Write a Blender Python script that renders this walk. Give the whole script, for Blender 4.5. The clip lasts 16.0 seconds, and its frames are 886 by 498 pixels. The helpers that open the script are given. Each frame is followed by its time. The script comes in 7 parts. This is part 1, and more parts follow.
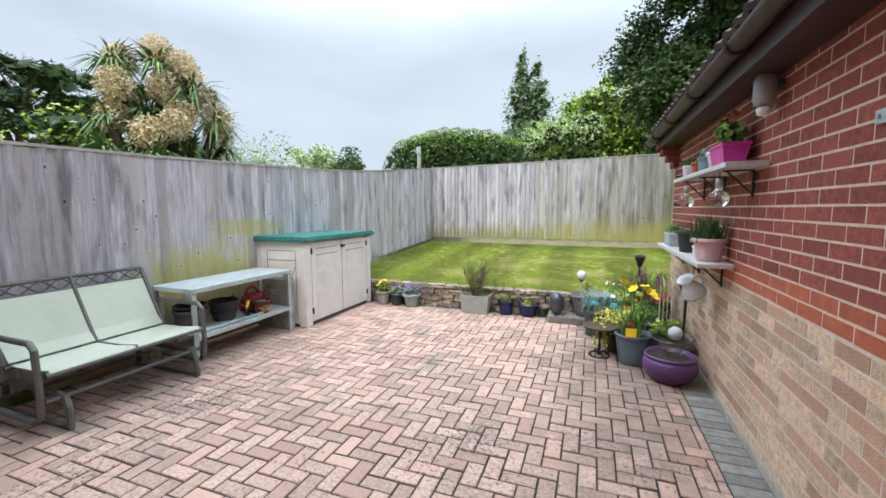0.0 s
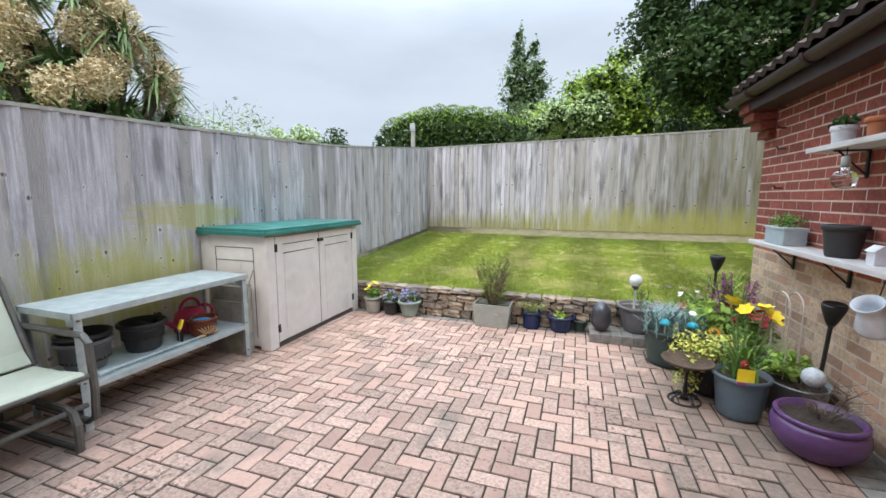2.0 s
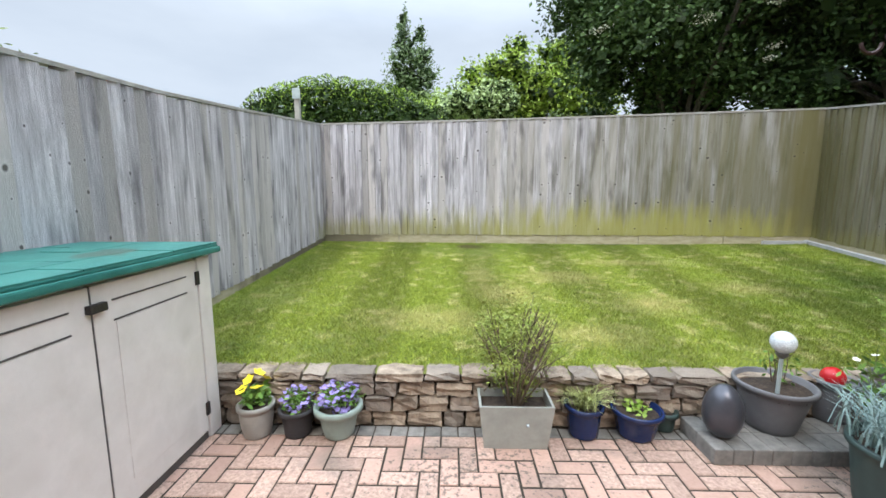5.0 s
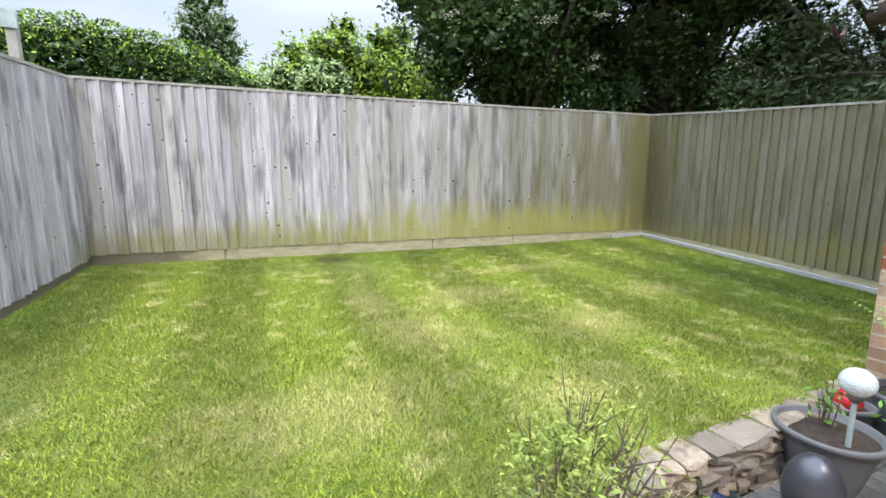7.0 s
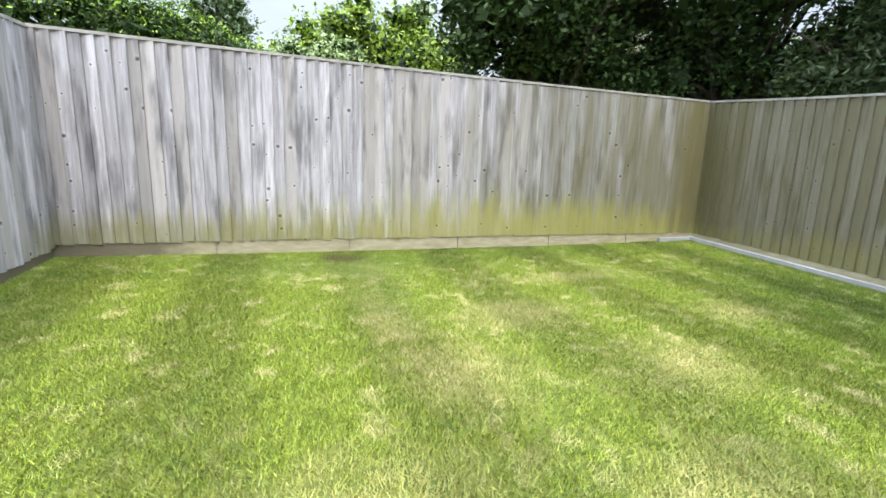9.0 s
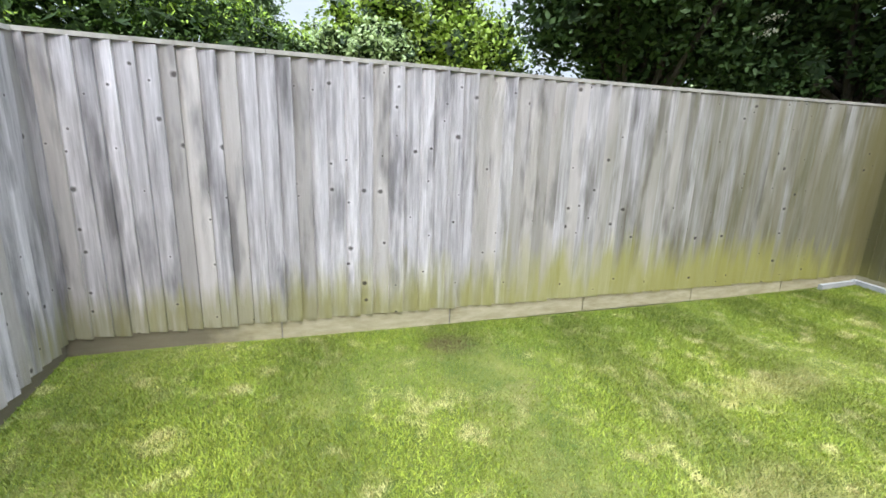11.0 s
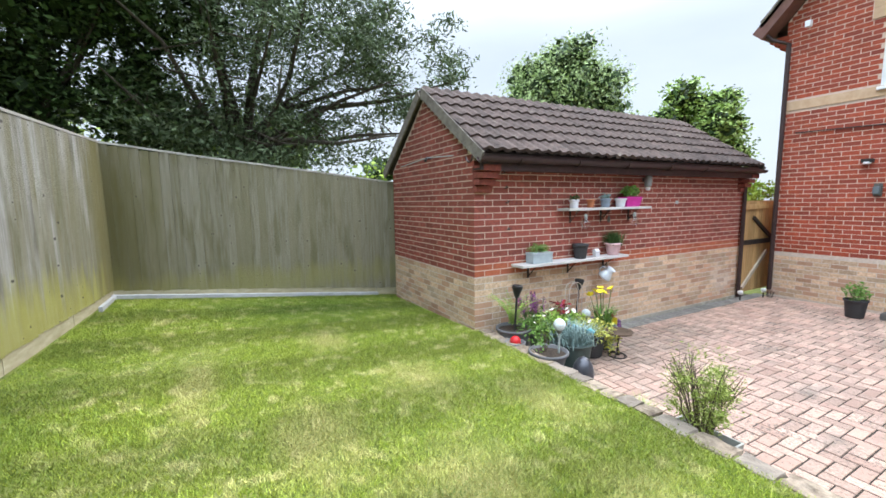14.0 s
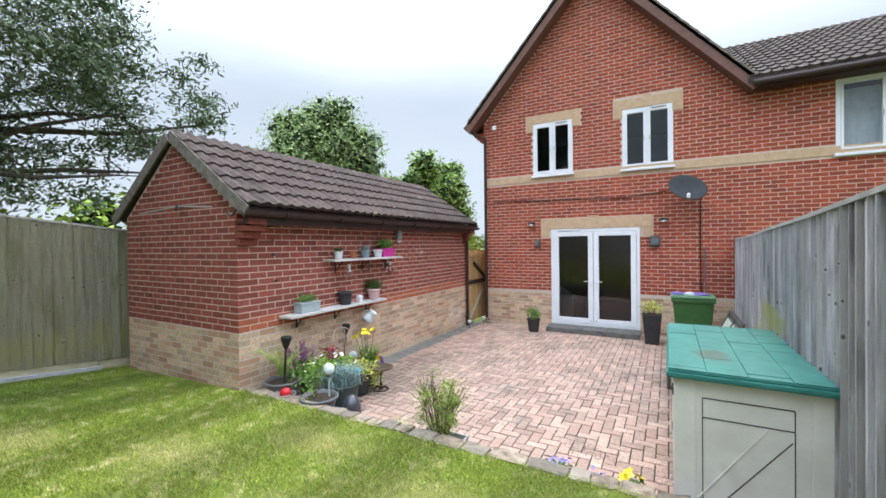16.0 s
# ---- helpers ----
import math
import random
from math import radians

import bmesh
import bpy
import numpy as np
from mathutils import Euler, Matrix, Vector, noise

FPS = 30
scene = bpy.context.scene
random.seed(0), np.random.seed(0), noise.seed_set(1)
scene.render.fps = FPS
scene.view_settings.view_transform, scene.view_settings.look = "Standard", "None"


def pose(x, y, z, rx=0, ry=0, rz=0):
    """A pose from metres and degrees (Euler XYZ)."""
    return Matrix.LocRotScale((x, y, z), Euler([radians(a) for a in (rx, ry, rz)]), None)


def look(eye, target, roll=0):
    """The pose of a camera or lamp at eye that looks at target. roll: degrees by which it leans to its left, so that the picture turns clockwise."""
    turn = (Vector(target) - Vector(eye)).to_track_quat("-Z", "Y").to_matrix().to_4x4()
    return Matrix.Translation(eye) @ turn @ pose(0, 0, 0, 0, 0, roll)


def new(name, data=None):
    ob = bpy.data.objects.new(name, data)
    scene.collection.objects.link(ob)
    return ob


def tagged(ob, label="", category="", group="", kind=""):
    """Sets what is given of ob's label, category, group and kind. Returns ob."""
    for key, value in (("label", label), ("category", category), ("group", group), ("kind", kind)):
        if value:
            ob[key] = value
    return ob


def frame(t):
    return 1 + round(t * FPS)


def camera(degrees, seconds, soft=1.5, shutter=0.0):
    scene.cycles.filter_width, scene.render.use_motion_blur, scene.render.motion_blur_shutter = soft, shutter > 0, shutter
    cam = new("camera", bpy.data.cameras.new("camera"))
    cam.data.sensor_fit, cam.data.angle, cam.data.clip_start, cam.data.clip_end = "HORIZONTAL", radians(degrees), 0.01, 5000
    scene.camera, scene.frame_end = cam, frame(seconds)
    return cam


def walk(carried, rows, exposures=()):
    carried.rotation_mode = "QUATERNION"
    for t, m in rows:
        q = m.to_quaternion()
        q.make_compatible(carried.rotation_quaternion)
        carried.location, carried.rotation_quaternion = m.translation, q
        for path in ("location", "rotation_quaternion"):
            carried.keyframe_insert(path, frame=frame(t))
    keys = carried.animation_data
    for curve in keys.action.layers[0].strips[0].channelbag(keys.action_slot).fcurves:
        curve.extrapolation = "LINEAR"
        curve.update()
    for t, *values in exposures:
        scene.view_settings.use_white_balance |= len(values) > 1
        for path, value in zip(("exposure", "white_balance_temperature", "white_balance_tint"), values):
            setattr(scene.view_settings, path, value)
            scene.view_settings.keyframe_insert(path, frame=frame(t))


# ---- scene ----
cam = camera(95.8, 16.0, soft=1.6)
PATH = [
    (0, (-0.557, 0.468, 1.467), (-1.251, 2.333, 1.267), -0.2),
    (0.5, (-0.626, 0.605, 1.442), (-1.317, 2.469, 1.221), -0.1),
    (1, (-0.832, 0.92, 1.436), (-1.532, 2.779, 1.198), -0.2),
    (1.5, (-1.012, 1.242, 1.414), (-1.694, 3.105, 1.16), -0.1),
    (2, (-1.212, 1.595, 1.421), (-1.847, 3.474, 1.161), 0.2),
    (2.5, (-1.467, 1.929, 1.386), (-2.035, 3.827, 1.115), 0.2),
    (3, (-1.696, 2.243, 1.378), (-2.174, 4.166, 1.102), 0.2),
    (3.5, (-1.888, 2.62, 1.381), (-2.267, 4.563, 1.095), 0.2),
    (3.7, (-1.956, 2.75, 1.39), (-2.3, 4.7, 1.104), 0.1),
    (5.8, (-2.70, 4.268, 1.408), (-2.49, 6.24, 1.138), 0.1),
    (6, (-2.758, 4.387, 1.409), (-2.473, 6.348, 1.136), 0.1),
    (6.5, (-2.836, 4.751, 1.401), (-2.3, 6.657, 1.115), -0.1),
    (7, (-2.854, 5.072, 1.402), (-2.052, 6.882, 1.114), 0.0),
    (7.5, (-2.93, 5.32, 1.409), (-1.843, 6.971, 1.106), 0.1),
    (8, (-2.955, 5.469, 1.399), (-1.716, 7.006, 1.081), 0.7),
    (8.5, (-2.864, 5.62, 1.38), (-1.762, 7.255, 1.045), 1.2),
    (9, (-2.765, 5.87, 1.386), (-1.996, 7.686, 1.054), 1.9),
    (9.2, (-2.772, 5.978, 1.391), (-2.138, 7.844, 1.052), 2.1),
    (11.3, (-3.303, 7.618, 1.930), (-2.578, 9.431, 1.499), 1.6),
    (11.5, (-3.372, 7.745, 1.920), (-2.516, 9.511, 1.534), 1.0),
    (12, (-3.461, 8.08, 1.838), (-2.268, 9.651, 1.508), -0.6),
    (12.5, (-3.437, 8.361, 1.867), (-1.849, 9.54, 1.57), -1.7),
    (13, (-3.416, 8.565, 1.857), (-1.498, 9.058, 1.575), -2.2),
    (13.5, (-3.435, 8.64, 1.858), (-1.475, 8.35, 1.584), -1.4),
    (14, (-3.503, 8.605, 1.838), (-1.75, 7.67, 1.604), -0.8),
    (14.5, (-3.645, 8.608, 1.842), (-2.188, 7.254, 1.641), -0.8),
    (15, (-3.78, 8.635, 1.86), (-2.569, 7.051, 1.701), -1.1),
    (15.5, (-3.799, 8.745, 1.893), (-2.743, 7.049, 1.794), -1.0),
    (16, (-3.799, 8.876, 1.916), (-2.817, 7.134, 1.896), -0.7),
]
EXPOSURES = [(0.0, 0.30), (3.0, 0.22), (7.0, 0.47), (9.2, 0.60), (11.3, 0.52), (12.0, 0.67), (13.0, 0.70), (14.0, 0.58), (16.0, 0.36)]
walk(cam, [(t, look(eye, target, roll)) for t, eye, target, roll in PATH], EXPOSURES)

# ---- light: a bright overcast sky ----
SUN_EL, SUN_AZ = 54.0, 185.0
world = bpy.data.worlds.new("overcast_sky")
scene.world = world
world.use_nodes = True
wn, wl = world.node_tree.nodes, world.node_tree.links
wn.clear()
w_out = wn.new("ShaderNodeOutputWorld")
w_bg = wn.new("ShaderNodeBackground")
w_sky = wn.new("ShaderNodeTexSky")
w_sky.sky_type = "NISHITA"
w_sky.sun_disc = False
w_sky.sun_elevation, w_sky.sun_rotation = radians(SUN_EL), radians(SUN_AZ)
w_sky.dust_density, w_sky.air_density = 2.0, 1.0
w_co = wn.new("ShaderNodeTexCoord")
w_map = wn.new("ShaderNodeMapping")
w_map.inputs["Scale"].default_value = (1.0, 1.0, 3.2)
w_noise = wn.new("ShaderNodeTexNoise")
w_noise.inputs["Scale"].default_value = 1.7
w_noise.inputs["Detail"].default_value = 5
w_noise.inputs["Roughness"].default_value = 0.55
w_ramp = wn.new("ShaderNodeValToRGB")
w_ramp.color_ramp.elements[0].position, w_ramp.color_ramp.elements[0].color = 0.30, (0.74, 0.74, 0.74, 1)
w_ramp.color_ramp.elements[1].position, w_ramp.color_ramp.elements[1].color = 0.62, (1, 1, 1, 1)
w_mix = wn.new("ShaderNodeMix")
w_mix.data_type = "RGBA"
w_mix.inputs["B"].default_value = (6.95, 7.95, 9.3, 1)
wl.new(w_co.outputs["Generated"], w_map.inputs["Vector"])
wl.new(w_map.outputs["Vector"], w_noise.inputs["Vector"])
wl.new(w_noise.outputs["Fac"], w_ramp.inputs["Fac"])
wl.new(w_ramp.outputs["Color"], w_mix.inputs["Factor"])
wl.new(w_sky.outputs["Color"], w_mix.inputs["A"])
# an overcast sky is brighter overhead than at the horizon
w_sep = wn.new("ShaderNodeSeparateXYZ")
wl.new(w_co.outputs["Generated"], w_sep.inputs["Vector"])
w_grad = wn.new("ShaderNodeMapRange")
w_grad.interpolation_type = "SMOOTHSTEP"
w_grad.inputs["From Min"].default_value, w_grad.inputs["From Max"].default_value = 0.32, 0.80
w_grad.inputs["To Min"].default_value, w_grad.inputs["To Max"].default_value = 0.80, 4.2
wl.new(w_sep.outputs["Z"], w_grad.inputs["Value"])
w_mul = wn.new("ShaderNodeVectorMath")
w_mul.operation = "SCALE"
wl.new(w_mix.outputs["Result"], w_mul.inputs[0])
wl.new(w_grad.outputs["Result"], w_mul.inputs["Scale"])
wl.new(w_mul.outputs["Vector"], w_bg.inputs["Color"])
w_bg.inputs["Strength"].default_value = 0.105
wl.new(w_bg.outputs["Background"], w_out.inputs["Surface"])

sun = new("sun", bpy.data.lights.new("sun", "SUN"))
sun.data.energy, sun.data.angle, sun.data.color = 1.35, radians(20), (1.0, 0.90, 0.79)
a, e = radians(SUN_AZ), radians(SUN_EL)
sun.matrix_world = look((0, 0, 30), Vector((0, 0, 30)) - Vector((math.sin(a) * math.cos(e), math.cos(a) * math.cos(e), math.sin(e))))


# ---- materials ----
def mat(name, c1, c2, scale=6.0, rough=0.75, bump=0.25, bscale=60.0, metal=0.0, rnd="", amount=0.25, stretch=(1, 1, 1), stain=None, stain_scale=1.2, stain_at=0.55, stain_stretch=None, c3=None, spec=0.4):
    """Two-colour noise at one scale, stains at a second, a random shift for each piece, fine relief."""
    m = bpy.data.materials.new(name)
    m.use_nodes = True
    n, k = m.node_tree.nodes, m.node_tree.links
    b = n["Principled BSDF"]
    geo = n.new("ShaderNodeNewGeometry")
    mp = n.new("ShaderNodeMapping")
    mp.inputs["Scale"].default_value = stretch
    k.new(geo.outputs["Position"], mp.inputs["Vector"])
    vec = mp.outputs["Vector"]
    if rnd:
        src = n.new("ShaderNodeObjectInfo").outputs["Random"] if rnd == "object" else geo.outputs["Random Per Island"]
        shift = n.new("ShaderNodeVectorMath")
        shift.operation = "MULTIPLY_ADD"
        shift.inputs[1].default_value = (37, 61, 23)
        k.new(src, shift.inputs[0])
        k.new(vec, shift.inputs[2])
        vec = shift.outputs["Vector"]
    no = n.new("ShaderNodeTexNoise")
    no.inputs["Scale"].default_value, no.inputs["Detail"].default_value = scale, 6
    no.inputs["Roughness"].default_value = 0.65
    k.new(vec, no.inputs["Vector"])
    ra = n.new("ShaderNodeValToRGB")
    ra.color_ramp.elements[0].position, ra.color_ramp.elements[1].position = 0.32, 0.68
    ra.color_ramp.elements[0].color, ra.color_ramp.elements[1].color = (*c1, 1), (*c2, 1)
    k.new(no.outputs["Fac"], ra.inputs["Fac"])
    col = ra.outputs["Color"]
    if rnd and c3:
        pick = n.new("ShaderNodeMath")
        pick.operation = "GREATER_THAN"
        pick.inputs[1].default_value = 0.68
        k.new(src, pick.inputs[0])
        half = n.new("ShaderNodeMath")
        half.operation = "MULTIPLY"
        half.inputs[1].default_value = 0.7
        k.new(pick.outputs[0], half.inputs[0])
        mx = n.new("ShaderNodeMix")
        mx.data_type = "RGBA"
        k.new(half.outputs[0], mx.inputs["Factor"])
        k.new(col, mx.inputs["A"])
        mx.inputs["B"].default_value = (*c3, 1)
        col = mx.outputs["Result"]
    if stain:
        sn = n.new("ShaderNodeTexNoise")
        sn.inputs["Scale"].default_value, sn.inputs["Detail"].default_value = stain_scale, 5
        if stain_stretch:
            sm = n.new("ShaderNodeMapping")
            sm.inputs["Scale"].default_value = stain_stretch
            k.new(geo.outputs["Position"], sm.inputs["Vector"])
            k.new(sm.outputs["Vector"], sn.inputs["Vector"])
        else:
            k.new(geo.outputs["Position"], sn.inputs["Vector"])
        sr = n.new("ShaderNodeMapRange")
        sr.inputs["From Min"].default_value, sr.inputs["From Max"].default_value = stain_at, stain_at + 0.16
        sr.inputs["To Max"].default_value = 0.7
        k.new(sn.outputs["Fac"], sr.inputs["Value"])
        mx = n.new("ShaderNodeMix")
        mx.data_type = "RGBA"
        k.new(sr.outputs["Result"], mx.inputs["Factor"])
        k.new(col, mx.inputs["A"])
        mx.inputs["B"].default_value = (*stain, 1)
        col = mx.outputs["Result"]
    if rnd:
        hsv = n.new("ShaderNodeHueSaturation")
        mr = n.new("ShaderNodeMapRange")
        mr.inputs["To Min"].default_value, mr.inputs["To Max"].default_value = 1 - amount, 1 + amount
        wn2 = n.new("ShaderNodeTexWhiteNoise")
        wn2.noise_dimensions = "1D"
        k.new(src, wn2.inputs["W"])
        k.new(wn2.outputs["Value"], mr.inputs["Value"])
        k.new(mr.outputs["Result"], hsv.inputs["Value"])
        k.new(col, hsv.inputs["Color"])
        col = hsv.outputs["Color"]
    k.new(col, b.inputs["Base Color"])
    b.inputs["Roughness"].default_value, b.inputs["Metallic"].default_value = rough, metal
    b.inputs["Specular IOR Level"].default_value = spec
    if bump:
        bn = n.new("ShaderNodeTexNoise")
        bn.inputs["Scale"].default_value, bn.inputs["Detail"].default_value = bscale, 4
        k.new(vec, bn.inputs["Vector"])
        bp = n.new("ShaderNodeBump")
        bp.inputs["Strength"].default_value, bp.inputs["Distance"].default_value = bump, 0.01
        k.new(bn.outputs["Fac"], bp.inputs["Height"])
        k.new(bp.outputs["Normal"], b.inputs["Normal"])
    return m


def over(m, colour, centre, half, scale=3.0, strength=0.8, soft=0.4, stretch=(1, 1, 1)):
    """Lays a patch of another colour (algae, dry grass, painted tree shade) with a ragged noise outline over a
    material, in a box of the place.
    """
    n, k = m.node_tree.nodes, m.node_tree.links
    b = n["Principled BSDF"]
    old = b.inputs["Base Color"].links[0].from_socket
    geo = n.new("ShaderNodeNewGeometry")
    sub = n.new("ShaderNodeVectorMath")
    sub.operation = "SUBTRACT"
    sub.inputs[1].default_value = centre
    k.new(geo.outputs["Position"], sub.inputs[0])
    div = n.new("ShaderNodeVectorMath")
    div.operation = "DIVIDE"
    div.inputs[1].default_value = half
    k.new(sub.outputs[0], div.inputs[0])
    ln = n.new("ShaderNodeVectorMath")
    ln.operation = "LENGTH"
    k.new(div.outputs[0], ln.inputs[0])
    no = n.new("ShaderNodeTexNoise")
    no.inputs["Scale"].default_value, no.inputs["Detail"].default_value = scale, 5
    st = n.new("ShaderNodeMapping")
    st.inputs["Scale"].default_value = stretch
    k.new(geo.outputs["Position"], st.inputs["Vector"])
    k.new(st.outputs["Vector"], no.inputs["Vector"])
    ad = n.new("ShaderNodeMath")
    ad.operation = "MULTIPLY_ADD"
    ad.inputs[1].default_value = 1.4
    k.new(no.outputs["Fac"], ad.inputs[0])
    k.new(ln.outputs["Value"], ad.inputs[2])
    mr = n.new("ShaderNodeMapRange")
    mr.inputs["From Min"].default_value, mr.inputs["From Max"].default_value = 1.7, 1.7 - soft
    mr.inputs["To Min"].default_value, mr.inputs["To Max"].default_value = 0.0, strength
    k.new(ad.outputs[0], mr.inputs["Value"])
    mx = n.new("ShaderNodeMix")
    mx.data_type = "RGBA"
    k.new(mr.outputs["Result"], mx.inputs["Factor"])
    k.new(old, mx.inputs["A"])
    mx.inputs["B"].default_value = (*colour, 1)
    k.new(mx.outputs["Result"], b.inputs["Base Color"])


def knots(m):
    """Dark knots and their rings, scattered down the boards."""
    n, k = m.node_tree.nodes, m.node_tree.links
    b = n["Principled BSDF"]
    old = b.inputs["Base Color"].links[0].from_socket
    geo = n.new("ShaderNodeNewGeometry")
    sx = n.new("ShaderNodeSeparateXYZ")
    k.new(geo.outputs["Position"], sx.inputs["Vector"])
    su = n.new("ShaderNodeMath")
    k.new(sx.outputs["X"], su.inputs[0])
    k.new(sx.outputs["Y"], su.inputs[1])
    cb = n.new("ShaderNodeCombineXYZ")
    k.new(su.outputs[0], cb.inputs["X"])
    k.new(sx.outputs["Z"], cb.inputs["Y"])
    mp = n.new("ShaderNodeMapping")
    mp.inputs["Scale"].default_value = (9.3, 7.2, 1.0)
    k.new(cb.outputs["Vector"], mp.inputs["Vector"])
    vo = n.new("ShaderNodeTexVoronoi")
    vo.voronoi_dimensions = "2D"
    vo.inputs["Scale"].default_value = 1.0
    k.new(mp.outputs["Vector"], vo.inputs["Vector"])
    mr = n.new("ShaderNodeMapRange")
    mr.inputs["From Min"].default_value, mr.inputs["From Max"].default_value = 0.10, 0.17
    mr.inputs["To Min"].default_value, mr.inputs["To Max"].default_value = 0.85, 0.0
    sep = n.new("ShaderNodeSeparateColor")
    k.new(vo.outputs["Color"], sep.inputs["Color"])
    # knots of many sizes with a ragged edge
    size = n.new("ShaderNodeMapRange")
    size.inputs["To Min"].default_value, size.inputs["To Max"].default_value = 0.75, 2.4
    k.new(sep.outputs[1], size.inputs["Value"])
    ds = n.new("ShaderNodeMath")
    ds.operation = "MULTIPLY"
    k.new(vo.outputs["Distance"], ds.inputs[0])
    k.new(size.outputs["Result"], ds.inputs[1])
    rag = n.new("ShaderNodeTexNoise")
    rag.inputs["Scale"].default_value, rag.inputs["Detail"].default_value = 45, 3
    k.new(geo.outputs["Position"], rag.inputs["Vector"])
    rg2 = n.new("ShaderNodeMath")
    rg2.operation = "MULTIPLY_ADD"
    rg2.inputs[1].default_value = 0.09
    k.new(rag.outputs["Fac"], rg2.inputs[0])
    k.new(ds.outputs[0], rg2.inputs[2])
    k.new(rg2.outputs[0], mr.inputs["Value"])
    # paler swollen wood round each knot
    halo = n.new("ShaderNodeMapRange")
    halo.inputs["From Min"].default_value, halo.inputs["From Max"].default_value = 0.13, 0.36
    halo.inputs["To Min"].default_value, halo.inputs["To Max"].default_value = 0.42, 0.0
    k.new(rg2.outputs[0], halo.inputs["Value"])
    gt = n.new("ShaderNodeMath")
    gt.operation = "GREATER_THAN"
    gt.inputs[1].default_value = 0.76
    k.new(sep.outputs[0], gt.inputs[0])
    mu = n.new("ShaderNodeMath")
    mu.operation = "MULTIPLY"
    k.new(mr.outputs["Result"], mu.inputs[0])
    k.new(gt.outputs[0], mu.inputs[1])
    mx = n.new("ShaderNodeMix")
    mx.data_type = "RGBA"
    hm = n.new("ShaderNodeMath")
    hm.operation = "MULTIPLY"
    k.new(halo.outputs["Result"], hm.inputs[0])
    k.new(gt.outputs[0], hm.inputs[1])
    hx = n.new("ShaderNodeMix")
    hx.data_type = "RGBA"
    k.new(hm.outputs[0], hx.inputs["Factor"])
    k.new(old, hx.inputs["A"])
    pale = n.new("ShaderNodeHueSaturation")
    pale.inputs["Value"].default_value = 1.35
    k.new(old, pale.inputs["Color"])
    k.new(pale.outputs["Color"], hx.inputs["B"])
    k.new(mu.outputs[0], mx.inputs["Factor"])
    k.new(hx.outputs["Result"], mx.inputs["A"])
    mx.inputs["B"].default_value = (0.045, 0.036, 0.032, 1)
    k.new(mx.outputs["Result"], b.inputs["Base Color"])


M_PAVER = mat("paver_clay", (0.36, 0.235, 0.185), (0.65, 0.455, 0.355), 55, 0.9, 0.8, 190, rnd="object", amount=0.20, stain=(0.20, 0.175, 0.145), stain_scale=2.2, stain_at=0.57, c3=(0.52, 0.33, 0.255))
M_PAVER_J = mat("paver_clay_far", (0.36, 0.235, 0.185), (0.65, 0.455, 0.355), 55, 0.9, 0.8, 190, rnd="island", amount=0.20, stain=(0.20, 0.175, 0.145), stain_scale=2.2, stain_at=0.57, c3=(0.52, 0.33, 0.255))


def speckle(m, colour, scale, at, strength):
    """Small dark lichen spots and pits."""
    n, k = m.node_tree.nodes, m.node_tree.links
    b = n["Principled BSDF"]
    old = b.inputs["Base Color"].links[0].from_socket
    geo = n.new("ShaderNodeNewGeometry")
    wide = n.new("ShaderNodeTexNoise")
    wide.inputs["Scale"].default_value = 1.3
    fine = n.new("ShaderNodeTexNoise")
    fine.inputs["Scale"].default_value, fine.inputs["Detail"].default_value = scale, 4
    fine.inputs["Roughness"].default_value = 0.7
    k.new(geo.outputs["Position"], wide.inputs["Vector"])
    k.new(geo.outputs["Position"], fine.inputs["Vector"])
    ad = n.new("ShaderNodeMath")
    ad.operation = "MULTIPLY_ADD"
    ad.inputs[1].default_value = 0.55
    k.new(wide.outputs["Fac"], ad.inputs[0])
    k.new(fine.outputs["Fac"], ad.inputs[2])
    mr = n.new("ShaderNodeMapRange")
    mr.inputs["From Min"].default_value, mr.inputs["From Max"].default_value = at, at + 0.06
    mr.inputs["To Max"].default_value = strength
    k.new(ad.outputs[0], mr.inputs["Value"])
    mx = n.new("ShaderNodeMix")
    mx.data_type = "RGBA"
    k.new(mr.outputs["Result"], mx.inputs["Factor"])
    k.new(old, mx.inputs["A"])
    mx.inputs["B"].default_value = (*colour, 1)
    k.new(mx.outputs["Result"], b.inputs["Base Color"])


for m in (M_PAVER, M_PAVER_J):
    speckle(m, (0.13, 0.115, 0.095), 34, 0.86, 0.75)
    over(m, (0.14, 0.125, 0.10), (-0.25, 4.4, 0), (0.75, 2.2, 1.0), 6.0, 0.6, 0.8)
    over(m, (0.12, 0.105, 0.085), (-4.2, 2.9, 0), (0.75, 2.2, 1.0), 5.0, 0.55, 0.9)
M_PAVER_GREY = mat("paver_grey", (0.17, 0.165, 0.15), (0.29, 0.275, 0.25), 18, 0.85, 0.5, 150, rnd="island", amount=0.2)
M_BED = mat("joint_sand", (0.024, 0.019, 0.014), (0.06, 0.048, 0.034), 30, 0.95, 0.5, 200)
M_BRICK = mat("red_brick", (0.165, 0.043, 0.033), (0.36, 0.092, 0.062), 30, 0.85, 0.6, 140, rnd="object", amount=0.22, c3=(0.27, 0.07, 0.05))
M_BRICK_J = mat("red_brick_far", (0.165, 0.043, 0.033), (0.36, 0.092, 0.062), 30, 0.85, 0.6, 140, rnd="island", amount=0.22, c3=(0.27, 0.07, 0.05))
M_BRICK_LOW = mat("orange_red_brick", (0.33, 0.085, 0.040), (0.45, 0.125, 0.062), 18, 0.8, 0.3, 140, rnd="island", amount=0.16)
M_HBRICK = mat("house_brick", (0.26, 0.047, 0.025), (0.42, 0.088, 0.042), 20, 0.85, 0.4, 120, rnd="island", amount=0.2, c3=(0.27, 0.055, 0.035))
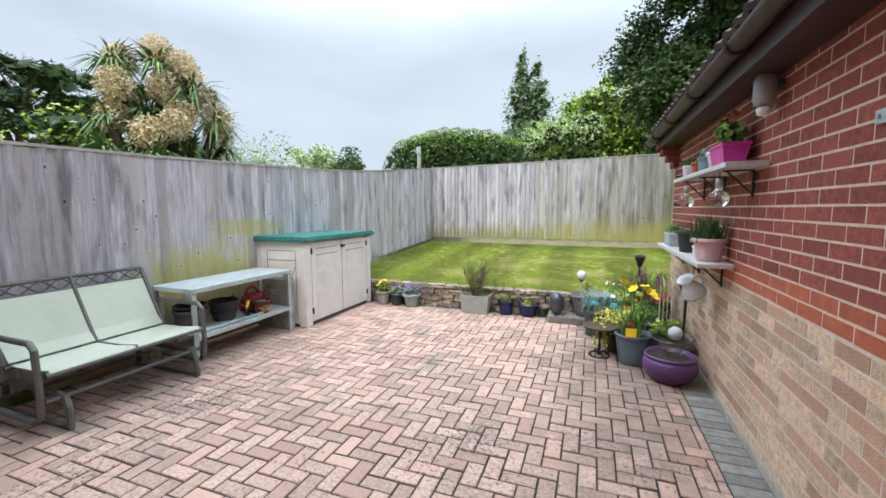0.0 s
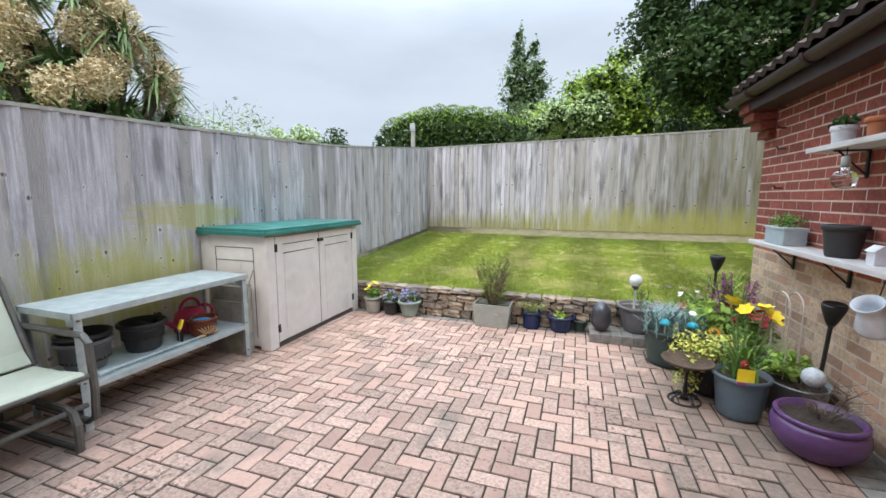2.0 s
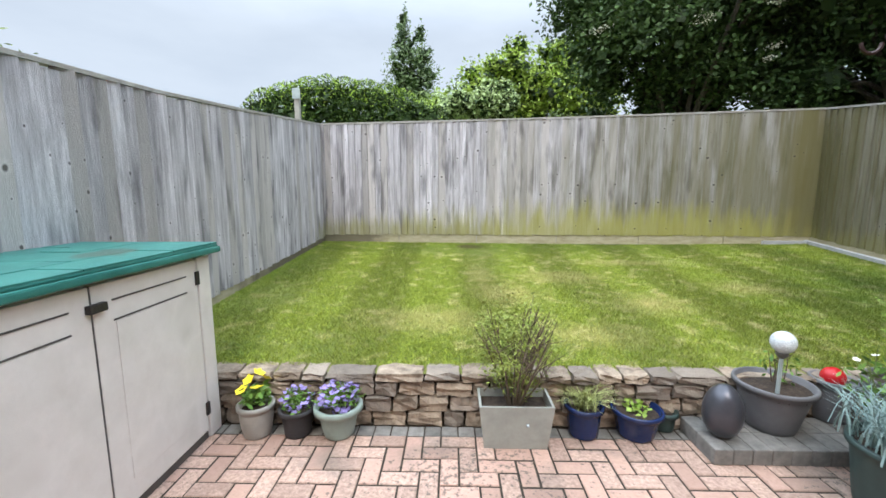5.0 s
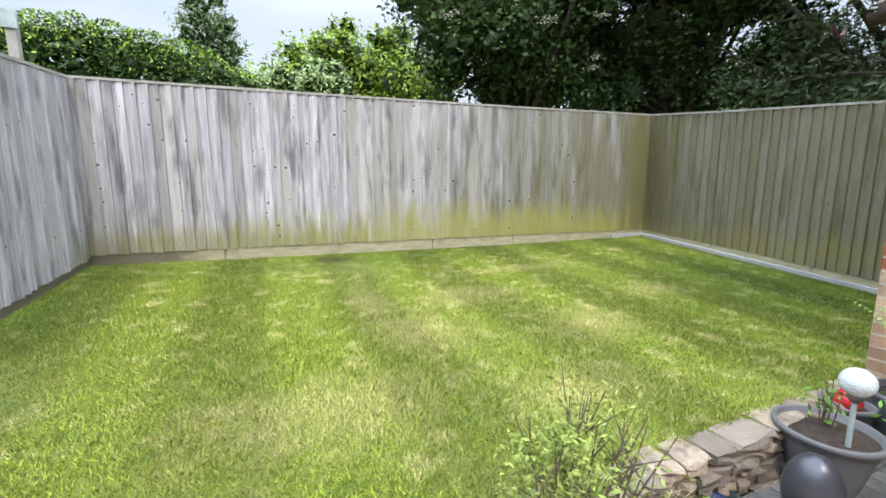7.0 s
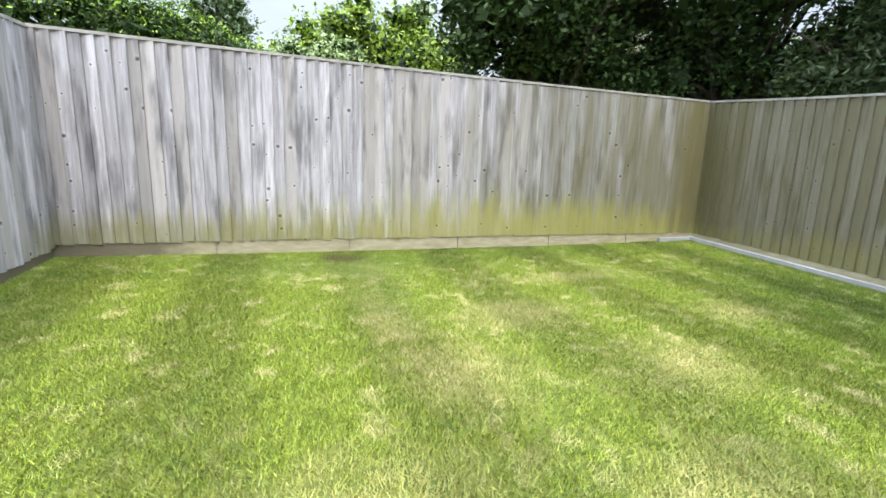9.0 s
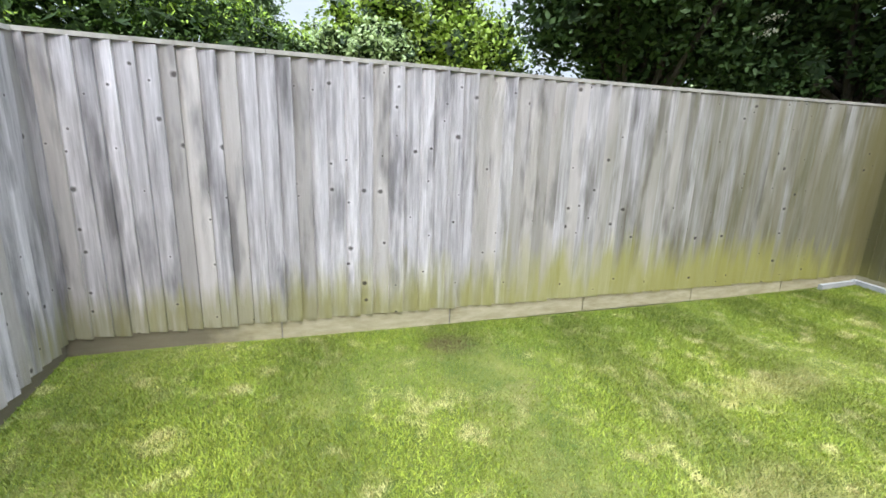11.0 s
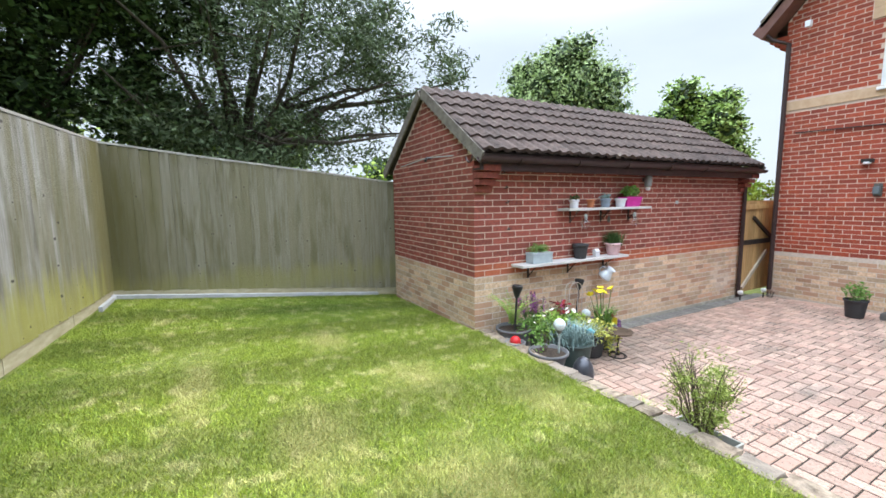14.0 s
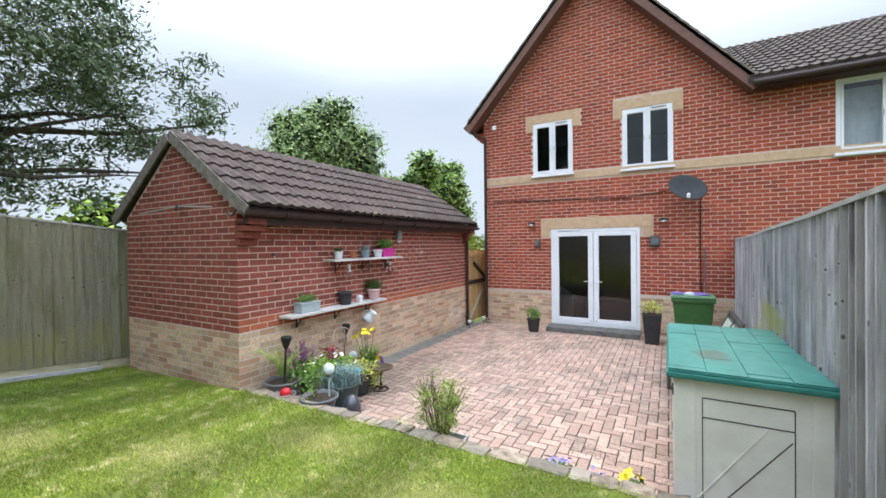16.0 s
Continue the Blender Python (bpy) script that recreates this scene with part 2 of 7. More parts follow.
M_BUFF = mat("buff_brick", (0.42, 0.28, 0.175), (0.68, 0.51, 0.355), 30, 0.88, 0.7, 130, rnd="island", amount=0.24, c3=(0.46, 0.25, 0.16), stain=(0.62, 0.55, 0.48), stain_scale=1.1, stain_at=0.6)
M_STONE_LINTEL = mat("buff_lintel", (0.50, 0.33, 0.20), (0.60, 0.43, 0.28), 9, 0.85, 0.3, 90)
M_MORTAR = mat("mortar", (0.56, 0.42, 0.33), (0.70, 0.55, 0.45), 25, 0.95, 0.5, 200)
M_BUFF_MORTAR = mat("buff_mortar", (0.50, 0.42, 0.34), (0.66, 0.57, 0.48), 25, 0.95, 0.5, 200)
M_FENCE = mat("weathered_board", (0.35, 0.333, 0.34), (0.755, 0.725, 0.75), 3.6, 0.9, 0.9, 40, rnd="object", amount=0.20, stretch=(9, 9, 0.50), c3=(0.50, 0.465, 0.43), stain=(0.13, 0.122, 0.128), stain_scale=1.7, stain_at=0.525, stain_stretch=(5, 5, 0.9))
grain = M_FENCE.node_tree.nodes["Noise Texture"]
grain.inputs["Detail"].default_value, grain.inputs["Roughness"].default_value = 8, 0.68
over(M_FENCE, (0.50, 0.47, 0.10), (-4.6, 3.75, 0.68), (0.4, 0.95, 0.50), 3, 0.74, 0.5, (4, 4, 0.8))
over(M_FENCE, (0.50, 0.47, 0.12), (-4.6, 4.35, 1.24), (0.3, 0.6, 0.16), 3, 0.6, 0.4, (1.5, 1.5, 9))
# olive algae, its colour lowered further for the shade under the elder
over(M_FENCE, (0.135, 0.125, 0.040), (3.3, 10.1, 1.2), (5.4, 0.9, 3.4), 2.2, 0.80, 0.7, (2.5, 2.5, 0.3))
over(M_FENCE, (0.40, 0.38, 0.08), (0.2, 10.2, 0.72), (4.6, 0.6, 0.60), 3.0, 0.72, 0.6, (3, 3, 0.5))
over(M_FENCE, (0.30, 0.28, 0.09), (-3.6, 10.4, 0.70), (2.6, 0.5, 0.34), 3.0, 0.6, 0.5, (7, 7, 0.4))
# olive algae along the east boards, with overhanging-tree shade painted in
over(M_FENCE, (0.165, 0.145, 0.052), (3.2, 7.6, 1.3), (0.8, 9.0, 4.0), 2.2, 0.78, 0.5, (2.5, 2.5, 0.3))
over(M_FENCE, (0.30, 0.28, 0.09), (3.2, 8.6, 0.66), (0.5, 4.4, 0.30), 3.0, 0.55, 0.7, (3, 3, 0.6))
knots(M_FENCE)
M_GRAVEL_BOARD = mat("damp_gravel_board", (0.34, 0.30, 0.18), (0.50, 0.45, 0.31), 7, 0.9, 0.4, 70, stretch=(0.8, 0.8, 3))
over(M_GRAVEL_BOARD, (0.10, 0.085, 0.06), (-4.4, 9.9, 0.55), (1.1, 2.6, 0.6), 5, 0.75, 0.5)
M_CAP = mat("fence_capping", (0.28, 0.265, 0.24), (0.46, 0.44, 0.40), 6, 0.9, 0.4, 80)
M_STRIP = mat("pale_concrete_edging", (0.34, 0.35, 0.36), (0.48, 0.49, 0.50), 8, 0.85, 0.3, 90)
M_SOIL = mat("dark_compost", (0.022, 0.016, 0.012), (0.07, 0.05, 0.035), 40, 0.95, 0.8, 90)
M_TURF = mat("turf", (0.075, 0.115, 0.02), (0.20, 0.215, 0.05), 5.0, 0.95, 0.6, 120, stain=(0.30, 0.25, 0.11), stain_scale=2.0, stain_at=0.60)
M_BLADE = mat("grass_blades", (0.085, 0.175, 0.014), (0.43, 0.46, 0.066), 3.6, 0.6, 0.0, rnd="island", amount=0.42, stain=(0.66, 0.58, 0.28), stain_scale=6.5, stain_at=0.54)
M_BLADE.node_tree.nodes["Noise Texture"].inputs["Roughness"].default_value = 0.75
for cx, cy, rx, ry in ((-2.6, 6.9, 0.7, 0.4), (-1.9, 7.6, 0.45, 0.5), (-1.2, 8.2, 0.7, 0.35), (-0.6, 7.3, 0.5, 0.4), (-1.4, 6.6, 0.6, 0.3), (-2.1, 8.3, 0.2, 0.7), (-0.2, 8.9, 0.9, 0.2), (0.6, 7.8, 0.5, 0.3)):
    over(M_BLADE, (0.56, 0.49, 0.21), (cx, cy, 0.4), (rx, ry, 1.0), 9.0, 0.55, 0.7)
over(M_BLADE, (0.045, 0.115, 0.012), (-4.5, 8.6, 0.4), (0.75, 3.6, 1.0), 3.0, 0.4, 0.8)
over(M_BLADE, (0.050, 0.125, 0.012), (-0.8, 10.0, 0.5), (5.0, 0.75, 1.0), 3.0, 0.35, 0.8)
# the east lawn's tree shade, painted as a darker green
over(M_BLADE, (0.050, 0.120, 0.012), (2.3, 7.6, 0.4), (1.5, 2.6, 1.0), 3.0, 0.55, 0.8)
over(M_BLADE, (0.15, 0.105, 0.055), (-2.15, 9.95, 0.55), (0.26, 0.20, 1.0), 14.0, 0.8, 0.6)


def mown(m, width=0.55, amount=0.13):
    """Alternate lighter and darker mowing stripes along y."""
    n, k = m.node_tree.nodes, m.node_tree.links
    b = n["Principled BSDF"]
    old = b.inputs["Base Color"].links[0].from_socket
    geo = n.new("ShaderNodeNewGeometry")
    wv = n.new("ShaderNodeTexWave")
    wv.bands_direction = "X"
    wv.inputs["Scale"].default_value = 0.314 / (2 * width)
    wv.inputs["Distortion"].default_value, wv.inputs["Detail"].default_value = 1.3, 4
    wv.inputs["Detail Scale"].default_value = 2.5
    k.new(geo.outputs["Position"], wv.inputs["Vector"])
    mr = n.new("ShaderNodeMapRange")
    mr.inputs["From Min"].default_value, mr.inputs["From Max"].default_value = 0.25, 0.75
    mr.inputs["To Min"].default_value, mr.inputs["To Max"].default_value = 1 - amount, 1 + amount
    k.new(wv.outputs["Fac"], mr.inputs["Value"])
    hs = n.new("ShaderNodeHueSaturation")
    k.new(mr.outputs["Result"], hs.inputs["Value"])
    k.new(old, hs.inputs["Color"])
    k.new(hs.outputs["Color"], b.inputs["Base Color"])


mown(M_BLADE, 0.52, 0.17)
M_STONE = mat("walling_stone", (0.15, 0.112, 0.08), (0.43, 0.345, 0.255), 14, 0.9, 0.9, 70, rnd="object", amount=0.32, c3=(0.24, 0.205, 0.17), stain=(0.10, 0.09, 0.075), stain_scale=5, stain_at=0.6)
M_TILE = mat("concrete_roof_tile", (0.045, 0.031, 0.027), (0.110, 0.078, 0.066), 14, 0.9, 0.6, 120, rnd="object", amount=0.2, stain=(0.22, 0.20, 0.155), stain_scale=6, stain_at=0.64)
M_TILE_J = mat("concrete_roof_tile_far", (0.045, 0.033, 0.029), (0.105, 0.080, 0.070), 14, 0.9, 0.6, 120, rnd="island", amount=0.2)
M_BROWN = mat("brown_fascia", (0.030, 0.016, 0.015), (0.055, 0.030, 0.028), 8, 0.5, 0.1, 60)
M_VERGE = mat("weathered_verge", (0.13, 0.11, 0.09), (0.26, 0.23, 0.19), 10, 0.9, 0.5, 80)
M_HVERGE = mat("brown_barge_board", (0.13, 0.06, 0.045), (0.19, 0.09, 0.07), 8, 0.6, 0.1, 60)
M_UPVC = mat("white_upvc", (0.76, 0.77, 0.80), (0.83, 0.84, 0.86), 4, 0.35, 0.0)
# near-black room surfaces, coloured to stand in for an unlit interior
M_ROOM = mat("room_dimness_colour", (0.055, 0.058, 0.064), (0.085, 0.088, 0.095), 3, 0.9, 0.1)
M_SOFA = mat("grey_throw", (0.24, 0.25, 0.24), (0.38, 0.39, 0.37), 30, 0.95, 0.5, 120)
M_DARKSOFA = mat("dark_leather", (0.02, 0.018, 0.018), (0.05, 0.045, 0.04), 12, 0.5, 0.2, 80)
M_SHED = mat("cream_plastic", (0.64, 0.605, 0.55), (0.75, 0.715, 0.665), 5, 0.55, 0.12, 240, stain=(0.42, 0.39, 0.33), stain_scale=2.5, stain_at=0.64)
# near-black for thin strips that stand in for shade in the shed's grooves
M_SHED_LINE = mat("shed_line_shade", (0.07, 0.065, 0.06), (0.11, 0.10, 0.09), 8, 0.8, 0.0)
M_LID = mat("green_plastic_lid", (0.018, 0.135, 0.115), (0.045, 0.215, 0.18), 5, 0.42, 0.15, 160, stain=(0.16, 0.33, 0.27), stain_scale=3.0, stain_at=0.6)
over(M_LID, (0.07, 0.075, 0.05), (-4.05, 5.55, 1.12), (0.12, 0.16, 0.3), 12, 0.7)
M_STEEL = mat("galvanised_steel", (0.34, 0.40, 0.40), (0.52, 0.58, 0.57), 9, 0.5, 0.15, 80, metal=0.3)
M_GREYMETAL = mat("grey_bronze_tube", (0.085, 0.08, 0.072), (0.13, 0.125, 0.11), 10, 0.45, 0.05, 80, metal=0.2)
M_SLING = mat("sage_sling_mesh", (0.42, 0.45, 0.35), (0.50, 0.53, 0.42), 3, 0.7, 0.35, 320)
M_BLACKIRON = mat("black_iron", (0.015, 0.014, 0.013), (0.04, 0.036, 0.032), 14, 0.55, 0.2, 90, metal=0.2)
M_SLAB = mat("old_concrete_slab", (0.26, 0.24, 0.20), (0.44, 0.42, 0.36), 9, 0.95, 0.5, 90, stain=(0.22, 0.22, 0.10), stain_scale=4, stain_at=0.56)
M_STEP = mat("dark_step_slab", (0.085, 0.08, 0.075), (0.17, 0.16, 0.15), 9, 0.9, 0.5, 90, stain=(0.25, 0.23, 0.2), stain_scale=4, stain_at=0.6)
M_WHITEWOOD = mat("grey_white_shelf", (0.46, 0.44, 0.42), (0.62, 0.60, 0.58), 9, 0.7, 0.3, 60, stretch=(6, 0.6, 6))
M_GATE = mat("golden_gate_timber", (0.38, 0.23, 0.085), (0.55, 0.36, 0.16), 6, 0.75, 0.3, 70, stretch=(4, 4, 0.5), rnd="object", amount=0.15)
M_GATEPALE = mat("pale_gate_brace", (0.45, 0.38, 0.28), (0.58, 0.50, 0.40), 6, 0.8, 0.3, 70)
M_WOOD = mat("light_wood_handle", (0.42, 0.28, 0.13), (0.58, 0.42, 0.22), 9, 0.7, 0.2, 70, stretch=(1, 1, 1))


def paint(name, c, rough=0.45, metal=0.0, vary=0.12, bump=0.05):
    lo = tuple(max(0.0, v * (1 - vary)) for v in c)
    hi = tuple(min(1.0, v * (1 + vary)) for v in c)
    return mat(name, lo, hi, 12, rough, bump, 90, metal=metal, stain=tuple(v * 0.75 + 0.03 for v in c), stain_scale=9, stain_at=0.62)


def leafmat(name, c1, c2, rough=0.5, amount=0.35):
    m = mat(name, tuple(v * 1.3 for v in c1), tuple(v * 1.3 for v in c2), 3.0, max(rough, 0.55), 0.0, rnd="island", amount=amount, spec=0.2)
    m.node_tree.nodes["Principled BSDF"].inputs["Subsurface Weight"].default_value = 0.0
    return m


def glass(name, tint=(0.9, 0.95, 0.95), rough=0.0):
    m = bpy.data.materials.new(name)
    m.use_nodes = True
    b = m.node_tree.nodes["Principled BSDF"]
    b.inputs["Base Color"].default_value = (*tint, 1)
    b.inputs["Roughness"].default_value, b.inputs["IOR"].default_value = rough, 1.45
    b.inputs["Transmission Weight"].default_value = 1.0
    return m


M_GLASS = glass("window_glass", (0.8, 0.85, 0.86))
M_BULB = glass("bulb_glass", (0.96, 0.96, 0.96), 0.03)
M_CRACKLE = mat("crackle_glass", (0.50, 0.55, 0.57), (0.72, 0.77, 0.78), 60, 0.12, 0.5, 120)


# ---- mesh helpers ----
def mesh_from(name, verts, faces):
    me = bpy.data.meshes.new(name)
    me.from_pydata([tuple(map(float, v)) for v in verts], [], faces)
    return me


def mesh_np(name, verts, size):
    """A mesh out of an array of separate faces with `size` corners each."""
    v = np.asarray(verts, dtype=np.float32).reshape(-1, 3)
    n = len(v) // size
    me = bpy.data.meshes.new(name)
    me.vertices.add(len(v))
    me.vertices.foreach_set("co", v.ravel())
    me.loops.add(len(v))
    me.loops.foreach_set("vertex_index", np.arange(len(v), dtype=np.int32))
    me.polygons.add(n)
    me.polygons.foreach_set("loop_start", np.arange(0, len(v), size, dtype=np.int32))
    me.update(calc_edges=True)
    return me


def put(name, me, material, parent=None, label="", loc=None, smooth=False):
    ob = new(name, me)
    if material and not me.materials:
        me.materials.append(material)
    if smooth:
        for p in me.polygons:
            p.use_smooth = True
    if parent:
        ob.parent = parent
    if loc is not None:
        ob.location = loc
    if label:
        ob["label"] = label
    return ob


def part(name, bm, material, parent, label="", loc=None, smooth=False):
    me = bpy.data.meshes.new(name)
    bm.normal_update()
    bm.to_mesh(me)
    bm.free()
    return put(name, me, material, parent, label, loc, smooth)


def thing(name, loc, label, category, group="", rz=0.0):
    ob = new(name)
    ob.matrix_world = pose(*loc, 0, 0, rz)
    ob.empty_display_size = 0.05
    return tagged(ob, label, category, group)


def setting(ob, label, category):
    return tagged(ob, label, category, kind="structure")


def box(bm, x0, x1, y0, y1, z0, z1, bevel=0.0):
    m = Matrix.LocRotScale(((x0 + x1) / 2, (y0 + y1) / 2, (z0 + z1) / 2), None, (abs(x1 - x0), abs(y1 - y0), abs(z1 - z0)))
    g = bmesh.ops.create_cube(bm, size=1.0, matrix=m)
    if bevel:
        es = list({ed for v in g["verts"] for ed in v.link_edges})
        bmesh.ops.bevel(bm, geom=es, offset=bevel, segments=2, affect="EDGES", profile=0.6)
    return bm


def boxes(*items, bevel=0.0):
    bm = bmesh.new()
    for b in items:
        box(bm, *b, bevel)
    return bm


def lathe(profile, seg=28):
    """Turns (radius, z) pairs about the z axis."""
    bm = bmesh.new()
    rings = []
    for r, z in profile:
        rings.append([bm.verts.new((r * math.cos(2 * math.pi * i / seg), r * math.sin(2 * math.pi * i / seg), z)) for i in range(seg)])
    for p, q in zip(rings, rings[1:]):
        for i in range(seg):
            j = (i + 1) % seg
            bm.faces.new((p[i], p[j], q[j], q[i]))
    bm.faces.new(list(reversed(rings[0])))
    bm.faces.new(rings[-1])
    return bm


def tube(points, radius, seg=8, bm=None, close=True):
    """A round bar along points; radius is one number or one for each point."""
    bm = bm or bmesh.new()
    pts = [Vector(p) for p in points]
    rs = radius if isinstance(radius, (list, tuple)) else [radius] * len(pts)
    rings = []
    for i, p in enumerate(pts):
        d = (pts[min(i + 1, len(pts) - 1)] - pts[max(i - 1, 0)]).normalized()
        side = d.orthogonal().normalized() if i == 0 else (rings_side - d * rings_side.dot(d)).normalized()
        rings_side = side
        up = d.cross(side)
        rings.append([bm.verts.new(p + (side * math.cos(2 * math.pi * k / seg) + up * math.sin(2 * math.pi * k / seg)) * rs[i]) for k in range(seg)])
    for a2, b2 in zip(rings, rings[1:]):
        for k in range(seg):
            bm.faces.new((a2[k], a2[(k + 1) % seg], b2[(k + 1) % seg], b2[k]))
    if close:
        bm.faces.new(list(reversed(rings[0])))
        bm.faces.new(rings[-1])
    return bm


def arc(p, q, lift, n=8):
    p, q = Vector(p), Vector(q)
    return [p.lerp(q, i / n) + Vector(lift) * math.sin(math.pi * i / n) for i in range(n + 1)]


RNG = np.random.default_rng(7)


def leaf_cloud(centres, size, aspect=2.2, droop=0.2, rng=RNG):
    """Pointed leaves (two triangles as one quad) at the given points, turned at random."""
    c = np.asarray(centres, float)
    n = len(c)
    d = rng.normal(size=(n, 3))
    d[:, 2] = d[:, 2] * 0.6 - droop
    d /= np.linalg.norm(d, axis=1)[:, None]
    s = np.cross(d, rng.normal(size=(n, 3)))
    s /= np.linalg.norm(s, axis=1)[:, None]
    ln = size * rng.uniform(0.6, 1.35, (n, 1))
    w = ln / aspect
    q = np.stack([c - d * ln / 2, c + s * w / 2, c + d * ln / 2, c - s * w / 2], axis=1)
    return q.reshape(-1, 3)


def blob_points(blobs, n, rng=RNG, shell=0.45, ragged=0.18):
    """Points in the outer shell of a set of ellipsoids (centre, radii), unevenly."""
    vol = np.array([b[1][0] * b[1][1] + b[1][1] * b[1][2] + b[1][0] * b[1][2] for b in blobs], float)
    which = rng.choice(len(blobs), n, p=vol / vol.sum())
    c = np.array([b[0] for b in blobs], float)[which]
    r = np.array([b[1] for b in blobs], float)[which]
    d = rng.normal(size=(n, 3))
    d /= np.linalg.norm(d, axis=1)[:, None]
    rad = 1 - shell * rng.random((n, 1)) ** 1.6
    rad = rad * (1 + ragged * np.sin(7 * d[:, :1] + 3 * c[:, :1]) * np.cos(6 * d[:, 1:2] + 5 * d[:, 2:3] + c[:, 1:2])) + rng.normal(size=(n, 1)) * ragged * 0.3
    return c + d * r * rad


def subblobs(centre, radii, n, small, rng=RNG):
    """Clumps of size `small` spread over an ellipsoid: an uneven crown with gaps."""
    p = blob_points([(centre, radii)], n, rng, 0.7, 0.1)
    return [(q, np.array(small) * rng.uniform(0.65, 1.3)) for q in p]


# ---- the plan ----
WX, NY, EX = -4.608, 10.45, 3.13       # inner faces of the three fences; NY at the north-west corner
NSLOPE = 0.055                         # the north fence comes nearer to the east
GX, GY0, GY1, GXE = 0.38, 0.36, 6.122, 2.89   # garage: west face, ends, east face
HY, HX = -0.336, 0.19                  # house: north face, corner
LY = 6.12                            # top edge of the lawn's retaining wall


def north_y(x):
    return NY - NSLOPE * (x - WX)


NEY = north_y(EX)                       # the north-east corner


def lawn_z(x, y):
    f = np.clip((x - 0.3) / 2.8, 0.0, 1.0)
    return 0.335 - 0.115 * f + (y - 6.1) * (0.064 + 0.044 * f)


def box_cells(u_cuts, z_cuts, openings):
    u_cuts, z_cuts = sorted(set(u_cuts)), sorted(set(z_cuts))
    for u0, u1 in zip(u_cuts, u_cuts[1:]):
        for z0, z1 in zip(z_cuts, z_cuts[1:]):
            um, zm = (u0 + u1) / 2, (z0 + z1) / 2
            if not any(o[0] < um < o[1] and o[2] < zm < o[3] for o in openings):
                yield u0, u1, z0, z1


BL, BH, BJ = 0.2135, 0.0635, 0.0115


def brick_run(u0, u1, z0, z1, holes=(), edge=None, rng=RNG):
    """Bricks of a stretcher bond as (u start, u end, z); edge(z) gives the ends of a course of a gable."""
    out = []
    course = 0
    z = z0
    while z + BH <= z1 + 0.002:
        a0, a1 = (u0, u1) if edge is None else edge(z + BH)
        if a1 - a0 > 0.1:
            u = u0 - (0.1125 if course % 2 else 0.0)
            while u < a1:
                end = a1 if a1 - (u + BL) < 0.06 else u + BL
                spans = [(max(u, a0), min(end, a1))]
                for h in holes:
                    if h[2] - 0.02 < z + BH / 2 < h[3] + 0.02:
                        nxt = []
                        for s in spans:
                            if s[1] <= h[0] or s[0] >= h[1]:
                                nxt.append(s)
                            else:
                                if s[0] < h[0]:
                                    nxt.append((s[0], h[0] - 0.004))
                                if s[1] > h[1]:
                                    nxt.append((h[1] + 0.004, s[1]))
                        spans = nxt
                out += [(s[0], s[1], z) for s in spans if s[1] - s[0] > 0.03]
                u = end + BJ
        z += BH + BJ
        course += 1
    return out


def brick_quads(bricks, place, proud=0.0018, rng=RNG):
    """Five faces for each brick; place(u, z, out) gives the point."""
    q = []
    for u0, u1, z in bricks:
        o = proud + rng.uniform(-0.0005, 0.0005)
        j = rng.uniform(-0.0015, 0.0015, 4)
        a0, a1, b0, b1 = u0 + j[0], u1 + j[1], z + j[2], z + BH + j[3]
        f = [place(a0, b0, o), place(a1, b0, o), place(a1, b1, o), place(a0, b1, o)]
        k = [place(a0, b0, -0.004), place(a1, b0, -0.004), place(a1, b1, -0.004), place(a0, b1, -0.004)]
        q.append((f, k))
    return q


def joined_bricks(name, bricks, place, material, parent, proud=0.0018):
    verts, faces = [], []
    for f, k in brick_quads(bricks, place, proud):
        b = len(verts)
        verts += f + k
        faces += [(b, b + 1, b + 2, b + 3)] + [(b + (i + 1) % 4, b + i, b + 4 + i, b + 4 + (i + 1) % 4) for i in range(4)]
    ob = put(name, mesh_from(name, verts, faces), material, parent)
    ob["kind"] = "stuff"
    return ob

# ---- ground, patio bed, lawn ----
setting(part("ground", boxes((-300, 300, -300, 300, -0.62, -0.5)), M_TURF, None), "wide grassy ground round the garden", "ground")
bm = boxes((-60, WX - 0.12, HY - 9.2, 60, -0.5, 0.05), (WX - 0.12, EX + 30, NY + 0.12, 60, -0.5, 0.32), (EX + 0.12, EX + 30, -30, NY + 0.12, -0.5, 0.05))
setting(part("ground", bm, M_TURF, None), "rough ground of the neighbouring plots", "ground")
patio = setting(part("pavement", boxes((WX, GX + 3.2, -0.1, LY - 0.1, -0.2, -0.006)), M_BED, None), "block-paved patio in weathered pink and buff clay", "patio")

nx, ny = 60, 32
verts, faces = [], []
for j in range(ny + 1):
    for i in range(nx + 1):
        x = WX + (EX - WX) * i / nx
        y = LY - 0.09 + (north_y(x) - LY + 0.09) * j / ny
        verts.append((x, y, lawn_z(x, y) - 0.012 + 0.012 * noise.noise((x * 1.3, y * 1.3, 0))))
for j in range(ny):
    for i in range(nx):
        b = j * (nx + 1) + i
        faces.append((b, b + 1, b + nx + 2, b + nx + 1))
lawn = setting(put("lawn", mesh_from("lawn", verts, faces), M_TURF, None, smooth=True), "mown green lawn with dry yellowed patches", "lawn")

# blades of grass
n_bl = 720000
gx = RNG.uniform(WX + 0.02, EX - 0.03, n_bl)
gy = LY - 0.02 + (north_y(gx) - LY - 0.02) * RNG.random(n_bl)
keep = ~((gx > GX - 0.03) & (gx < GXE + 0.02) & (gy < GY1 + 0.03))
gx, gy = gx[keep], gy[keep]
gz = lawn_z(gx, gy) - 0.012
ln = RNG.uniform(0.010, 0.030, len(gx)) * (0.95 + 0.2 * np.sin(gx * 2.1) * np.cos(gy * 1.7))
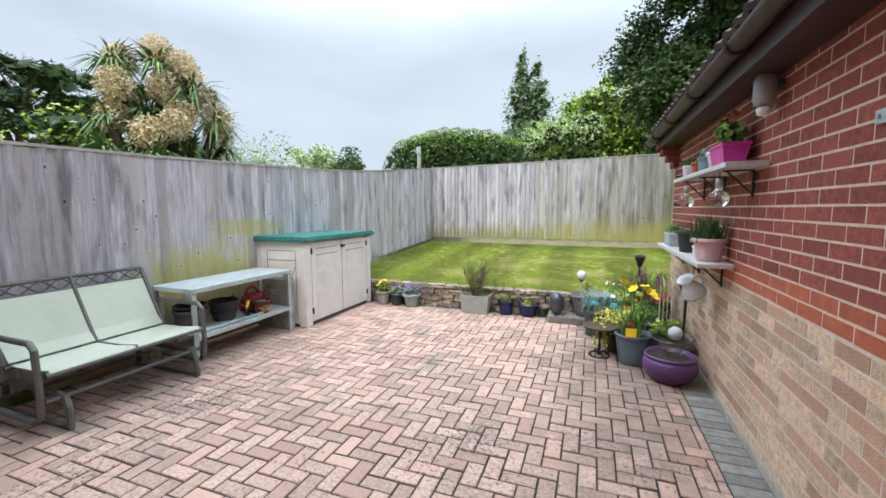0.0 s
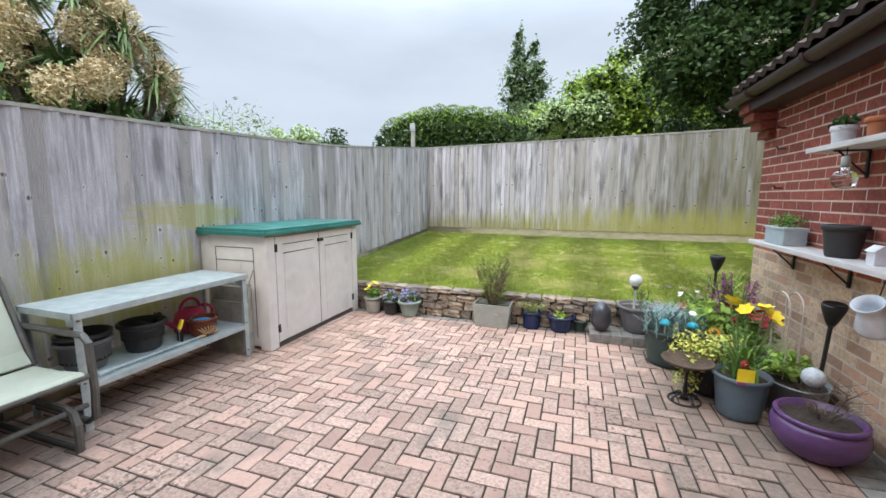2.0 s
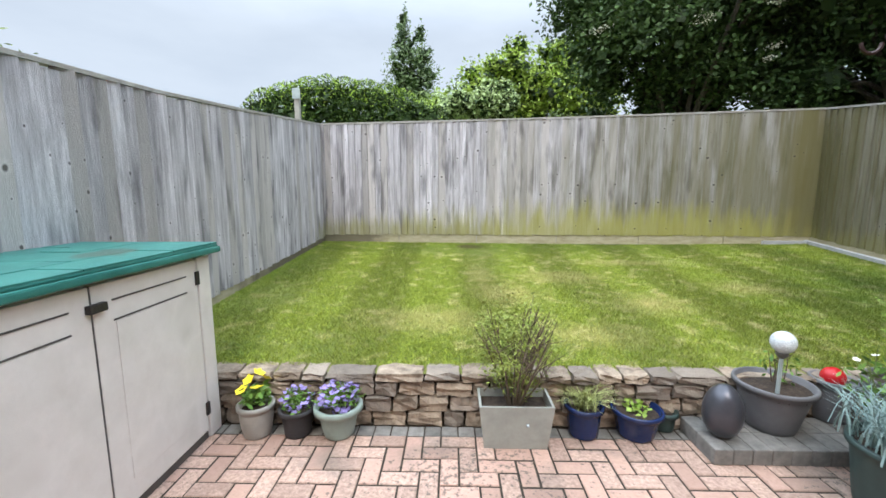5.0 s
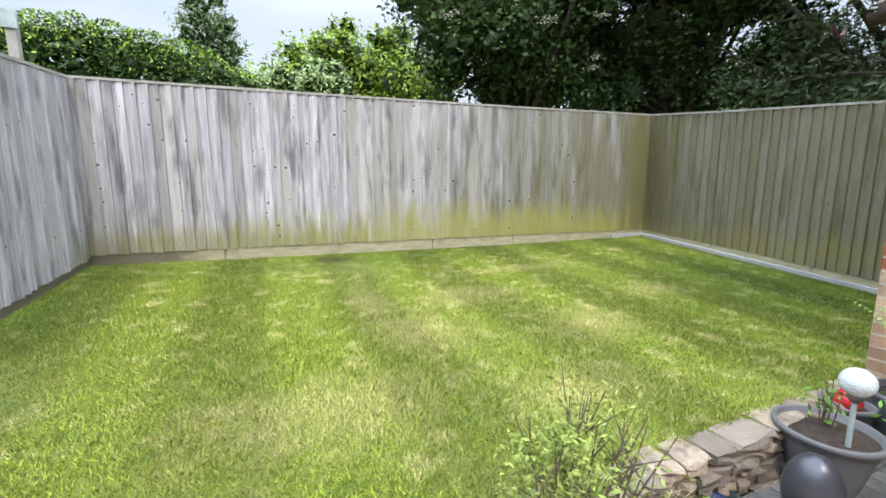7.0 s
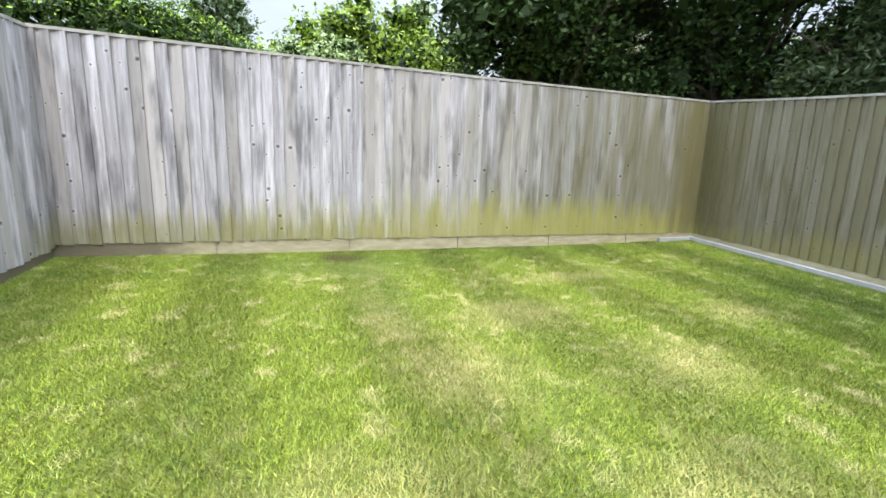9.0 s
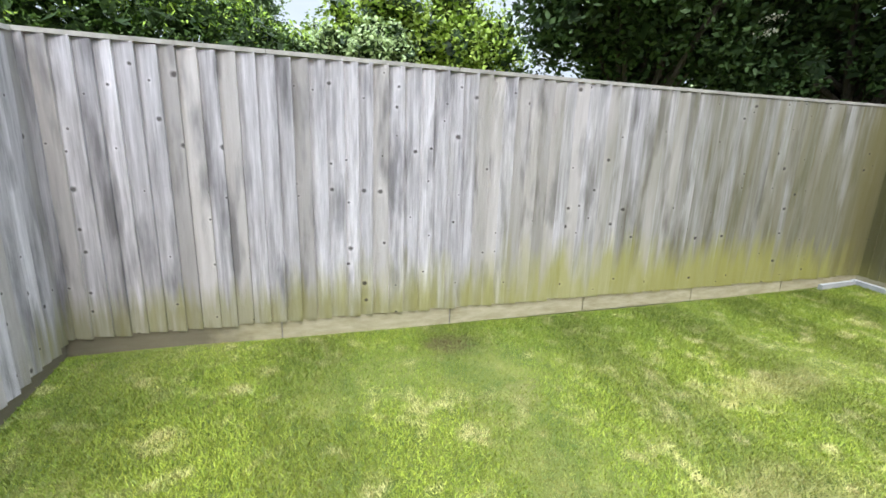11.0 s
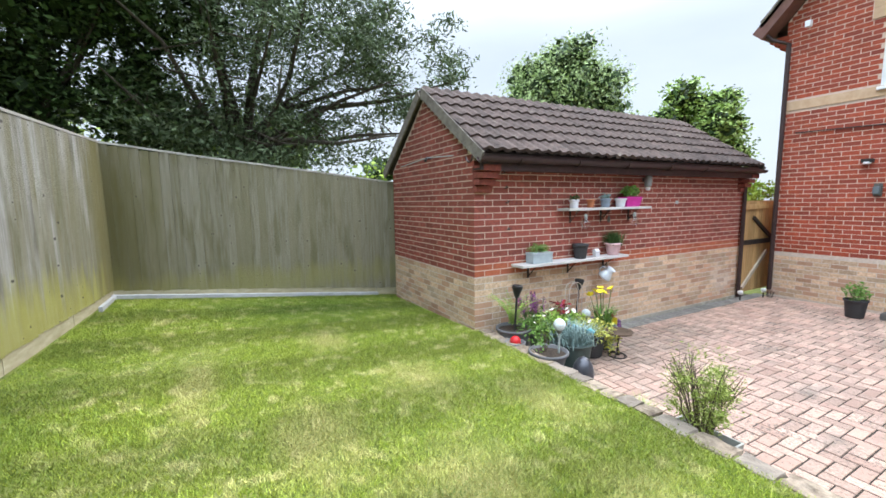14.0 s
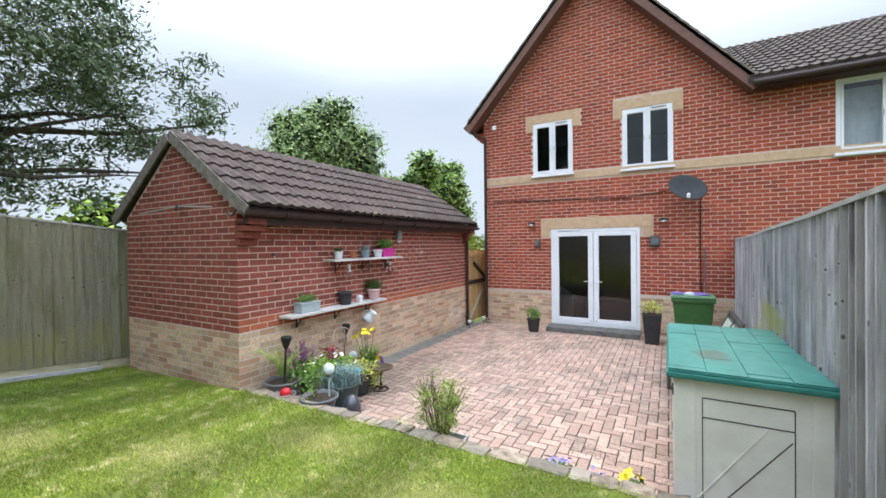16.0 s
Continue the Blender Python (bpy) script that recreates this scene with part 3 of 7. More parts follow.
th = RNG.uniform(0, 2 * np.pi, len(gx))
lean = RNG.normal(size=(len(gx), 2)) * 0.55
base = np.stack([gx, gy, gz], 1)
sd = np.stack([np.cos(th), np.sin(th), 0 * th], 1) * 0.0028
tip = base + np.stack([lean[:, 0] * ln, lean[:, 1] * ln, ln], 1)
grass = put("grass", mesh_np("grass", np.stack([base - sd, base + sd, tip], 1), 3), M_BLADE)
tagged(grass, "short mown green grass with straw-yellow blades", "grass", kind="stuff")


# ---- fences ----
def board_mesh(h, w=0.15):
    """A feather-edged board, thick at one side, with a slightly split top."""
    bm = bmesh.new()
    w0, t0, t1 = w / 2, 0.034, 0.004
    pts = [(-w0, 0), (w0, 0), (w0, t1), (-w0, t0)]
    rings = []
    for z in (0.0, h * 0.5, h):
        rings.append([bm.verts.new((x, y, z)) for x, y in pts])
    for p, q in zip(rings, rings[1:]):
        for i in range(4):
            bm.faces.new((p[i], p[(i + 1) % 4], q[(i + 1) % 4], q[i]))
    bm.faces.new(list(reversed(rings[0])))
    bm.faces.new(rings[-1])
    bm.normal_update()
    me = bpy.data.meshes.new("board")
    bm.to_mesh(me)
    bm.free()
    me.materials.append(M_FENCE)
    return me


def fence(name, p, q, foot, top, label, gravel=0.15, cap=True):
    """Boards from p to q; foot(s) and top(s) are heights along the run; boards face the garden."""
    p, q = Vector(p), Vector(q)
    run = q - p
    length = run.length
    d = run.normalized()
    yaw = math.degrees(math.atan2(d.y, d.x))
    ob = setting(thing(name, (p.x, p.y, 0), label, "fence", rz=yaw), label, "fence")
    rnd = random.Random(name)
    meshes = {}
    s = 0.0
    while s < length - 0.03:
        w = rnd.choice((0.115, 0.122, 0.126, 0.132))
        mid = min(s + w / 2, length)
        h = round(top(mid) - foot(mid) - gravel, 2)
        key = (h, w)
        if key not in meshes:
            meshes[key] = board_mesh(h, w)
        b = put("board", meshes[key], None, ob)
        b.location = (mid, rnd.uniform(-0.003, 0.003), foot(mid) + gravel + rnd.uniform(-0.012, 0.006))
        b.rotation_euler = (0, rnd.uniform(-0.004, 0.004), rnd.uniform(-0.02, 0.02))
        s += w - 0.018
    k = max(1, round(length / 1.2))
    for i in range(k):
        s0, s1 = length * i / k, length * (i + 1) / k
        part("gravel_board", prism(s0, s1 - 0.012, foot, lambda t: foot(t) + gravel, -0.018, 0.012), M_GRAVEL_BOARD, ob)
        if cap:
            part("capping", prism(s0, s1 - 0.003, lambda t: top(t) - 0.004, lambda t: top(t) + 0.022, -0.035, 0.032), M_CAP, ob)
        part("arris_rail", prism(s0, s1, lambda t: top(t) - 0.35, lambda t: top(t) - 0.28, -0.07, -0.012), M_CAP, ob)
    n = math.ceil(length / 0.6)
    for i in range(n):
        s0, s1 = length * i / n, length * (i + 1) / n
        if abs(foot(s1) - foot(s0)) < 0.2:
            part("backing", prism(s0, s1, lambda t: foot(t) - 0.05, lambda t: top(t) - 0.06, -0.011, -0.004), M_CAP, ob)
    return ob


def prism(s0, s1, lo, hi, y0, y1):
    bm = bmesh.new()
    c = [bm.verts.new((s, y, z)) for s in (s0, s1) for y in (y0, y1) for z in (lo(s), hi(s))]
    for f in ((0, 1, 3, 2), (4, 6, 7, 5), (0, 4, 5, 1), (2, 3, 7, 6), (1, 5, 7, 3), (0, 2, 6, 4)):
        bm.faces.new([c[i] for i in f])
    bmesh.ops.recalc_face_normals(bm, faces=bm.faces)
    return bm


def ramp(points):
    def f(s):
        for (a0, b0), (a1, b1) in zip(points, points[1:]):
            if s <= a1:
                return b0 + (b1 - b0) * (s - a0) / (a1 - a0)
        return points[-1][1]
    return f


# west: runs north to south so that its boards face east, into the garden
west_foot = ramp([(0, 0.60), (4.30, 0.33), (4.35, -0.03), (12, -0.03)])
west_top = ramp([(0, 2.52), (3.28, 2.17), (4.21, 2.10), (5.95, 2.02), (8.05, 1.965), (12, 1.955)])
BENDY = 4.2                            # from here to the house the west fence leans outwards
fence("fence_west", (WX, NY), (WX, BENDY), west_foot, west_top, "tall weathered grey feather-edge board fence", gravel=0.09)
fence("fence_west", (WX, BENDY), (WX - 0.30, HY + 0.02), lambda t: -0.03, lambda t: west_top(t + NY - BENDY), "tall weathered grey feather-edge board fence", gravel=0.09)
north_len = math.hypot(EX - WX, NY - NEY)
north_foot = ramp([(0, 0.60), (3.0, 0.60), (north_len, 0.58)])
north_top = ramp([(0, 2.645), (3.0, 2.58), (5.0, 2.55), (north_len, 2.52)])
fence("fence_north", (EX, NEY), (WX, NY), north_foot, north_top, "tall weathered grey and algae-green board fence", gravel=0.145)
east_foot = ramp([(0, 0.0), (2.0, 0.19), (3.4, 0.34), (NEY - 4.0, 0.60)])
east_top = ramp([(0, 1.93), (2.0, 2.17), (3.45, 2.345), (4.0, 2.40), (5.84, 2.61), (NEY - 4.0, 2.645)])
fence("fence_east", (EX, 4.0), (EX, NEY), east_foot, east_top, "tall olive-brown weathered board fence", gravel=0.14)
setting(part("trim", prism(0, NEY - 6.4, lambda t: lawn_z(EX, 6.4 + t) - 0.1, lambda t: lawn_z(EX, 6.4 + t) + 0.045, 0, 0.07), M_STRIP, None), "pale concrete edging strip at the foot of the fence", "edging")
bpy.data.objects["trim"].matrix_world = pose(EX - 0.03, 6.4, 0, 0, 0, 90)
setting(part("trim", boxes((EX - 0.75, EX - 0.03, NEY - 0.06, NEY - 0.02, 0.45, 0.68)), M_STRIP, None), "pale concrete edging strip in the corner", "edging")

# ---- retaining wall of rough stones along the patio ----
wall = setting(thing("wall_retaining", (0, 0, 0), "low retaining wall of rough brown stones", "wall"), "low retaining wall of rough brown stones", "wall")
part("core", boxes((WX, GX, LY - 0.09, LY - 0.02, -0.02, 0.28)), M_BED, wall)


def stone_mesh(w, d, h, seed):
    rnd = random.Random(seed)
    bm = boxes((0, w, 0, d, 0, h))
    bmesh.ops.subdivide_edges(bm, edges=bm.edges[:], cuts=2, use_grid_fill=True)
    for v in bm.verts:
        v.co += Vector((rnd.uniform(-1, 1) * 0.008, rnd.uniform(-1, 1) * 0.016, rnd.uniform(-1, 1) * 0.007))
    c = Vector((w / 2, d / 2, h / 2))
    for v in bm.verts:
        f = ((v.co - c).x / (w / 2)) ** 6 + ((v.co - c).z / (h / 2)) ** 6
        if f > 1.2:
            v.co = c + (v.co - c) * 0.94
    return bm


rnd = random.Random(3)
for row, (z, h) in enumerate(((0.0, 0.10), (0.10, 0.095), (0.195, 0.085))):
    x = WX + 0.02 + 0.1 * row
    while x < GX - 0.1:
        w = rnd.uniform(0.10, 0.24)
        w = min(w, GX - 0.02 - x)
        hh = h
        part("stone", stone_mesh(w - 0.012, 0.09, hh - 0.008, rnd.random()), M_STONE, wall, loc=(x, LY - 0.135 + rnd.uniform(-0.012, 0.012), z))
        x += w
x = WX + 0.02
while x < GX - 0.05:
    w = min(rnd.uniform(0.13, 0.32), GX - 0.02 - x)
    part("coping_stone", stone_mesh(w - 0.01, 0.155, 0.05, rnd.random()), M_STONE, wall, loc=(x, LY - 0.145 + rnd.uniform(-0.012, 0.012), 0.285))
    x += w

# raised paved step for pots, of grey blocks
step = thing("paved_step", (-1.06, 5.66, 0), "low step of grey paving blocks against the stone wall", "step")
for i in range(14):
    for j in range(2):
        w = boxes((0, 0.098, 0, 0.158, 0, 0.09), bevel=0.008)
        part("block", w, M_PAVER_GREY, step, loc=(i * 0.10, j * 0.16, 0.0))

# ---- garage ----
garage = setting(thing("wall_garage", (0, 0, 0), "red brick garage on a buff brick plinth", "garage"), "red brick garage on a buff brick plinth with a tiled roof", "garage")
RIDGE_X, RIDGE_Z, EAVE_Z = 1.635, 3.31, 2.345
PLINTH = 0.95
t = 0.1
part("wall", boxes((GX, GX + t, GY0, GY1, PLINTH, EAVE_Z), (GXE - t, GXE, GY0, GY1, 0, EAVE_Z), (GX + t, GXE - t, GY0, GY0 + t, 0, EAVE_Z), (GX + t, GXE - t, GY1 - t, GY1, PLINTH, EAVE_Z)), M_MORTAR, garage)
part("plinth", boxes((GX, GX + t, GY0, GY1, 0, PLINTH), (GX + t, GXE - t, GY1 - t, GY1, 0, PLINTH)), M_BUFF_MORTAR, garage)


def tri_prism(x0, x1, xm, z0, z1, y0, y1):
    bm = bmesh.new()
    c = [bm.verts.new((x, y, z)) for y in (y0, y1) for x, z in ((x0, z0), (x1, z0), (xm, z1))]
    for f in ((0, 1, 2), (5, 4, 3), (0, 3, 4, 1), (1, 4, 5, 2), (2, 5, 3, 0)):
        bm.faces.new([c[i] for i in f])
    bmesh.ops.recalc_face_normals(bm, faces=bm.faces)
    return bm


part("gable", tri_prism(GX, GXE, RIDGE_X, EAVE_Z, RIDGE_Z - 0.04, GY1 - t, GY1), M_MORTAR, garage)
part("gable", tri_prism(GX, GXE, RIDGE_X, EAVE_Z, RIDGE_Z - 0.04, GY0, GY0 + t), M_MORTAR, garage)
PITCH = math.atan2(RIDGE_Z - EAVE_Z, RIDGE_X - GX)


def slab(p, q, y0, y1, thick):
    """A sloping roof board between two (x, z) points."""
    bm = bmesh.new()
    d = Vector((q[0] - p[0], 0, q[1] - p[1])).normalized()
    nrm = Vector((-d.z, 0, d.x)) * thick
    if nrm.z < 0:
        nrm = -nrm
    c = []
    for y in (y0, y1):
        for pt in (p, q):
            v = Vector((pt[0], y, pt[1]))
            c += [bm.verts.new(v), bm.verts.new(v + nrm)]
    for f in ((0, 2, 3, 1), (4, 5, 7, 6), (0, 1, 5, 4), (2, 6, 7, 3), (1, 3, 7, 5), (0, 4, 6, 2)):
        bm.faces.new([c[i] for i in f])
    bmesh.ops.recalc_face_normals(bm, faces=bm.faces)
    return bm


EVX = GX - 0.22                      # overhang of the eaves
EVZ = EAVE_Z - 0.035
PITCH = math.atan2(RIDGE_Z - EVZ, RIDGE_X - EVX)
part("roof", slab((EVX + 0.04, EVZ + 0.06), (RIDGE_X, RIDGE_Z + 0.015), GY0 - 0.06, GY1 + 0.05, 0.02), M_TILE_J, garage)
part("roof", slab((2 * RIDGE_X - EVX, EVZ), (RIDGE_X, RIDGE_Z), GY0 - 0.06, GY1 + 0.05, 0.06), M_TILE_J, garage)
for y0, y1 in ((GY1 + 0.05, GY1 + 0.075), (GY0 - 0.085, GY0 - 0.06)):
    part("verge", slab((EVX, EVZ - 0.06), (RIDGE_X, RIDGE_Z - 0.05), y0, y1, 0.13), M_VERGE, garage)
    part("verge", slab((2 * RIDGE_X - EVX, EVZ - 0.06), (RIDGE_X, RIDGE_Z - 0.05), y0, y1, 0.13), M_VERGE, garage)
part("soffit", boxes((EVX + 0.03, GX, GY0 - 0.05, GY1 + 0.02, EAVE_Z - 0.16, EAVE_Z - 0.14)), M_BROWN, garage)
part("fascia", boxes((EVX + 0.01, EVX + 0.03, GY0 - 0.05, GY1 + 0.05, EAVE_Z - 0.17, EVZ + 0.05)), M_BROWN, garage)
gut = bmesh.new()
rows_g = []
for y in (GY0 - 0.1, GY1 + 0.1):
    rows_g.append([gut.verts.new((EVX - 0.045 + 0.055 * math.cos(k), y, EVZ - 0.0 + 0.055 * math.sin(k))) for k in [math.pi + math.pi * i / 10 for i in range(11)]] + [gut.verts.new((EVX - 0.045 + 0.05 * math.cos(k), y, EVZ + 0.05 * math.sin(k))) for k in [2 * math.pi - math.pi * i / 10 for i in range(11)]])
for i in range(22):
    gut.faces.new((rows_g[0][i], rows_g[0][(i + 1) % 22], rows_g[1][(i + 1) % 22], rows_g[1][i]))
for r in rows_g:
    gut.faces.new(r)
bmesh.ops.recalc_face_normals(gut, faces=gut.faces)
gutter = part("gutter", gut, M_BROWN, garage, "dark brown half-round gutter", smooth=False)
for y in (2.1, 3.0, 3.9, 4.8, 5.7, 6.35):
    part("bracket", tube([(EVX - 0.045 + 0.062 * math.cos(k), y, EVZ + 0.062 * math.sin(k)) for k in [math.pi + math.pi * i / 8 for i in range(9)]], 0.012, 6), M_BROWN, gutter)
part("downpipe", tube([(GX - 0.06, GY0 + 0.06, EAVE_Z - 0.2), (GX - 0.06, GY0 + 0.06, 0.03)], 0.034, 10), M_BROWN, garage)
for i in range(12):
    y0 = GY0 - 0.05 + i * (GY1 - GY0 + 0.1) / 12
    bm = tube([(RIDGE_X, y0, RIDGE_Z + 0.0), (RIDGE_X, y0 + (GY1 - GY0 + 0.1) / 12 - 0.012, RIDGE_Z + 0.0)], 0.085, 12)
    part("ridge_tile", bm, M_VERGE, garage)

# stepped brick corbel under the verge
for i, (w, z) in enumerate(((0.06, EAVE_Z - 0.40), (0.12, EAVE_Z - 0.325), (0.18, EAVE_Z - 0.25), (0.22, EAVE_Z - 0.175))):
    part("corbel_brick", boxes((GX - w, GX + 0.02, GY1 - 0.215, GY1 + 0.012, z, z + 0.066), bevel=0.004), M_BRICK_J, garage)
    part("corbel_brick", boxes((GX - w, GX + 0.02, GY0 - 0.0, GY0 + 0.2, z, z + 0.066), bevel=0.004), M_BRICK_J, garage)

# tiles of the west slope: rolled profile, laid in courses
def tile_mesh(w, h):
    nseg = 12
    bm = bmesh.new()
    rows_t = []
    for s, lift in ((0.0, 0.026), (0.0, 0.046), (h, 0.016)):
        r = []
        for i in range(nseg + 1):
            u = i / nseg
            roll = 0.026 * (0.5 - 0.5 * math.cos(2 * math.pi * min(1.0, u * 1.0) * 1.0)) if u < 1 else 0
            r.append(bm.verts.new((u * w, s, (lift if s or lift > 0.03 else lift - 0.02) + roll)))
        rows_t.append(r)
    for p, q in zip(rows_t, rows_t[1:]):
        for i in range(nseg):
            bm.faces.new((p[i], p[i + 1], q[i + 1], q[i]))
    bm.normal_update()
    me = bpy.data.meshes.new("tile")
    bm.to_mesh(me)
    bm.free()
    return me


slope_len = math.hypot(RIDGE_X - EVX, RIDGE_Z - EVZ)
n_rows, n_cols = 6, 36
tw, tl = (GY1 - GY0 + 0.12) / n_cols, slope_len / n_rows
tm = tile_mesh(tw, tl * 1.12)
tm.materials.append(M_TILE)
for r in range(n_rows):
    for c in range(n_cols):
        ob = put("roof_tile", tm, None, garage)
        s = r * tl - 0.03
        cosp, sinp = math.cos(PITCH), math.sin(PITCH)
        off = Vector((EVX + s * cosp - 0.02 * sinp, GY1 + 0.06 - c * tw, EVZ + 0.07 + s * sinp + 0.0))
        ex, ey = Vector((0, -1, 0)), Vector((cosp, 0, sinp))
        ez = ex.cross(ey)
        m = Matrix((ex, ey, ez)).transposed().to_4x4()
        m.translation = off
        ob.matrix_local = m

# hooks, bracket remains and wall lamp on the garage
lamp = thing("wall_lamp", (GX - 0.085, 3.17, 2.10), "grey bulkhead wall lamp on the brick wall", "lamp")
part("body", lathe([(0.01, -0.085), (0.045, -0.08), (0.052, -0.05), (0.052, 0.05), (0.04, 0.075), (0.01, 0.083)], 20), paint("lamp_grey", (0.28, 0.29, 0.28)), lamp, smooth=True)
part("arm", tube([(0.06, 0, 0.02), (0.10, 0, 0.02)], 0.03, 10), M_GREYMETAL, lamp)
part("sensor", lathe([(0.005, -0.14), (0.03, -0.13), (0.035, -0.10), (0.02, -0.09)], 14), M_UPVC, lamp, smooth=True)
clip = thing("cable_clip", (GX - 0.006, 2.33, 1.78), "small galvanised metal bracket screwed to brick", "bracket")
part("plate", boxes((-0.008, 0.006, -0.03, 0.03, -0.025, 0.025), bevel=0.003), M_STEEL, clip)
part("screw", lathe([(0.006, 0), (0.006, 0.012), (0.003, 0.016)], 8), M_STEEL, clip, loc=(-0.012, 0, -0.008))
for y, z in ((5.74, 2.16), (5.70, 1.99), (5.68, 1.82), (5.66, 1.50)):
    hk = thing("wall_hook", (GX - 0.008, y, z), "small rusty metal hook in the brick wall", "hook", "hooks on the garage wall")
    part("hook_bar", tube([(0, 0, 0), (-0.05, 0, 0), (-0.06, 0, 0.015), (-0.06, 0.03, 0.02)], 0.007, 6), M_BLACKIRON, hk)
aer = thing("clothes_line_arm", (1.45, GY1 + 0.02, 2.38), "black metal bracket with two thin rods on the gable", "bracket")
part("bracket", tube([(0, -0.02, 0.05), (0, 0.05, 0.05), (-0.06, 0.10, 0.0)], 0.018, 8), M_BLACKIRON, aer)
part("rod", tube([(0, 0.05, 0.05), (0.85, 0.07, 0.0)], 0.008, 6), M_STEEL, aer)
part("rod", tube([(0, 0.05, 0.05), (-0.75, 0.07, 0.0)], 0.008, 6), M_STEEL, aer)

# ---- side gate between garage and house ----
gate = thing("wooden_gate", (GX + 0.02, -1.05, 0.0), "golden timber side gate with a black strap and pale braces, closed", "gate")
for i in range(11):
    part("board", boxes((0, 0.02, i * 0.122, i * 0.122 + 0.118, 0.06, 1.78), bevel=0.003), M_GATE, gate)
part("gate_post", boxes((-0.03, 0.06, 1.345, 1.40, 0, 1.86), bevel=0.004), M_GATE, gate)
part("ledge", boxes((-0.03, 0.0, 0.0, 1.34, 1.62, 1.71), bevel=0.004), M_GATE, gate)
part("ledge", boxes((-0.03, 0.0, 0.0, 1.34, 0.96, 1.05), bevel=0.004), M_BLACKIRON, gate, "black weathered middle ledge")
br = boxes((-0.032, -0.002, 0.0, 0.07, 0.0, 1.05))
ob = part("brace", br, M_BLACKIRON, gate, "black diagonal brace", loc=(0, 0.15, 1.04))
ob.rotation_euler = (-1.05, 0, 0)
ob.scale = (1, 1, 0.88)
ob = part("brace", boxes((-0.032, -0.002, 0.0, 0.07, 0.0, 1.05)), M_GATEPALE, gate, "pale diagonal brace", loc=(0, 1.2, 0.12))
ob.rotation_euler = (0.9, 0, 0)
part("hinge", boxes((-0.045, -0.03, 0.0, 0.06, 0.93, 1.06)), M_BLACKIRON, gate)

# ---- house ----
house = setting(thing("wall_house", (0, 0, 0), "red brick house with buff bands and white windows", "house"), "two-storey red brick house with buff stone bands and white windows", "house")
DOOR = (-3.28, -1.455, 0.10, 2.235)
WIN1 = (-1.95, -1.055, 3.495, 4.685)
WIN2 = (-3.89, -2.96, 3.455, 4.69)
WIN3 = (-7.53, -6.28, 3.38, 4.64)
OPEN = [DOOR, WIN1, WIN2, WIN3]
HXW, HZ = -11.5, 4.90
us = [HXW, HX] + [v for o in OPEN for v in o[:2]]
zs = [-0.1, 0.84, HZ] + [v for o in OPEN for v in o[2:]]
bm = bmesh.new()
bm2 = bmesh.new()
for u0, u1, z0, z1 in box_cells(us, zs, OPEN):
    box(bm2 if z1 <= 0.841 else bm, u0, u1, HY - 0.28, HY, z0, z1)
part("wall", bm, M_MORTAR, house)
part("plinth", bm2, M_BUFF_MORTAR, house)
AX, AZ = -2.36, 7.93
GL, GR = 0.45, -5.12
part("gable", tri_prism(GR + 0.25, HX, AX, HZ, AZ - 0.15, HY - 0.28, HY), M_MORTAR, house)
part("side_wall", boxes((HX - 0.28, HX, -9, HY - 0.28, -0.1, HZ)), M_HBRICK, house)
part("side_wall", boxes((HXW, HXW + 0.28, -9, HY - 0.28, -0.1, HZ)), M_HBRICK, house)
part("back_wall", boxes((HXW, HX, -9.28, -9, -0.1, HZ)), M_HBRICK, house)
# gable roof, barge boards, soffit box
for p, q in (((GL, 4.84), (AX, AZ)), ((GR, 4.80), (AX, AZ))):
    part("roof", slab(p, q, -9.3, HY + 0.32, 0.07), M_TILE_J, house)
    part("barge_board", slab((p[0], p[1] - 0.2), (q[0], q[1] - 0.22), HY + 0.28, HY + 0.32, 0.2), M_HVERGE, house)
    part("soffit", slab((p[0], p[1] - 0.2), (q[0], q[1] - 0.22), HY, HY + 0.28, 0.012), M_HVERGE, house)
    d = Vector((q[0] - p[0], 0, q[1] - p[1]))
    n_t = int(d.length / 0.24)
    for i in range(n_t):
        a0, a1 = Vector((p[0], 0, p[1])) + d * (i / n_t), Vector((p[0], 0, p[1])) + d * ((i + 1.06) / n_t)
        part("verge_tile", slab((a0.x, a0.z + 0.075), (a1.x, a1.z + 0.06), HY + 0.24, HY + 0.36, 0.03), M_VERGE, house)
part("gutter", tube([(GL - 0.02, HY + 0.3, 4.78), (GL - 0.02, -9, 4.78)], 0.055, 10), M_BROWN, house)
part("downpipe", tube([(GL - 0.02, HY + 0.25, 4.74), (GL - 0.1, HY + 0.18, 4.62), (HX - 0.06, HY + 0.07, 4.5), (HX - 0.06, HY + 0.07, 0.12)], 0.036, 10), M_BROWN, house, "brown plastic downpipe")
for i, w in enumerate((0.1, 0.18, 0.26)):
    part("corbel_brick", boxes((HX - 0.02, HX + w, HY - 0.25, HY + 0.012, 4.46 + i * 0.075, 4.46 + i * 0.075 + 0.066), bevel=0.004), M_HBRICK, house)
# lower wing roof, rising away from the garden
RY, RZ = -3.9, 6.95
wing = bmesh.new()
c = [wing.verts.new(p) for p in ((GR + 0.06, HY + 0.35, 4.80), (HXW, HY + 0.35, 4.80), (HXW, RY, RZ), (AX - 0.4, RY, RZ))]
wing.faces.new(c)
r = bmesh.ops.extrude_face_region(wing, geom=wing.faces[:])
for v in [g for g in r["geom"] if isinstance(g, bmesh.types.BMVert)]:
    v.co.z -= 0.08
bmesh.ops.recalc_face_normals(wing, faces=wing.faces)
part("roof", wing, M_TILE_J, house)
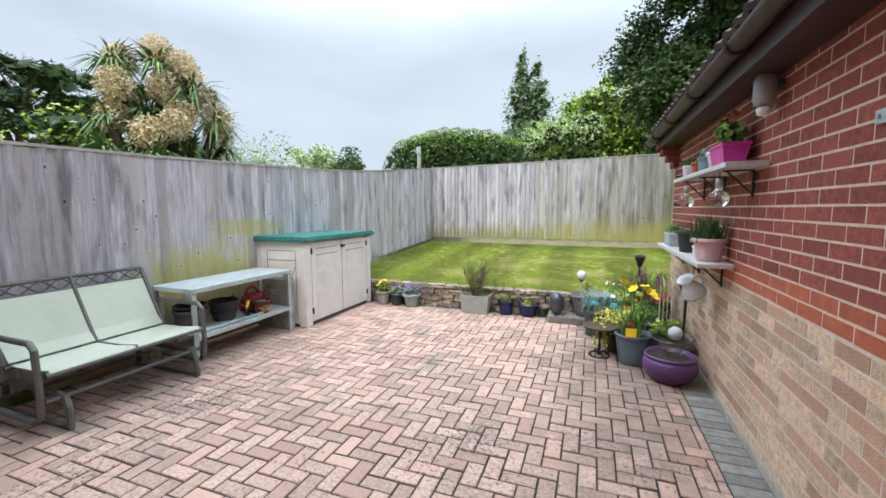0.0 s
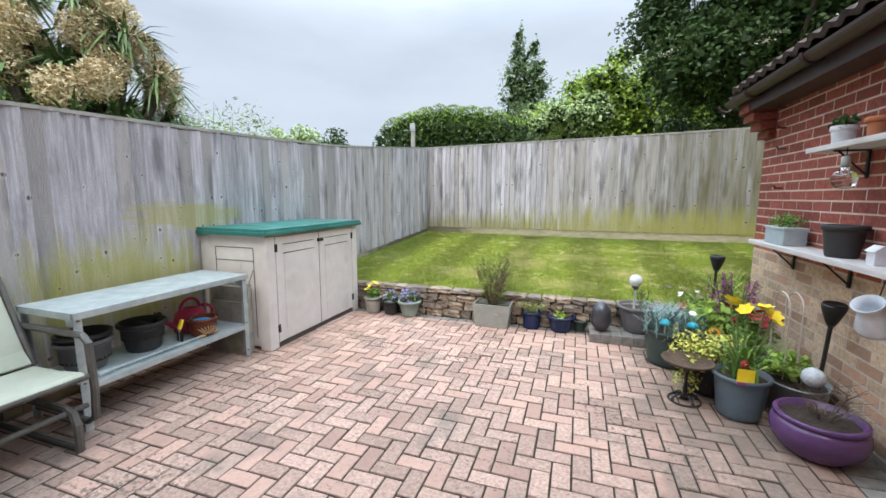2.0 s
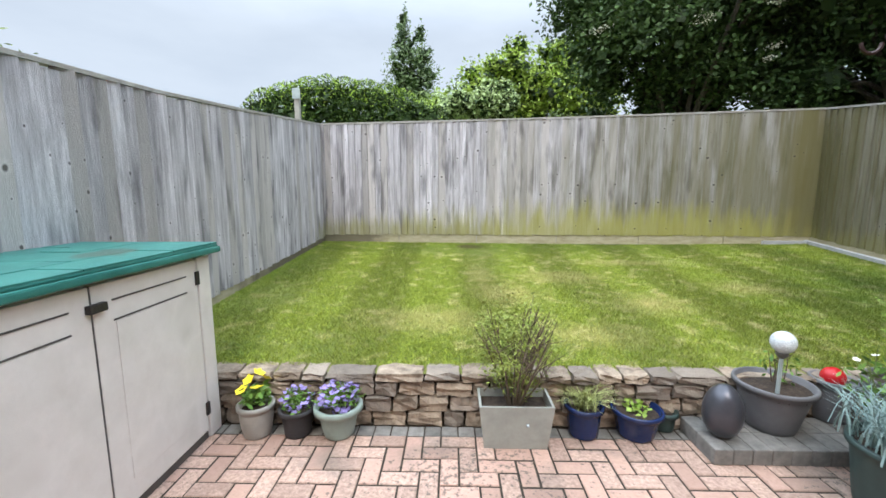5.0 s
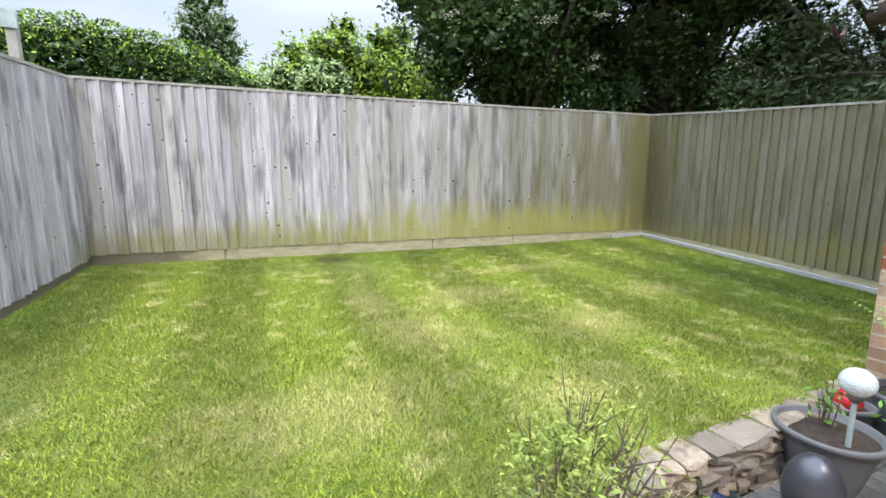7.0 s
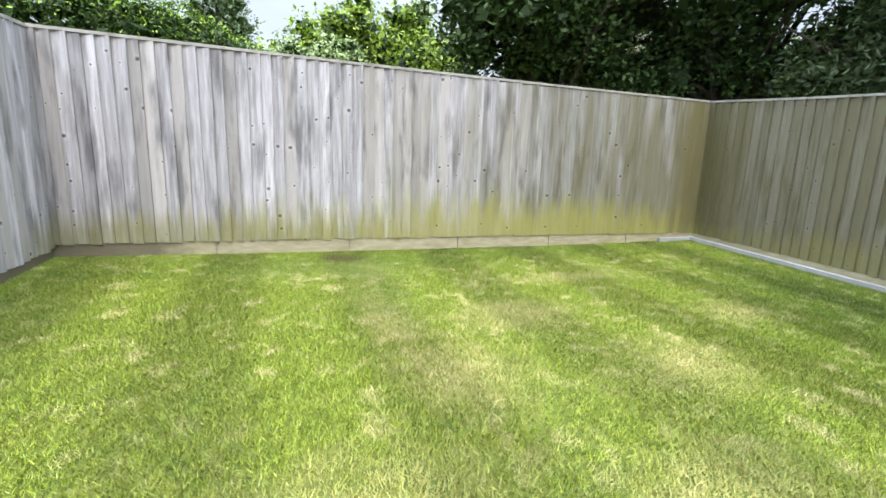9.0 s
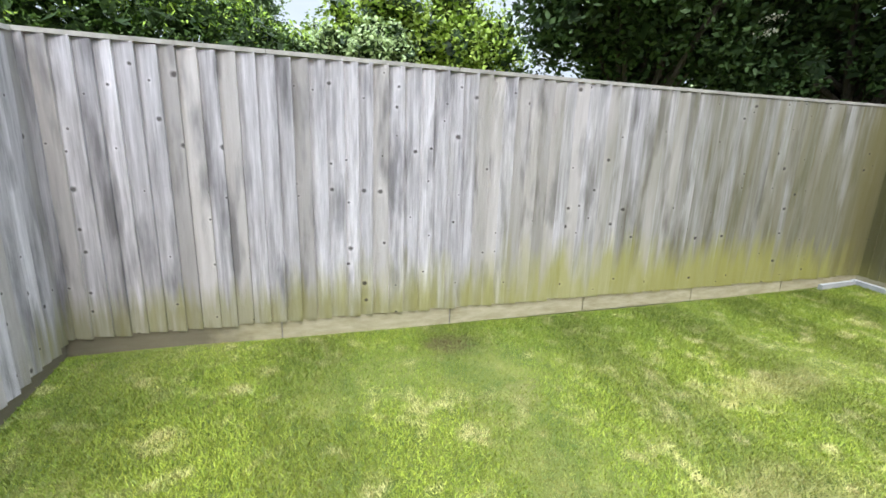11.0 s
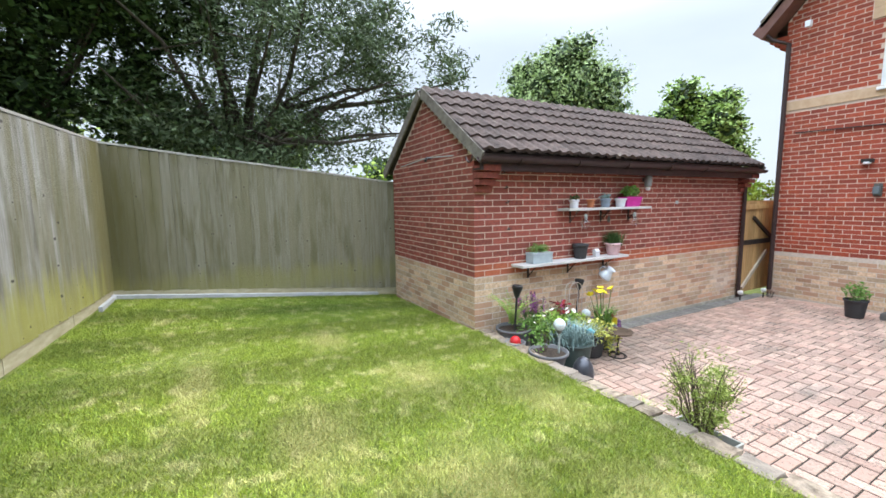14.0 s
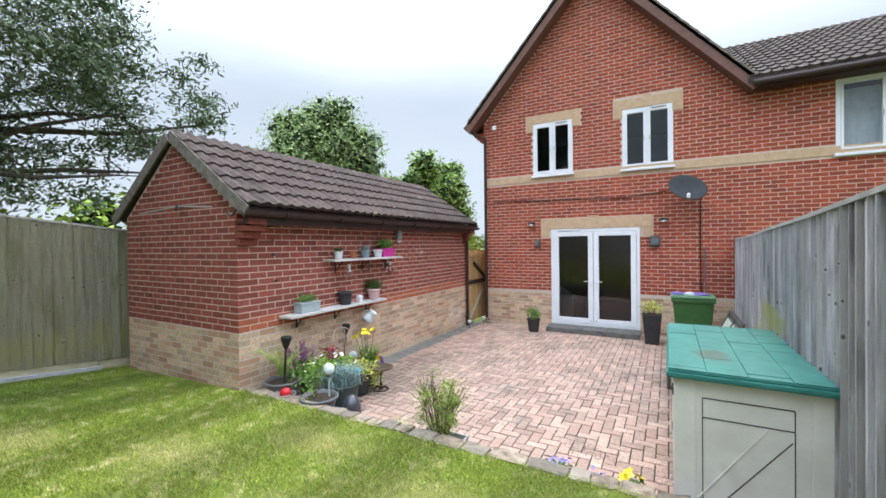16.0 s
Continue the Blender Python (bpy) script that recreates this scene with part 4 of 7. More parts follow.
part("fascia", boxes((HXW, GR + 0.05, HY + 0.28, HY + 0.31, 4.63, 4.84)), M_BROWN, house)
part("soffit", boxes((HXW, GR + 0.05, HY, HY + 0.28, 4.63, 4.65)), M_BROWN, house)
part("gutter", tube([(HXW, HY + 0.37, 4.78), (GR + 0.0, HY + 0.37, 4.70)], 0.055, 10), M_BROWN, house)
# tiles of the wing roof
verts, faces = [], []
wr = math.hypot(HY + 0.35 - RY, RZ - 4.80)
ntr, wcol = 13, 0.165
ey = Vector((0, RY - HY - 0.35, RZ - 4.80)).normalized()
ez = Vector((1, 0, 0)).cross(ey) * -1
if ez.z < 0:
    ez = -ez
for r_i in range(ntr):
    x = HXW
    s0 = r_i * wr / ntr
    while x < min(GR - 0.10 + s0 * 0.62, AX):
        o = Vector((x, HY + 0.35, 4.80)) + ey * s0
        b = len(verts)
        prof = ((0.0, 0.0), (0.035, 0.024), (0.07, 0.0), (0.11, -0.004), (0.163, 0.0))
        for s, lift in ((0, 0.0), (0, 0.045), (wr / ntr * 1.1, 0.012)):
            verts += [tuple(o + Vector((u, 0, 0)) + ey * s + ez * (lift + hgt)) for u, hgt in prof]
        for k in range(2):
            for i in range(4):
                faces.append((b + k * 5 + i, b + k * 5 + i + 1, b + k * 5 + 6 + i, b + k * 5 + 5 + i))
        x += wcol
ob = put("roof_tiles", mesh_from("roof_tiles", verts, faces), M_TILE_J, house)
ob["kind"] = "stuff"

# stone band, lintels
part("band", boxes((HXW, HX, HY, HY + 0.014, 3.355, 3.51), bevel=0.003), M_STONE_LINTEL, house, "buff stone band course")


def lintel(u0, u1, z0, h, key=True):
    """A soldier lintel with drop ends of buff blocks."""
    part("lintel", boxes((u0, u1, HY, HY + 0.016, z0, z0 + h), bevel=0.003), M_STONE_LINTEL, house, "buff lintel")
    part("quoin", boxes((u0, u0 + 0.17, HY, HY + 0.018, z0 - 0.17, z0 - 0.004), bevel=0.003), M_STONE_LINTEL, house)
    part("quoin", boxes((u1 - 0.17, u1, HY, HY + 0.018, z0 - 0.17, z0 - 0.004), bevel=0.003), M_STONE_LINTEL, house)
    if key:
        um = (u0 + u1) / 2
        part("keystone", boxes((um - 0.09, um + 0.09, HY, HY + 0.024, z0 + 0.0, z0 + h + 0.05), bevel=0.004), M_STONE_LINTEL, house)


lintel(DOOR[0] - 0.24, DOOR[1] + 0.22, DOOR[3] + 0.01, 0.23)
lintel(WIN1[0] - 0.16, WIN1[1] + 0.16, WIN1[3] + 0.01, 0.20, False)
lintel(WIN2[0] - 0.16, WIN2[1] + 0.16, WIN2[3] + 0.01, 0.20)
part("lintel", boxes((WIN3[0] - 0.16, WIN3[1] + 0.2, HY, HY + 0.016, WIN3[3] + 0.01, HZ - 0.26), bevel=0.003), M_STONE_LINTEL, house)

# brickwork of house: everything between band, plinth, openings
hholes = [(o[0], o[1], o[2], o[3]) for o in OPEN] + [(HXW, HX, 3.345, 3.52), (DOOR[0] - 0.25, DOOR[1] + 0.23, DOOR[3], DOOR[3] + 0.25), (WIN1[0] - 0.17, WIN1[1] + 0.17, WIN1[3], WIN1[3] + 0.22), (WIN2[0] - 0.17, WIN2[1] + 0.17, WIN2[3], WIN2[3] + 0.22),
    (DOOR[0] - 0.25, DOOR[0], DOOR[3] - 0.17, DOOR[3] + 0.05), (DOOR[1], DOOR[1] + 0.23, DOOR[3] - 0.17, DOOR[3] + 0.05),
    (WIN1[0] - 0.17, WIN1[0], WIN1[3] - 0.17, WIN1[3] + 0.05), (WIN1[1], WIN1[1] + 0.17, WIN1[3] - 0.17, WIN1[3] + 0.05),
    (WIN2[0] - 0.17, WIN2[0], WIN2[3] - 0.17, WIN2[3] + 0.05), (WIN2[1], WIN2[1] + 0.17, WIN2[3] - 0.17, WIN2[3] + 0.05)]
on_house = lambda u, z, o: (u, HY + o, z)
gedge = lambda z: (-9.0, HX) if z < HZ else (GR + 0.25 + (AX - GR - 0.25) * (z - HZ) / (AZ - 0.15 - HZ), HX + (AX - HX) * (z - HZ) / (AZ - 0.15 - HZ))
joined_bricks("bricks", brick_run(-9.0, HX, 0.845, AZ - 0.2, hholes, gedge), on_house, M_HBRICK, house)
joined_bricks("buff_bricks", brick_run(-9.0, HX, 0.03, 0.84, hholes), on_house, M_BUFF, house)


# ---- windows and doors ----
def casement(name, o, label):
    u0, u1, z0, z1 = o
    w = setting(thing(name, ((u0 + u1) / 2, HY - 0.06, z0), label, "window"), label, "window")
    W2, H = (u1 - u0) / 2, z1 - z0
    part("window_frame", boxes((-W2, W2, 0, 0.07, 0, 0.06), (-W2, W2, 0, 0.07, H - 0.06, H), (-W2, -W2 + 0.06, 0, 0.07, 0.06, H - 0.06), (W2 - 0.06, W2, 0, 0.07, 0.06, H - 0.06), (-0.03, 0.03, 0, 0.07, 0.06, H - 0.06), bevel=0.006), M_UPVC, w)
    part("window_sill", boxes((-W2 - 0.03, W2 + 0.03, 0.0, 0.13, -0.05, 0.0), bevel=0.008), M_UPVC, w)
    for i, (a0, a1) in enumerate(((-W2 + 0.06, -0.03), (0.03, W2 - 0.06))):
        sw = 0.035
        sash = part("sash", boxes((a0, a1, 0.01, 0.085, 0.06, 0.06 + sw), (a0, a1, 0.01, 0.085, H - 0.06 - sw, H - 0.06), (a0, a0 + sw, 0.01, 0.085, 0.06 + sw, H - 0.06 - sw), (a1 - sw, a1, 0.01, 0.085, 0.06 + sw, H - 0.06 - sw), bevel=0.005), M_UPVC, w)
        pane = part("pane", boxes((a0 + sw, a1 - sw, 0.035, 0.04, 0.06 + sw, H - 0.06 - sw)), M_GLASS, sash)
        pane.visible_shadow = False
        part("window_handle", boxes((a0 + 0.012 if i else a1 - 0.03, a0 + 0.03 if i else a1 - 0.012, 0.085, 0.10, H * 0.45, H * 0.45 + 0.09), bevel=0.004), M_STEEL, sash)
    part("vent", boxes((-W2 + 0.12, -0.08, 0.07, 0.085, H - 0.05, H - 0.03)), M_GREYMETAL, w)
    return w


casement("window_1", WIN1, "white plastic two-light casement window")
casement("window_2", WIN2, "white plastic two-light casement window")
casement("window_3", WIN3, "wide white plastic casement window with a net curtain")
curt = thing("net_curtain", (-6.9, HY - 0.22, 3.36), "pale grey net curtain behind the window", "curtain")
verts, faces = [], []
for i in range(61):
    u = -0.6 + 1.2 * i / 60
    verts += [(u, 0.02 * math.sin(u * 42), 0), (u, 0.02 * math.sin(u * 42), 1.15)]
for i in range(60):
    faces.append((2 * i, 2 * i + 2, 2 * i + 3, 2 * i + 1))
put("drape", mesh_from("drape", verts, faces), paint("net_white", (0.6, 0.62, 0.64), 0.9), curt, smooth=True)

door = setting(thing("door_1", ((DOOR[0] + DOOR[1]) / 2, HY - 0.07, DOOR[2]), "white plastic double-glazed french doors, closed", "door"), "white plastic double-glazed french doors, closed", "door")
W2, H = (DOOR[1] - DOOR[0]) / 2, DOOR[3] - DOOR[2]
part("door_frame", boxes((-W2, W2, 0, 0.08, H - 0.06, H), (-W2, -W2 + 0.06, 0, 0.08, 0.05, H - 0.06), (W2 - 0.06, W2, 0, 0.08, 0.05, H - 0.06), (-W2, W2, 0, 0.09, 0, 0.05), bevel=0.006), M_UPVC, door)
for i, (a0, a1) in enumerate(((-W2 + 0.065, -0.005), (0.005, W2 - 0.065))):
    sw = 0.105
    leaf = part("door_leaf", boxes((a0, a1, 0.01, 0.095, 0.055, 0.055 + sw), (a0, a1, 0.01, 0.095, H - 0.065 - sw * 0.9, H - 0.065), (a0, a0 + sw, 0.01, 0.095, 0.055 + sw, H - 0.065 - sw * 0.9), (a1 - sw, a1, 0.01, 0.095, 0.055 + sw, H - 0.065 - sw * 0.9), bevel=0.006), M_UPVC, door)
    pane = part("pane", boxes((a0 + sw, a1 - sw, 0.04, 0.046, 0.055 + sw, H - 0.065 - sw * 0.9)), M_GLASS, leaf)
    pane.visible_shadow = False
    hx = a1 - 0.05 if i == 0 else a0 + 0.05
    sgn = -1 if i == 0 else 1
    part("door_handle", tube([(hx, 0.095, 0.98), (hx, 0.135, 0.98), (hx + sgn * 0.13, 0.14, 0.98)], 0.012, 8), M_UPVC, leaf)
    part("backplate", boxes((hx - 0.016, hx + 0.016, 0.094, 0.102, 0.88, 1.08), bevel=0.004), M_UPVC, leaf)
    part("lock", lathe([(0.014, 0), (0.014, 0.012), (0.008, 0.016)], 10), M_BLACKIRON, leaf, loc=(hx, 0.105, 0.11))
part("vent", boxes((0.25, 0.75, 0.08, 0.095, H - 0.045, H - 0.025)), M_STEEL, door)
ds = thing("door_step", ((DOOR[0] + DOOR[1]) / 2 + 0.0, HY + 0.02, 0), "dark grey doorstep of paving slabs under the doors", "step")
for i in range(3):
    part("slab", boxes((-0.93 + i * 0.62, -0.93 + i * 0.62 + 0.61, 0, 0.48, 0.0, 0.10), bevel=0.01), M_STEP, ds)

# the room behind the doors, and the upper rooms; their dimness is in the colour
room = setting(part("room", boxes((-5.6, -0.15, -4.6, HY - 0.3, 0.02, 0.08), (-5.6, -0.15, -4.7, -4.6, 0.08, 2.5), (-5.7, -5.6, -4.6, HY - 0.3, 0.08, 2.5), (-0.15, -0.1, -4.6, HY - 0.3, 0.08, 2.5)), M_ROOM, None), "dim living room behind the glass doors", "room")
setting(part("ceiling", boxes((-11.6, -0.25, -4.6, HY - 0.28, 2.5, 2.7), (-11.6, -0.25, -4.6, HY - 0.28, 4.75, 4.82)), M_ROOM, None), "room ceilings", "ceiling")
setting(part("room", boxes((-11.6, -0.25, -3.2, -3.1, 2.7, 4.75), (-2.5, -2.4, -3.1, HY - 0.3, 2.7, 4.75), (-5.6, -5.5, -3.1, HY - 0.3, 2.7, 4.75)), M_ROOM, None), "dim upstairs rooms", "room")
sofa = thing("sofa", (-1.4, -1.5, 0.08), "dark sofa with a grey throw over its back", "sofa")
part("seat", boxes((-0.45, 0.45, -0.9, 0.5, 0.0, 0.42), bevel=0.05), M_DARKSOFA, sofa)
part("backrest", boxes((0.28, 0.5, -0.9, 0.5, 0.42, 0.85), bevel=0.07), M_DARKSOFA, sofa)
part("armrest", boxes((-0.45, 0.45, 0.42, 0.62, 0.0, 0.62), bevel=0.06), M_DARKSOFA, sofa)
verts, faces = [], []
for i in range(13):
    for j in range(9):
        s = i / 12
        px, pz = (-0.2 + 0.7 * s, 0.47 + 0.43 * min(1, s * 1.3))
        verts.append((px, -0.4 + j * 0.13 + 0.02 * math.sin(i), pz + 0.03 * math.sin(j * 1.9 + i)))
for i in range(12):
    for j in range(8):
        b = i * 9 + j
        faces.append((b, b + 1, b + 10, b + 9))
thr = thing("throw_blanket", (-1.4, -1.5, 0.10), "pale grey throw blanket draped over the sofa", "blanket")
put("cloth", mesh_from("cloth", verts, faces), M_SOFA, thr, smooth=True)


# ---- fixtures on the house ----
def pir_light(x, z):
    l = thing("security_light", (x, HY + 0.02, z), "small dark security light on the brick wall", "light", "lights beside the doors")
    part("body", boxes((-0.07, 0.07, 0.0, 0.10, -0.03, 0.03), bevel=0.015), M_BLACKIRON, l)
    part("lens", lathe([(0.03, -0.01), (0.05, 0.0), (0.05, 0.02), (0.03, 0.03)], 14), M_UPVC, l, loc=(0, 0.07, -0.045))


def wall_box(x, z, w, h, label):
    l = thing("wall_lantern", (x, HY + 0.02, z), label, "lamp", "lights beside the doors")
    part("back", boxes((-w, w, 0, 0.03, -h, h), bevel=0.008), M_GREYMETAL, l)
    part("body", boxes((-w * 0.8, w * 0.8, 0.03, 0.12, -h * 0.7, h * 0.5), bevel=0.02), paint("slate_box", (0.12, 0.15, 0.16)), l)


pir_light(-1.02, 2.385)
pir_light(-3.72, 2.375)
wall_box(-1.16, 1.93, 0.05, 0.10, "small dark wall lantern beside the doors")
wall_box(-3.56, 1.94, 0.09, 0.11, "grey socket box on the brick wall")
dish = thing("satellite_dish", (-4.17, HY + 0.02, 2.85), "dark grey oval satellite dish on a wall bracket", "dish")
bm = lathe([(0.001, -0.075), (0.10, -0.068), (0.2, -0.045), (0.29, -0.005), (0.30, 0.0), (0.29, 0.006), (0.2, -0.035), (0.10, -0.058), (0.002, -0.065)], 32)
dd = part("reflector", bm, paint("dish_grey", (0.045, 0.047, 0.052), 0.85), dish, loc=(0.05, 0.36, 0.10), smooth=True)
dd.rotation_euler = (radians(-62), radians(-8), radians(20))
dd.scale = (1.15, 0.95, 1)
part("mast", tube([(0.05, 0.0, -0.1), (0.05, 0.12, -0.1), (0.05, 0.26, 0.05)], 0.02, 8), M_GREYMETAL, dish)
part("feed_arm", tube([(0.05, 0.3, -0.1), (0.05, 0.62, -0.12)], 0.012, 8), M_GREYMETAL, dish)
part("feed_horn", lathe([(0.018, 0), (0.03, 0.02), (0.03, 0.08), (0.02, 0.09)], 12), M_UPVC, dish, loc=(0.05, 0.6, -0.13))
cab = thing("cable", (-4.34, HY + 0.01, 0), "thin black cable clipped to the brick wall", "cable")
part("drop", tube([(0.0, 0.012, 2.75), (0.01, 0.012, 1.9), (0, 0.012, 0.9)], 0.010, 6), M_BLACKIRON, cab)
cab2 = thing("cable", (-4.15, HY + 0.01, 0), "thin black cable running along the brick wall", "cable")
part("run", tube([(0.0, 0.012, 2.98), (1.2, 0.012, 2.86), (2.3, 0.012, 2.90), (4.1, 0.012, 2.96)], 0.010, 6), M_BLACKIRON, cab2)
al = thing("alarm_box", (-0.15, HY + 0.1, 4.72), "small white sensor under the barge board", "sensor")
part("box", boxes((-0.04, 0.04, 0, 0.08, -0.05, 0.05), bevel=0.01), M_UPVC, al)


# ---- pots and plants ----
def pot(name, x, y, z, rt, rb, h, material, label, rim=0.012, rim_h=0.03, belly=0.0, soil=0.035, squash=1.0, rz=0.0, cat="plant pot", group=""):
    t = thing(name, (x, y, z), label, cat, group, rz)
    prof = [(rb * 0.92, 0.0), (rb, 0.006)]
    for i in range(1, 8):
        u = i / 8
        prof.append((rb + (rt - rb) * u + belly * math.sin(math.pi * u), h * u))
    prof += [(rt, h - rim_h), (rt + rim, h - rim_h + 0.004), (rt + rim, h - 0.005), (rt + rim * 0.4, h), (rt - 0.008, h - 0.004), (rt - 0.014, h - soil - 0.02)]
    b = part("body", lathe(prof, 32), material, t, smooth=True)
    s = part("soil", lathe([(rt - 0.013, h - soil - 0.02), (rt - 0.013, h - soil), (rt * 0.5, h - soil + 0.01), (0.004, h - soil + 0.014)], 24), M_SOIL, t)
    b.scale = s.scale = (1, squash, 1)
    return t


def plant(name, x, y, z, label, leaves, lmat, stems=None, smat=None, flowers=None, fmat=None, cat="plant"):
    t = thing(name, (x, y, z), label, cat)
    if leaves is not None:
        put("foliage", mesh_np("foliage", leaves, 4), lmat, t)
    if stems is not None:
        part("stem", stems, smat or M_STEM, t)
    if flowers is not None and len(flowers) <= 60:
        for f in flowers:
            put("flower", mesh_np("flower", f, 4), fmat, t)
    elif flowers is not None:
        put("flowers", mesh_np("flowers", flowers, 4), fmat, t)["kind"] = "stuff"
    return t


M_STEM = mat("green_stem", (0.10, 0.14, 0.05), (0.18, 0.22, 0.08), 12, 0.7, 0.1)
M_TWIG = mat("brown_twig", (0.09, 0.065, 0.045), (0.17, 0.13, 0.09), 20, 0.9, 0.3)
L_GREEN = leafmat("mid_green_leaf", (0.07, 0.15, 0.03), (0.14, 0.24, 0.05))
L_LIGHT = leafmat("light_green_leaf", (0.17, 0.28, 0.05), (0.30, 0.40, 0.09))
L_DARK = leafmat("dark_green_leaf", (0.025, 0.06, 0.018), (0.06, 0.11, 0.03))
L_BLUE = leafmat("blue_grey_leaf", (0.13, 0.20, 0.19), (0.24, 0.32, 0.30))
L_VAR = leafmat("variegated_leaf", (0.20, 0.26, 0.05), (0.58, 0.54, 0.13), amount=0.4)
L_SHRUB = leafmat("shrub_leaf", (0.12, 0.175, 0.035), (0.29, 0.33, 0.08))
L_OLIVE = leafmat("olive_leaf", (0.20, 0.24, 0.08), (0.36, 0.37, 0.16))
F_YELLOW = paint("yellow_petal", (0.85, 0.66, 0.03), 0.6)
F_WHITE = paint("white_petal", (0.80, 0.78, 0.74), 0.6)
F_RED = paint("red_petal", (0.26, 0.015, 0.018), 0.6)
F_PURPLE = paint("purple_petal", (0.22, 0.03, 0.20), 0.6, vary=0.3)
F_LILAC = paint("lilac_petal", (0.30, 0.24, 0.52), 0.6, vary=0.3)
F_ORANGE = paint("orange_petal", (0.80, 0.35, 0.02), 0.6)


def bush_leaves(r, h, n, size, aspect=2.2, z0=0.0, rng=None):
    rng = rng or np.random.default_rng(n)
    p = blob_points([((0, 0, z0 + h / 2), (r, r, h / 2))], n, rng, 0.9, 0.2)
    return leaf_cloud(p, size, aspect, 0.0, rng)


def spikes(n, r0, h, spread, width, rng=None, bend=0.4):
    """Arching straps or blades of grass, each in three quads."""
    rng = rng or np.random.default_rng(n)
    out = []
    for _ in range(n):
        a = rng.uniform(0, 2 * math.pi)
        d = np.array([math.cos(a), math.sin(a), 0])
        s = np.array([-d[1], d[0], 0]) * width / 2
        b = np.array([*(rng.normal(size=2) * r0), 0])
        hh = h * rng.uniform(0.6, 1.15)
        sp = spread * rng.uniform(0.2, 1.2)
        pts = [b + d * sp * (u ** 1.7) + np.array([0, 0, hh * (u - bend * u ** 3)]) for u in (0, 0.35, 0.7, 1.0)]
        ws = (1.0, 0.9, 0.6, 0.06)
        for i in range(3):
            out += [pts[i] - s * ws[i], pts[i] + s * ws[i], pts[i + 1] + s * ws[i + 1], pts[i + 1] - s * ws[i + 1]]
    return np.array(out)


def petals(points, r, k=6, rng=None, cup=0.3):
    """Open flowers: k petals round each point."""
    rng = rng or np.random.default_rng(len(points))
    out = []
    for p in points:
        p = np.array(p, float)
        up = np.array([rng.normal() * 0.5, rng.normal() * 0.5, 1.0])
        up /= np.linalg.norm(up)
        e1 = np.cross(up, [1, 0.3, 0])
        e1 /= np.linalg.norm(e1)
        e2 = np.cross(up, e1)
        for i in range(k):
            a0 = 2 * math.pi * i / k
            d = e1 * math.cos(a0) + e2 * math.sin(a0)
            s = -e1 * math.sin(a0) + e2 * math.cos(a0)
            out += [p, p + d * r * 0.6 + s * r * 0.42 + up * r * cup, p + d * r + up * r * cup * 1.3, p + d * r * 0.6 - s * r * 0.42 + up * r * cup]
    return np.array(out).reshape(len(points), -1, 3)


def twigs(n, r, h, rad, seed, base=0.03, forks=2):
    rnd2 = random.Random(seed)
    bm = bmesh.new()
    for _ in range(n):
        a2 = rnd2.uniform(0, 6.28)
        rr = r * rnd2.uniform(0.3, 1)
        p0 = Vector((math.cos(a2) * base, math.sin(a2) * base, 0))
        p2 = Vector((math.cos(a2) * rr, math.sin(a2) * rr, h * rnd2.uniform(0.6, 1)))
        mid = p0.lerp(p2, 0.5) + Vector((rnd2.uniform(-1, 1), rnd2.uniform(-1, 1), 0.3)) * r * 0.15
        tube([p0, mid, p2], [rad, rad * 0.7, rad * 0.25], 5, bm)
        for _ in range(forks):
            q = mid.lerp(p2, rnd2.uniform(0, 0.6))
            tube([q, q + Vector((rnd2.uniform(-1, 1) * r * 0.5, rnd2.uniform(-1, 1) * r * 0.5, h * rnd2.uniform(0.1, 0.3)))], [rad * 0.55, rad * 0.2], 4, bm)
    return bm


P_GREYSTRIPE = paint("grey_glazed_pot", (0.30, 0.29, 0.26))
P_DARK = paint("charcoal_pot", (0.035, 0.034, 0.036), 0.6)
P_SAGE = paint("sage_pot", (0.26, 0.32, 0.28), 0.5)
P_BLUE = paint("navy_glazed_pot", (0.012, 0.025, 0.085), 0.2)
P_GREY = paint("mid_grey_pot", (0.13, 0.13, 0.135), 0.55)
P_GREEN = paint("dark_green_pot", (0.035, 0.06, 0.055), 0.45)
P_SLATE = paint("slate_blue_pot", (0.10, 0.14, 0.17), 0.3)
P_PURPLE = paint("purple_glazed_pot", (0.10, 0.045, 0.13), 0.25)
P_PINK = paint("pale_pink_pot", (0.62, 0.42, 0.43), 0.5)
P_HOTPINK = paint("magenta_pot", (0.55, 0.035, 0.28), 0.35)
P_WHITE = paint("white_pot", (0.66, 0.66, 0.68), 0.4)
P_ZINC = paint("zinc_tub", (0.24, 0.26, 0.27), 0.5, 0.5)
P_TERRA = paint("terracotta", (0.40, 0.14, 0.06), 0.8)

# row along the stone wall
pot("plant_pot", -3.57, 5.885, 0, 0.095, 0.075, 0.20, P_GREYSTRIPE, "ribbed grey-brown pot against the stone wall", belly=0.006)
plant("pansy", -3.57, 5.885, 0.17, "yellow pansies with dark green leaves", bush_leaves(0.09, 0.14, 160, 0.05, 1.8), L_GREEN, None, None, petals([(-0.03, 0.0, 0.16), (0.03, -0.04, 0.13), (0.01, 0.03, 0.19), (-0.05, -0.05, 0.12), (0.04, 0.05, 0.15)], 0.04, 5), F_YELLOW)
pot("plant_pot", -3.335, 5.90, 0, 0.095, 0.075, 0.17, P_DARK, "charcoal pot with a pale rim")
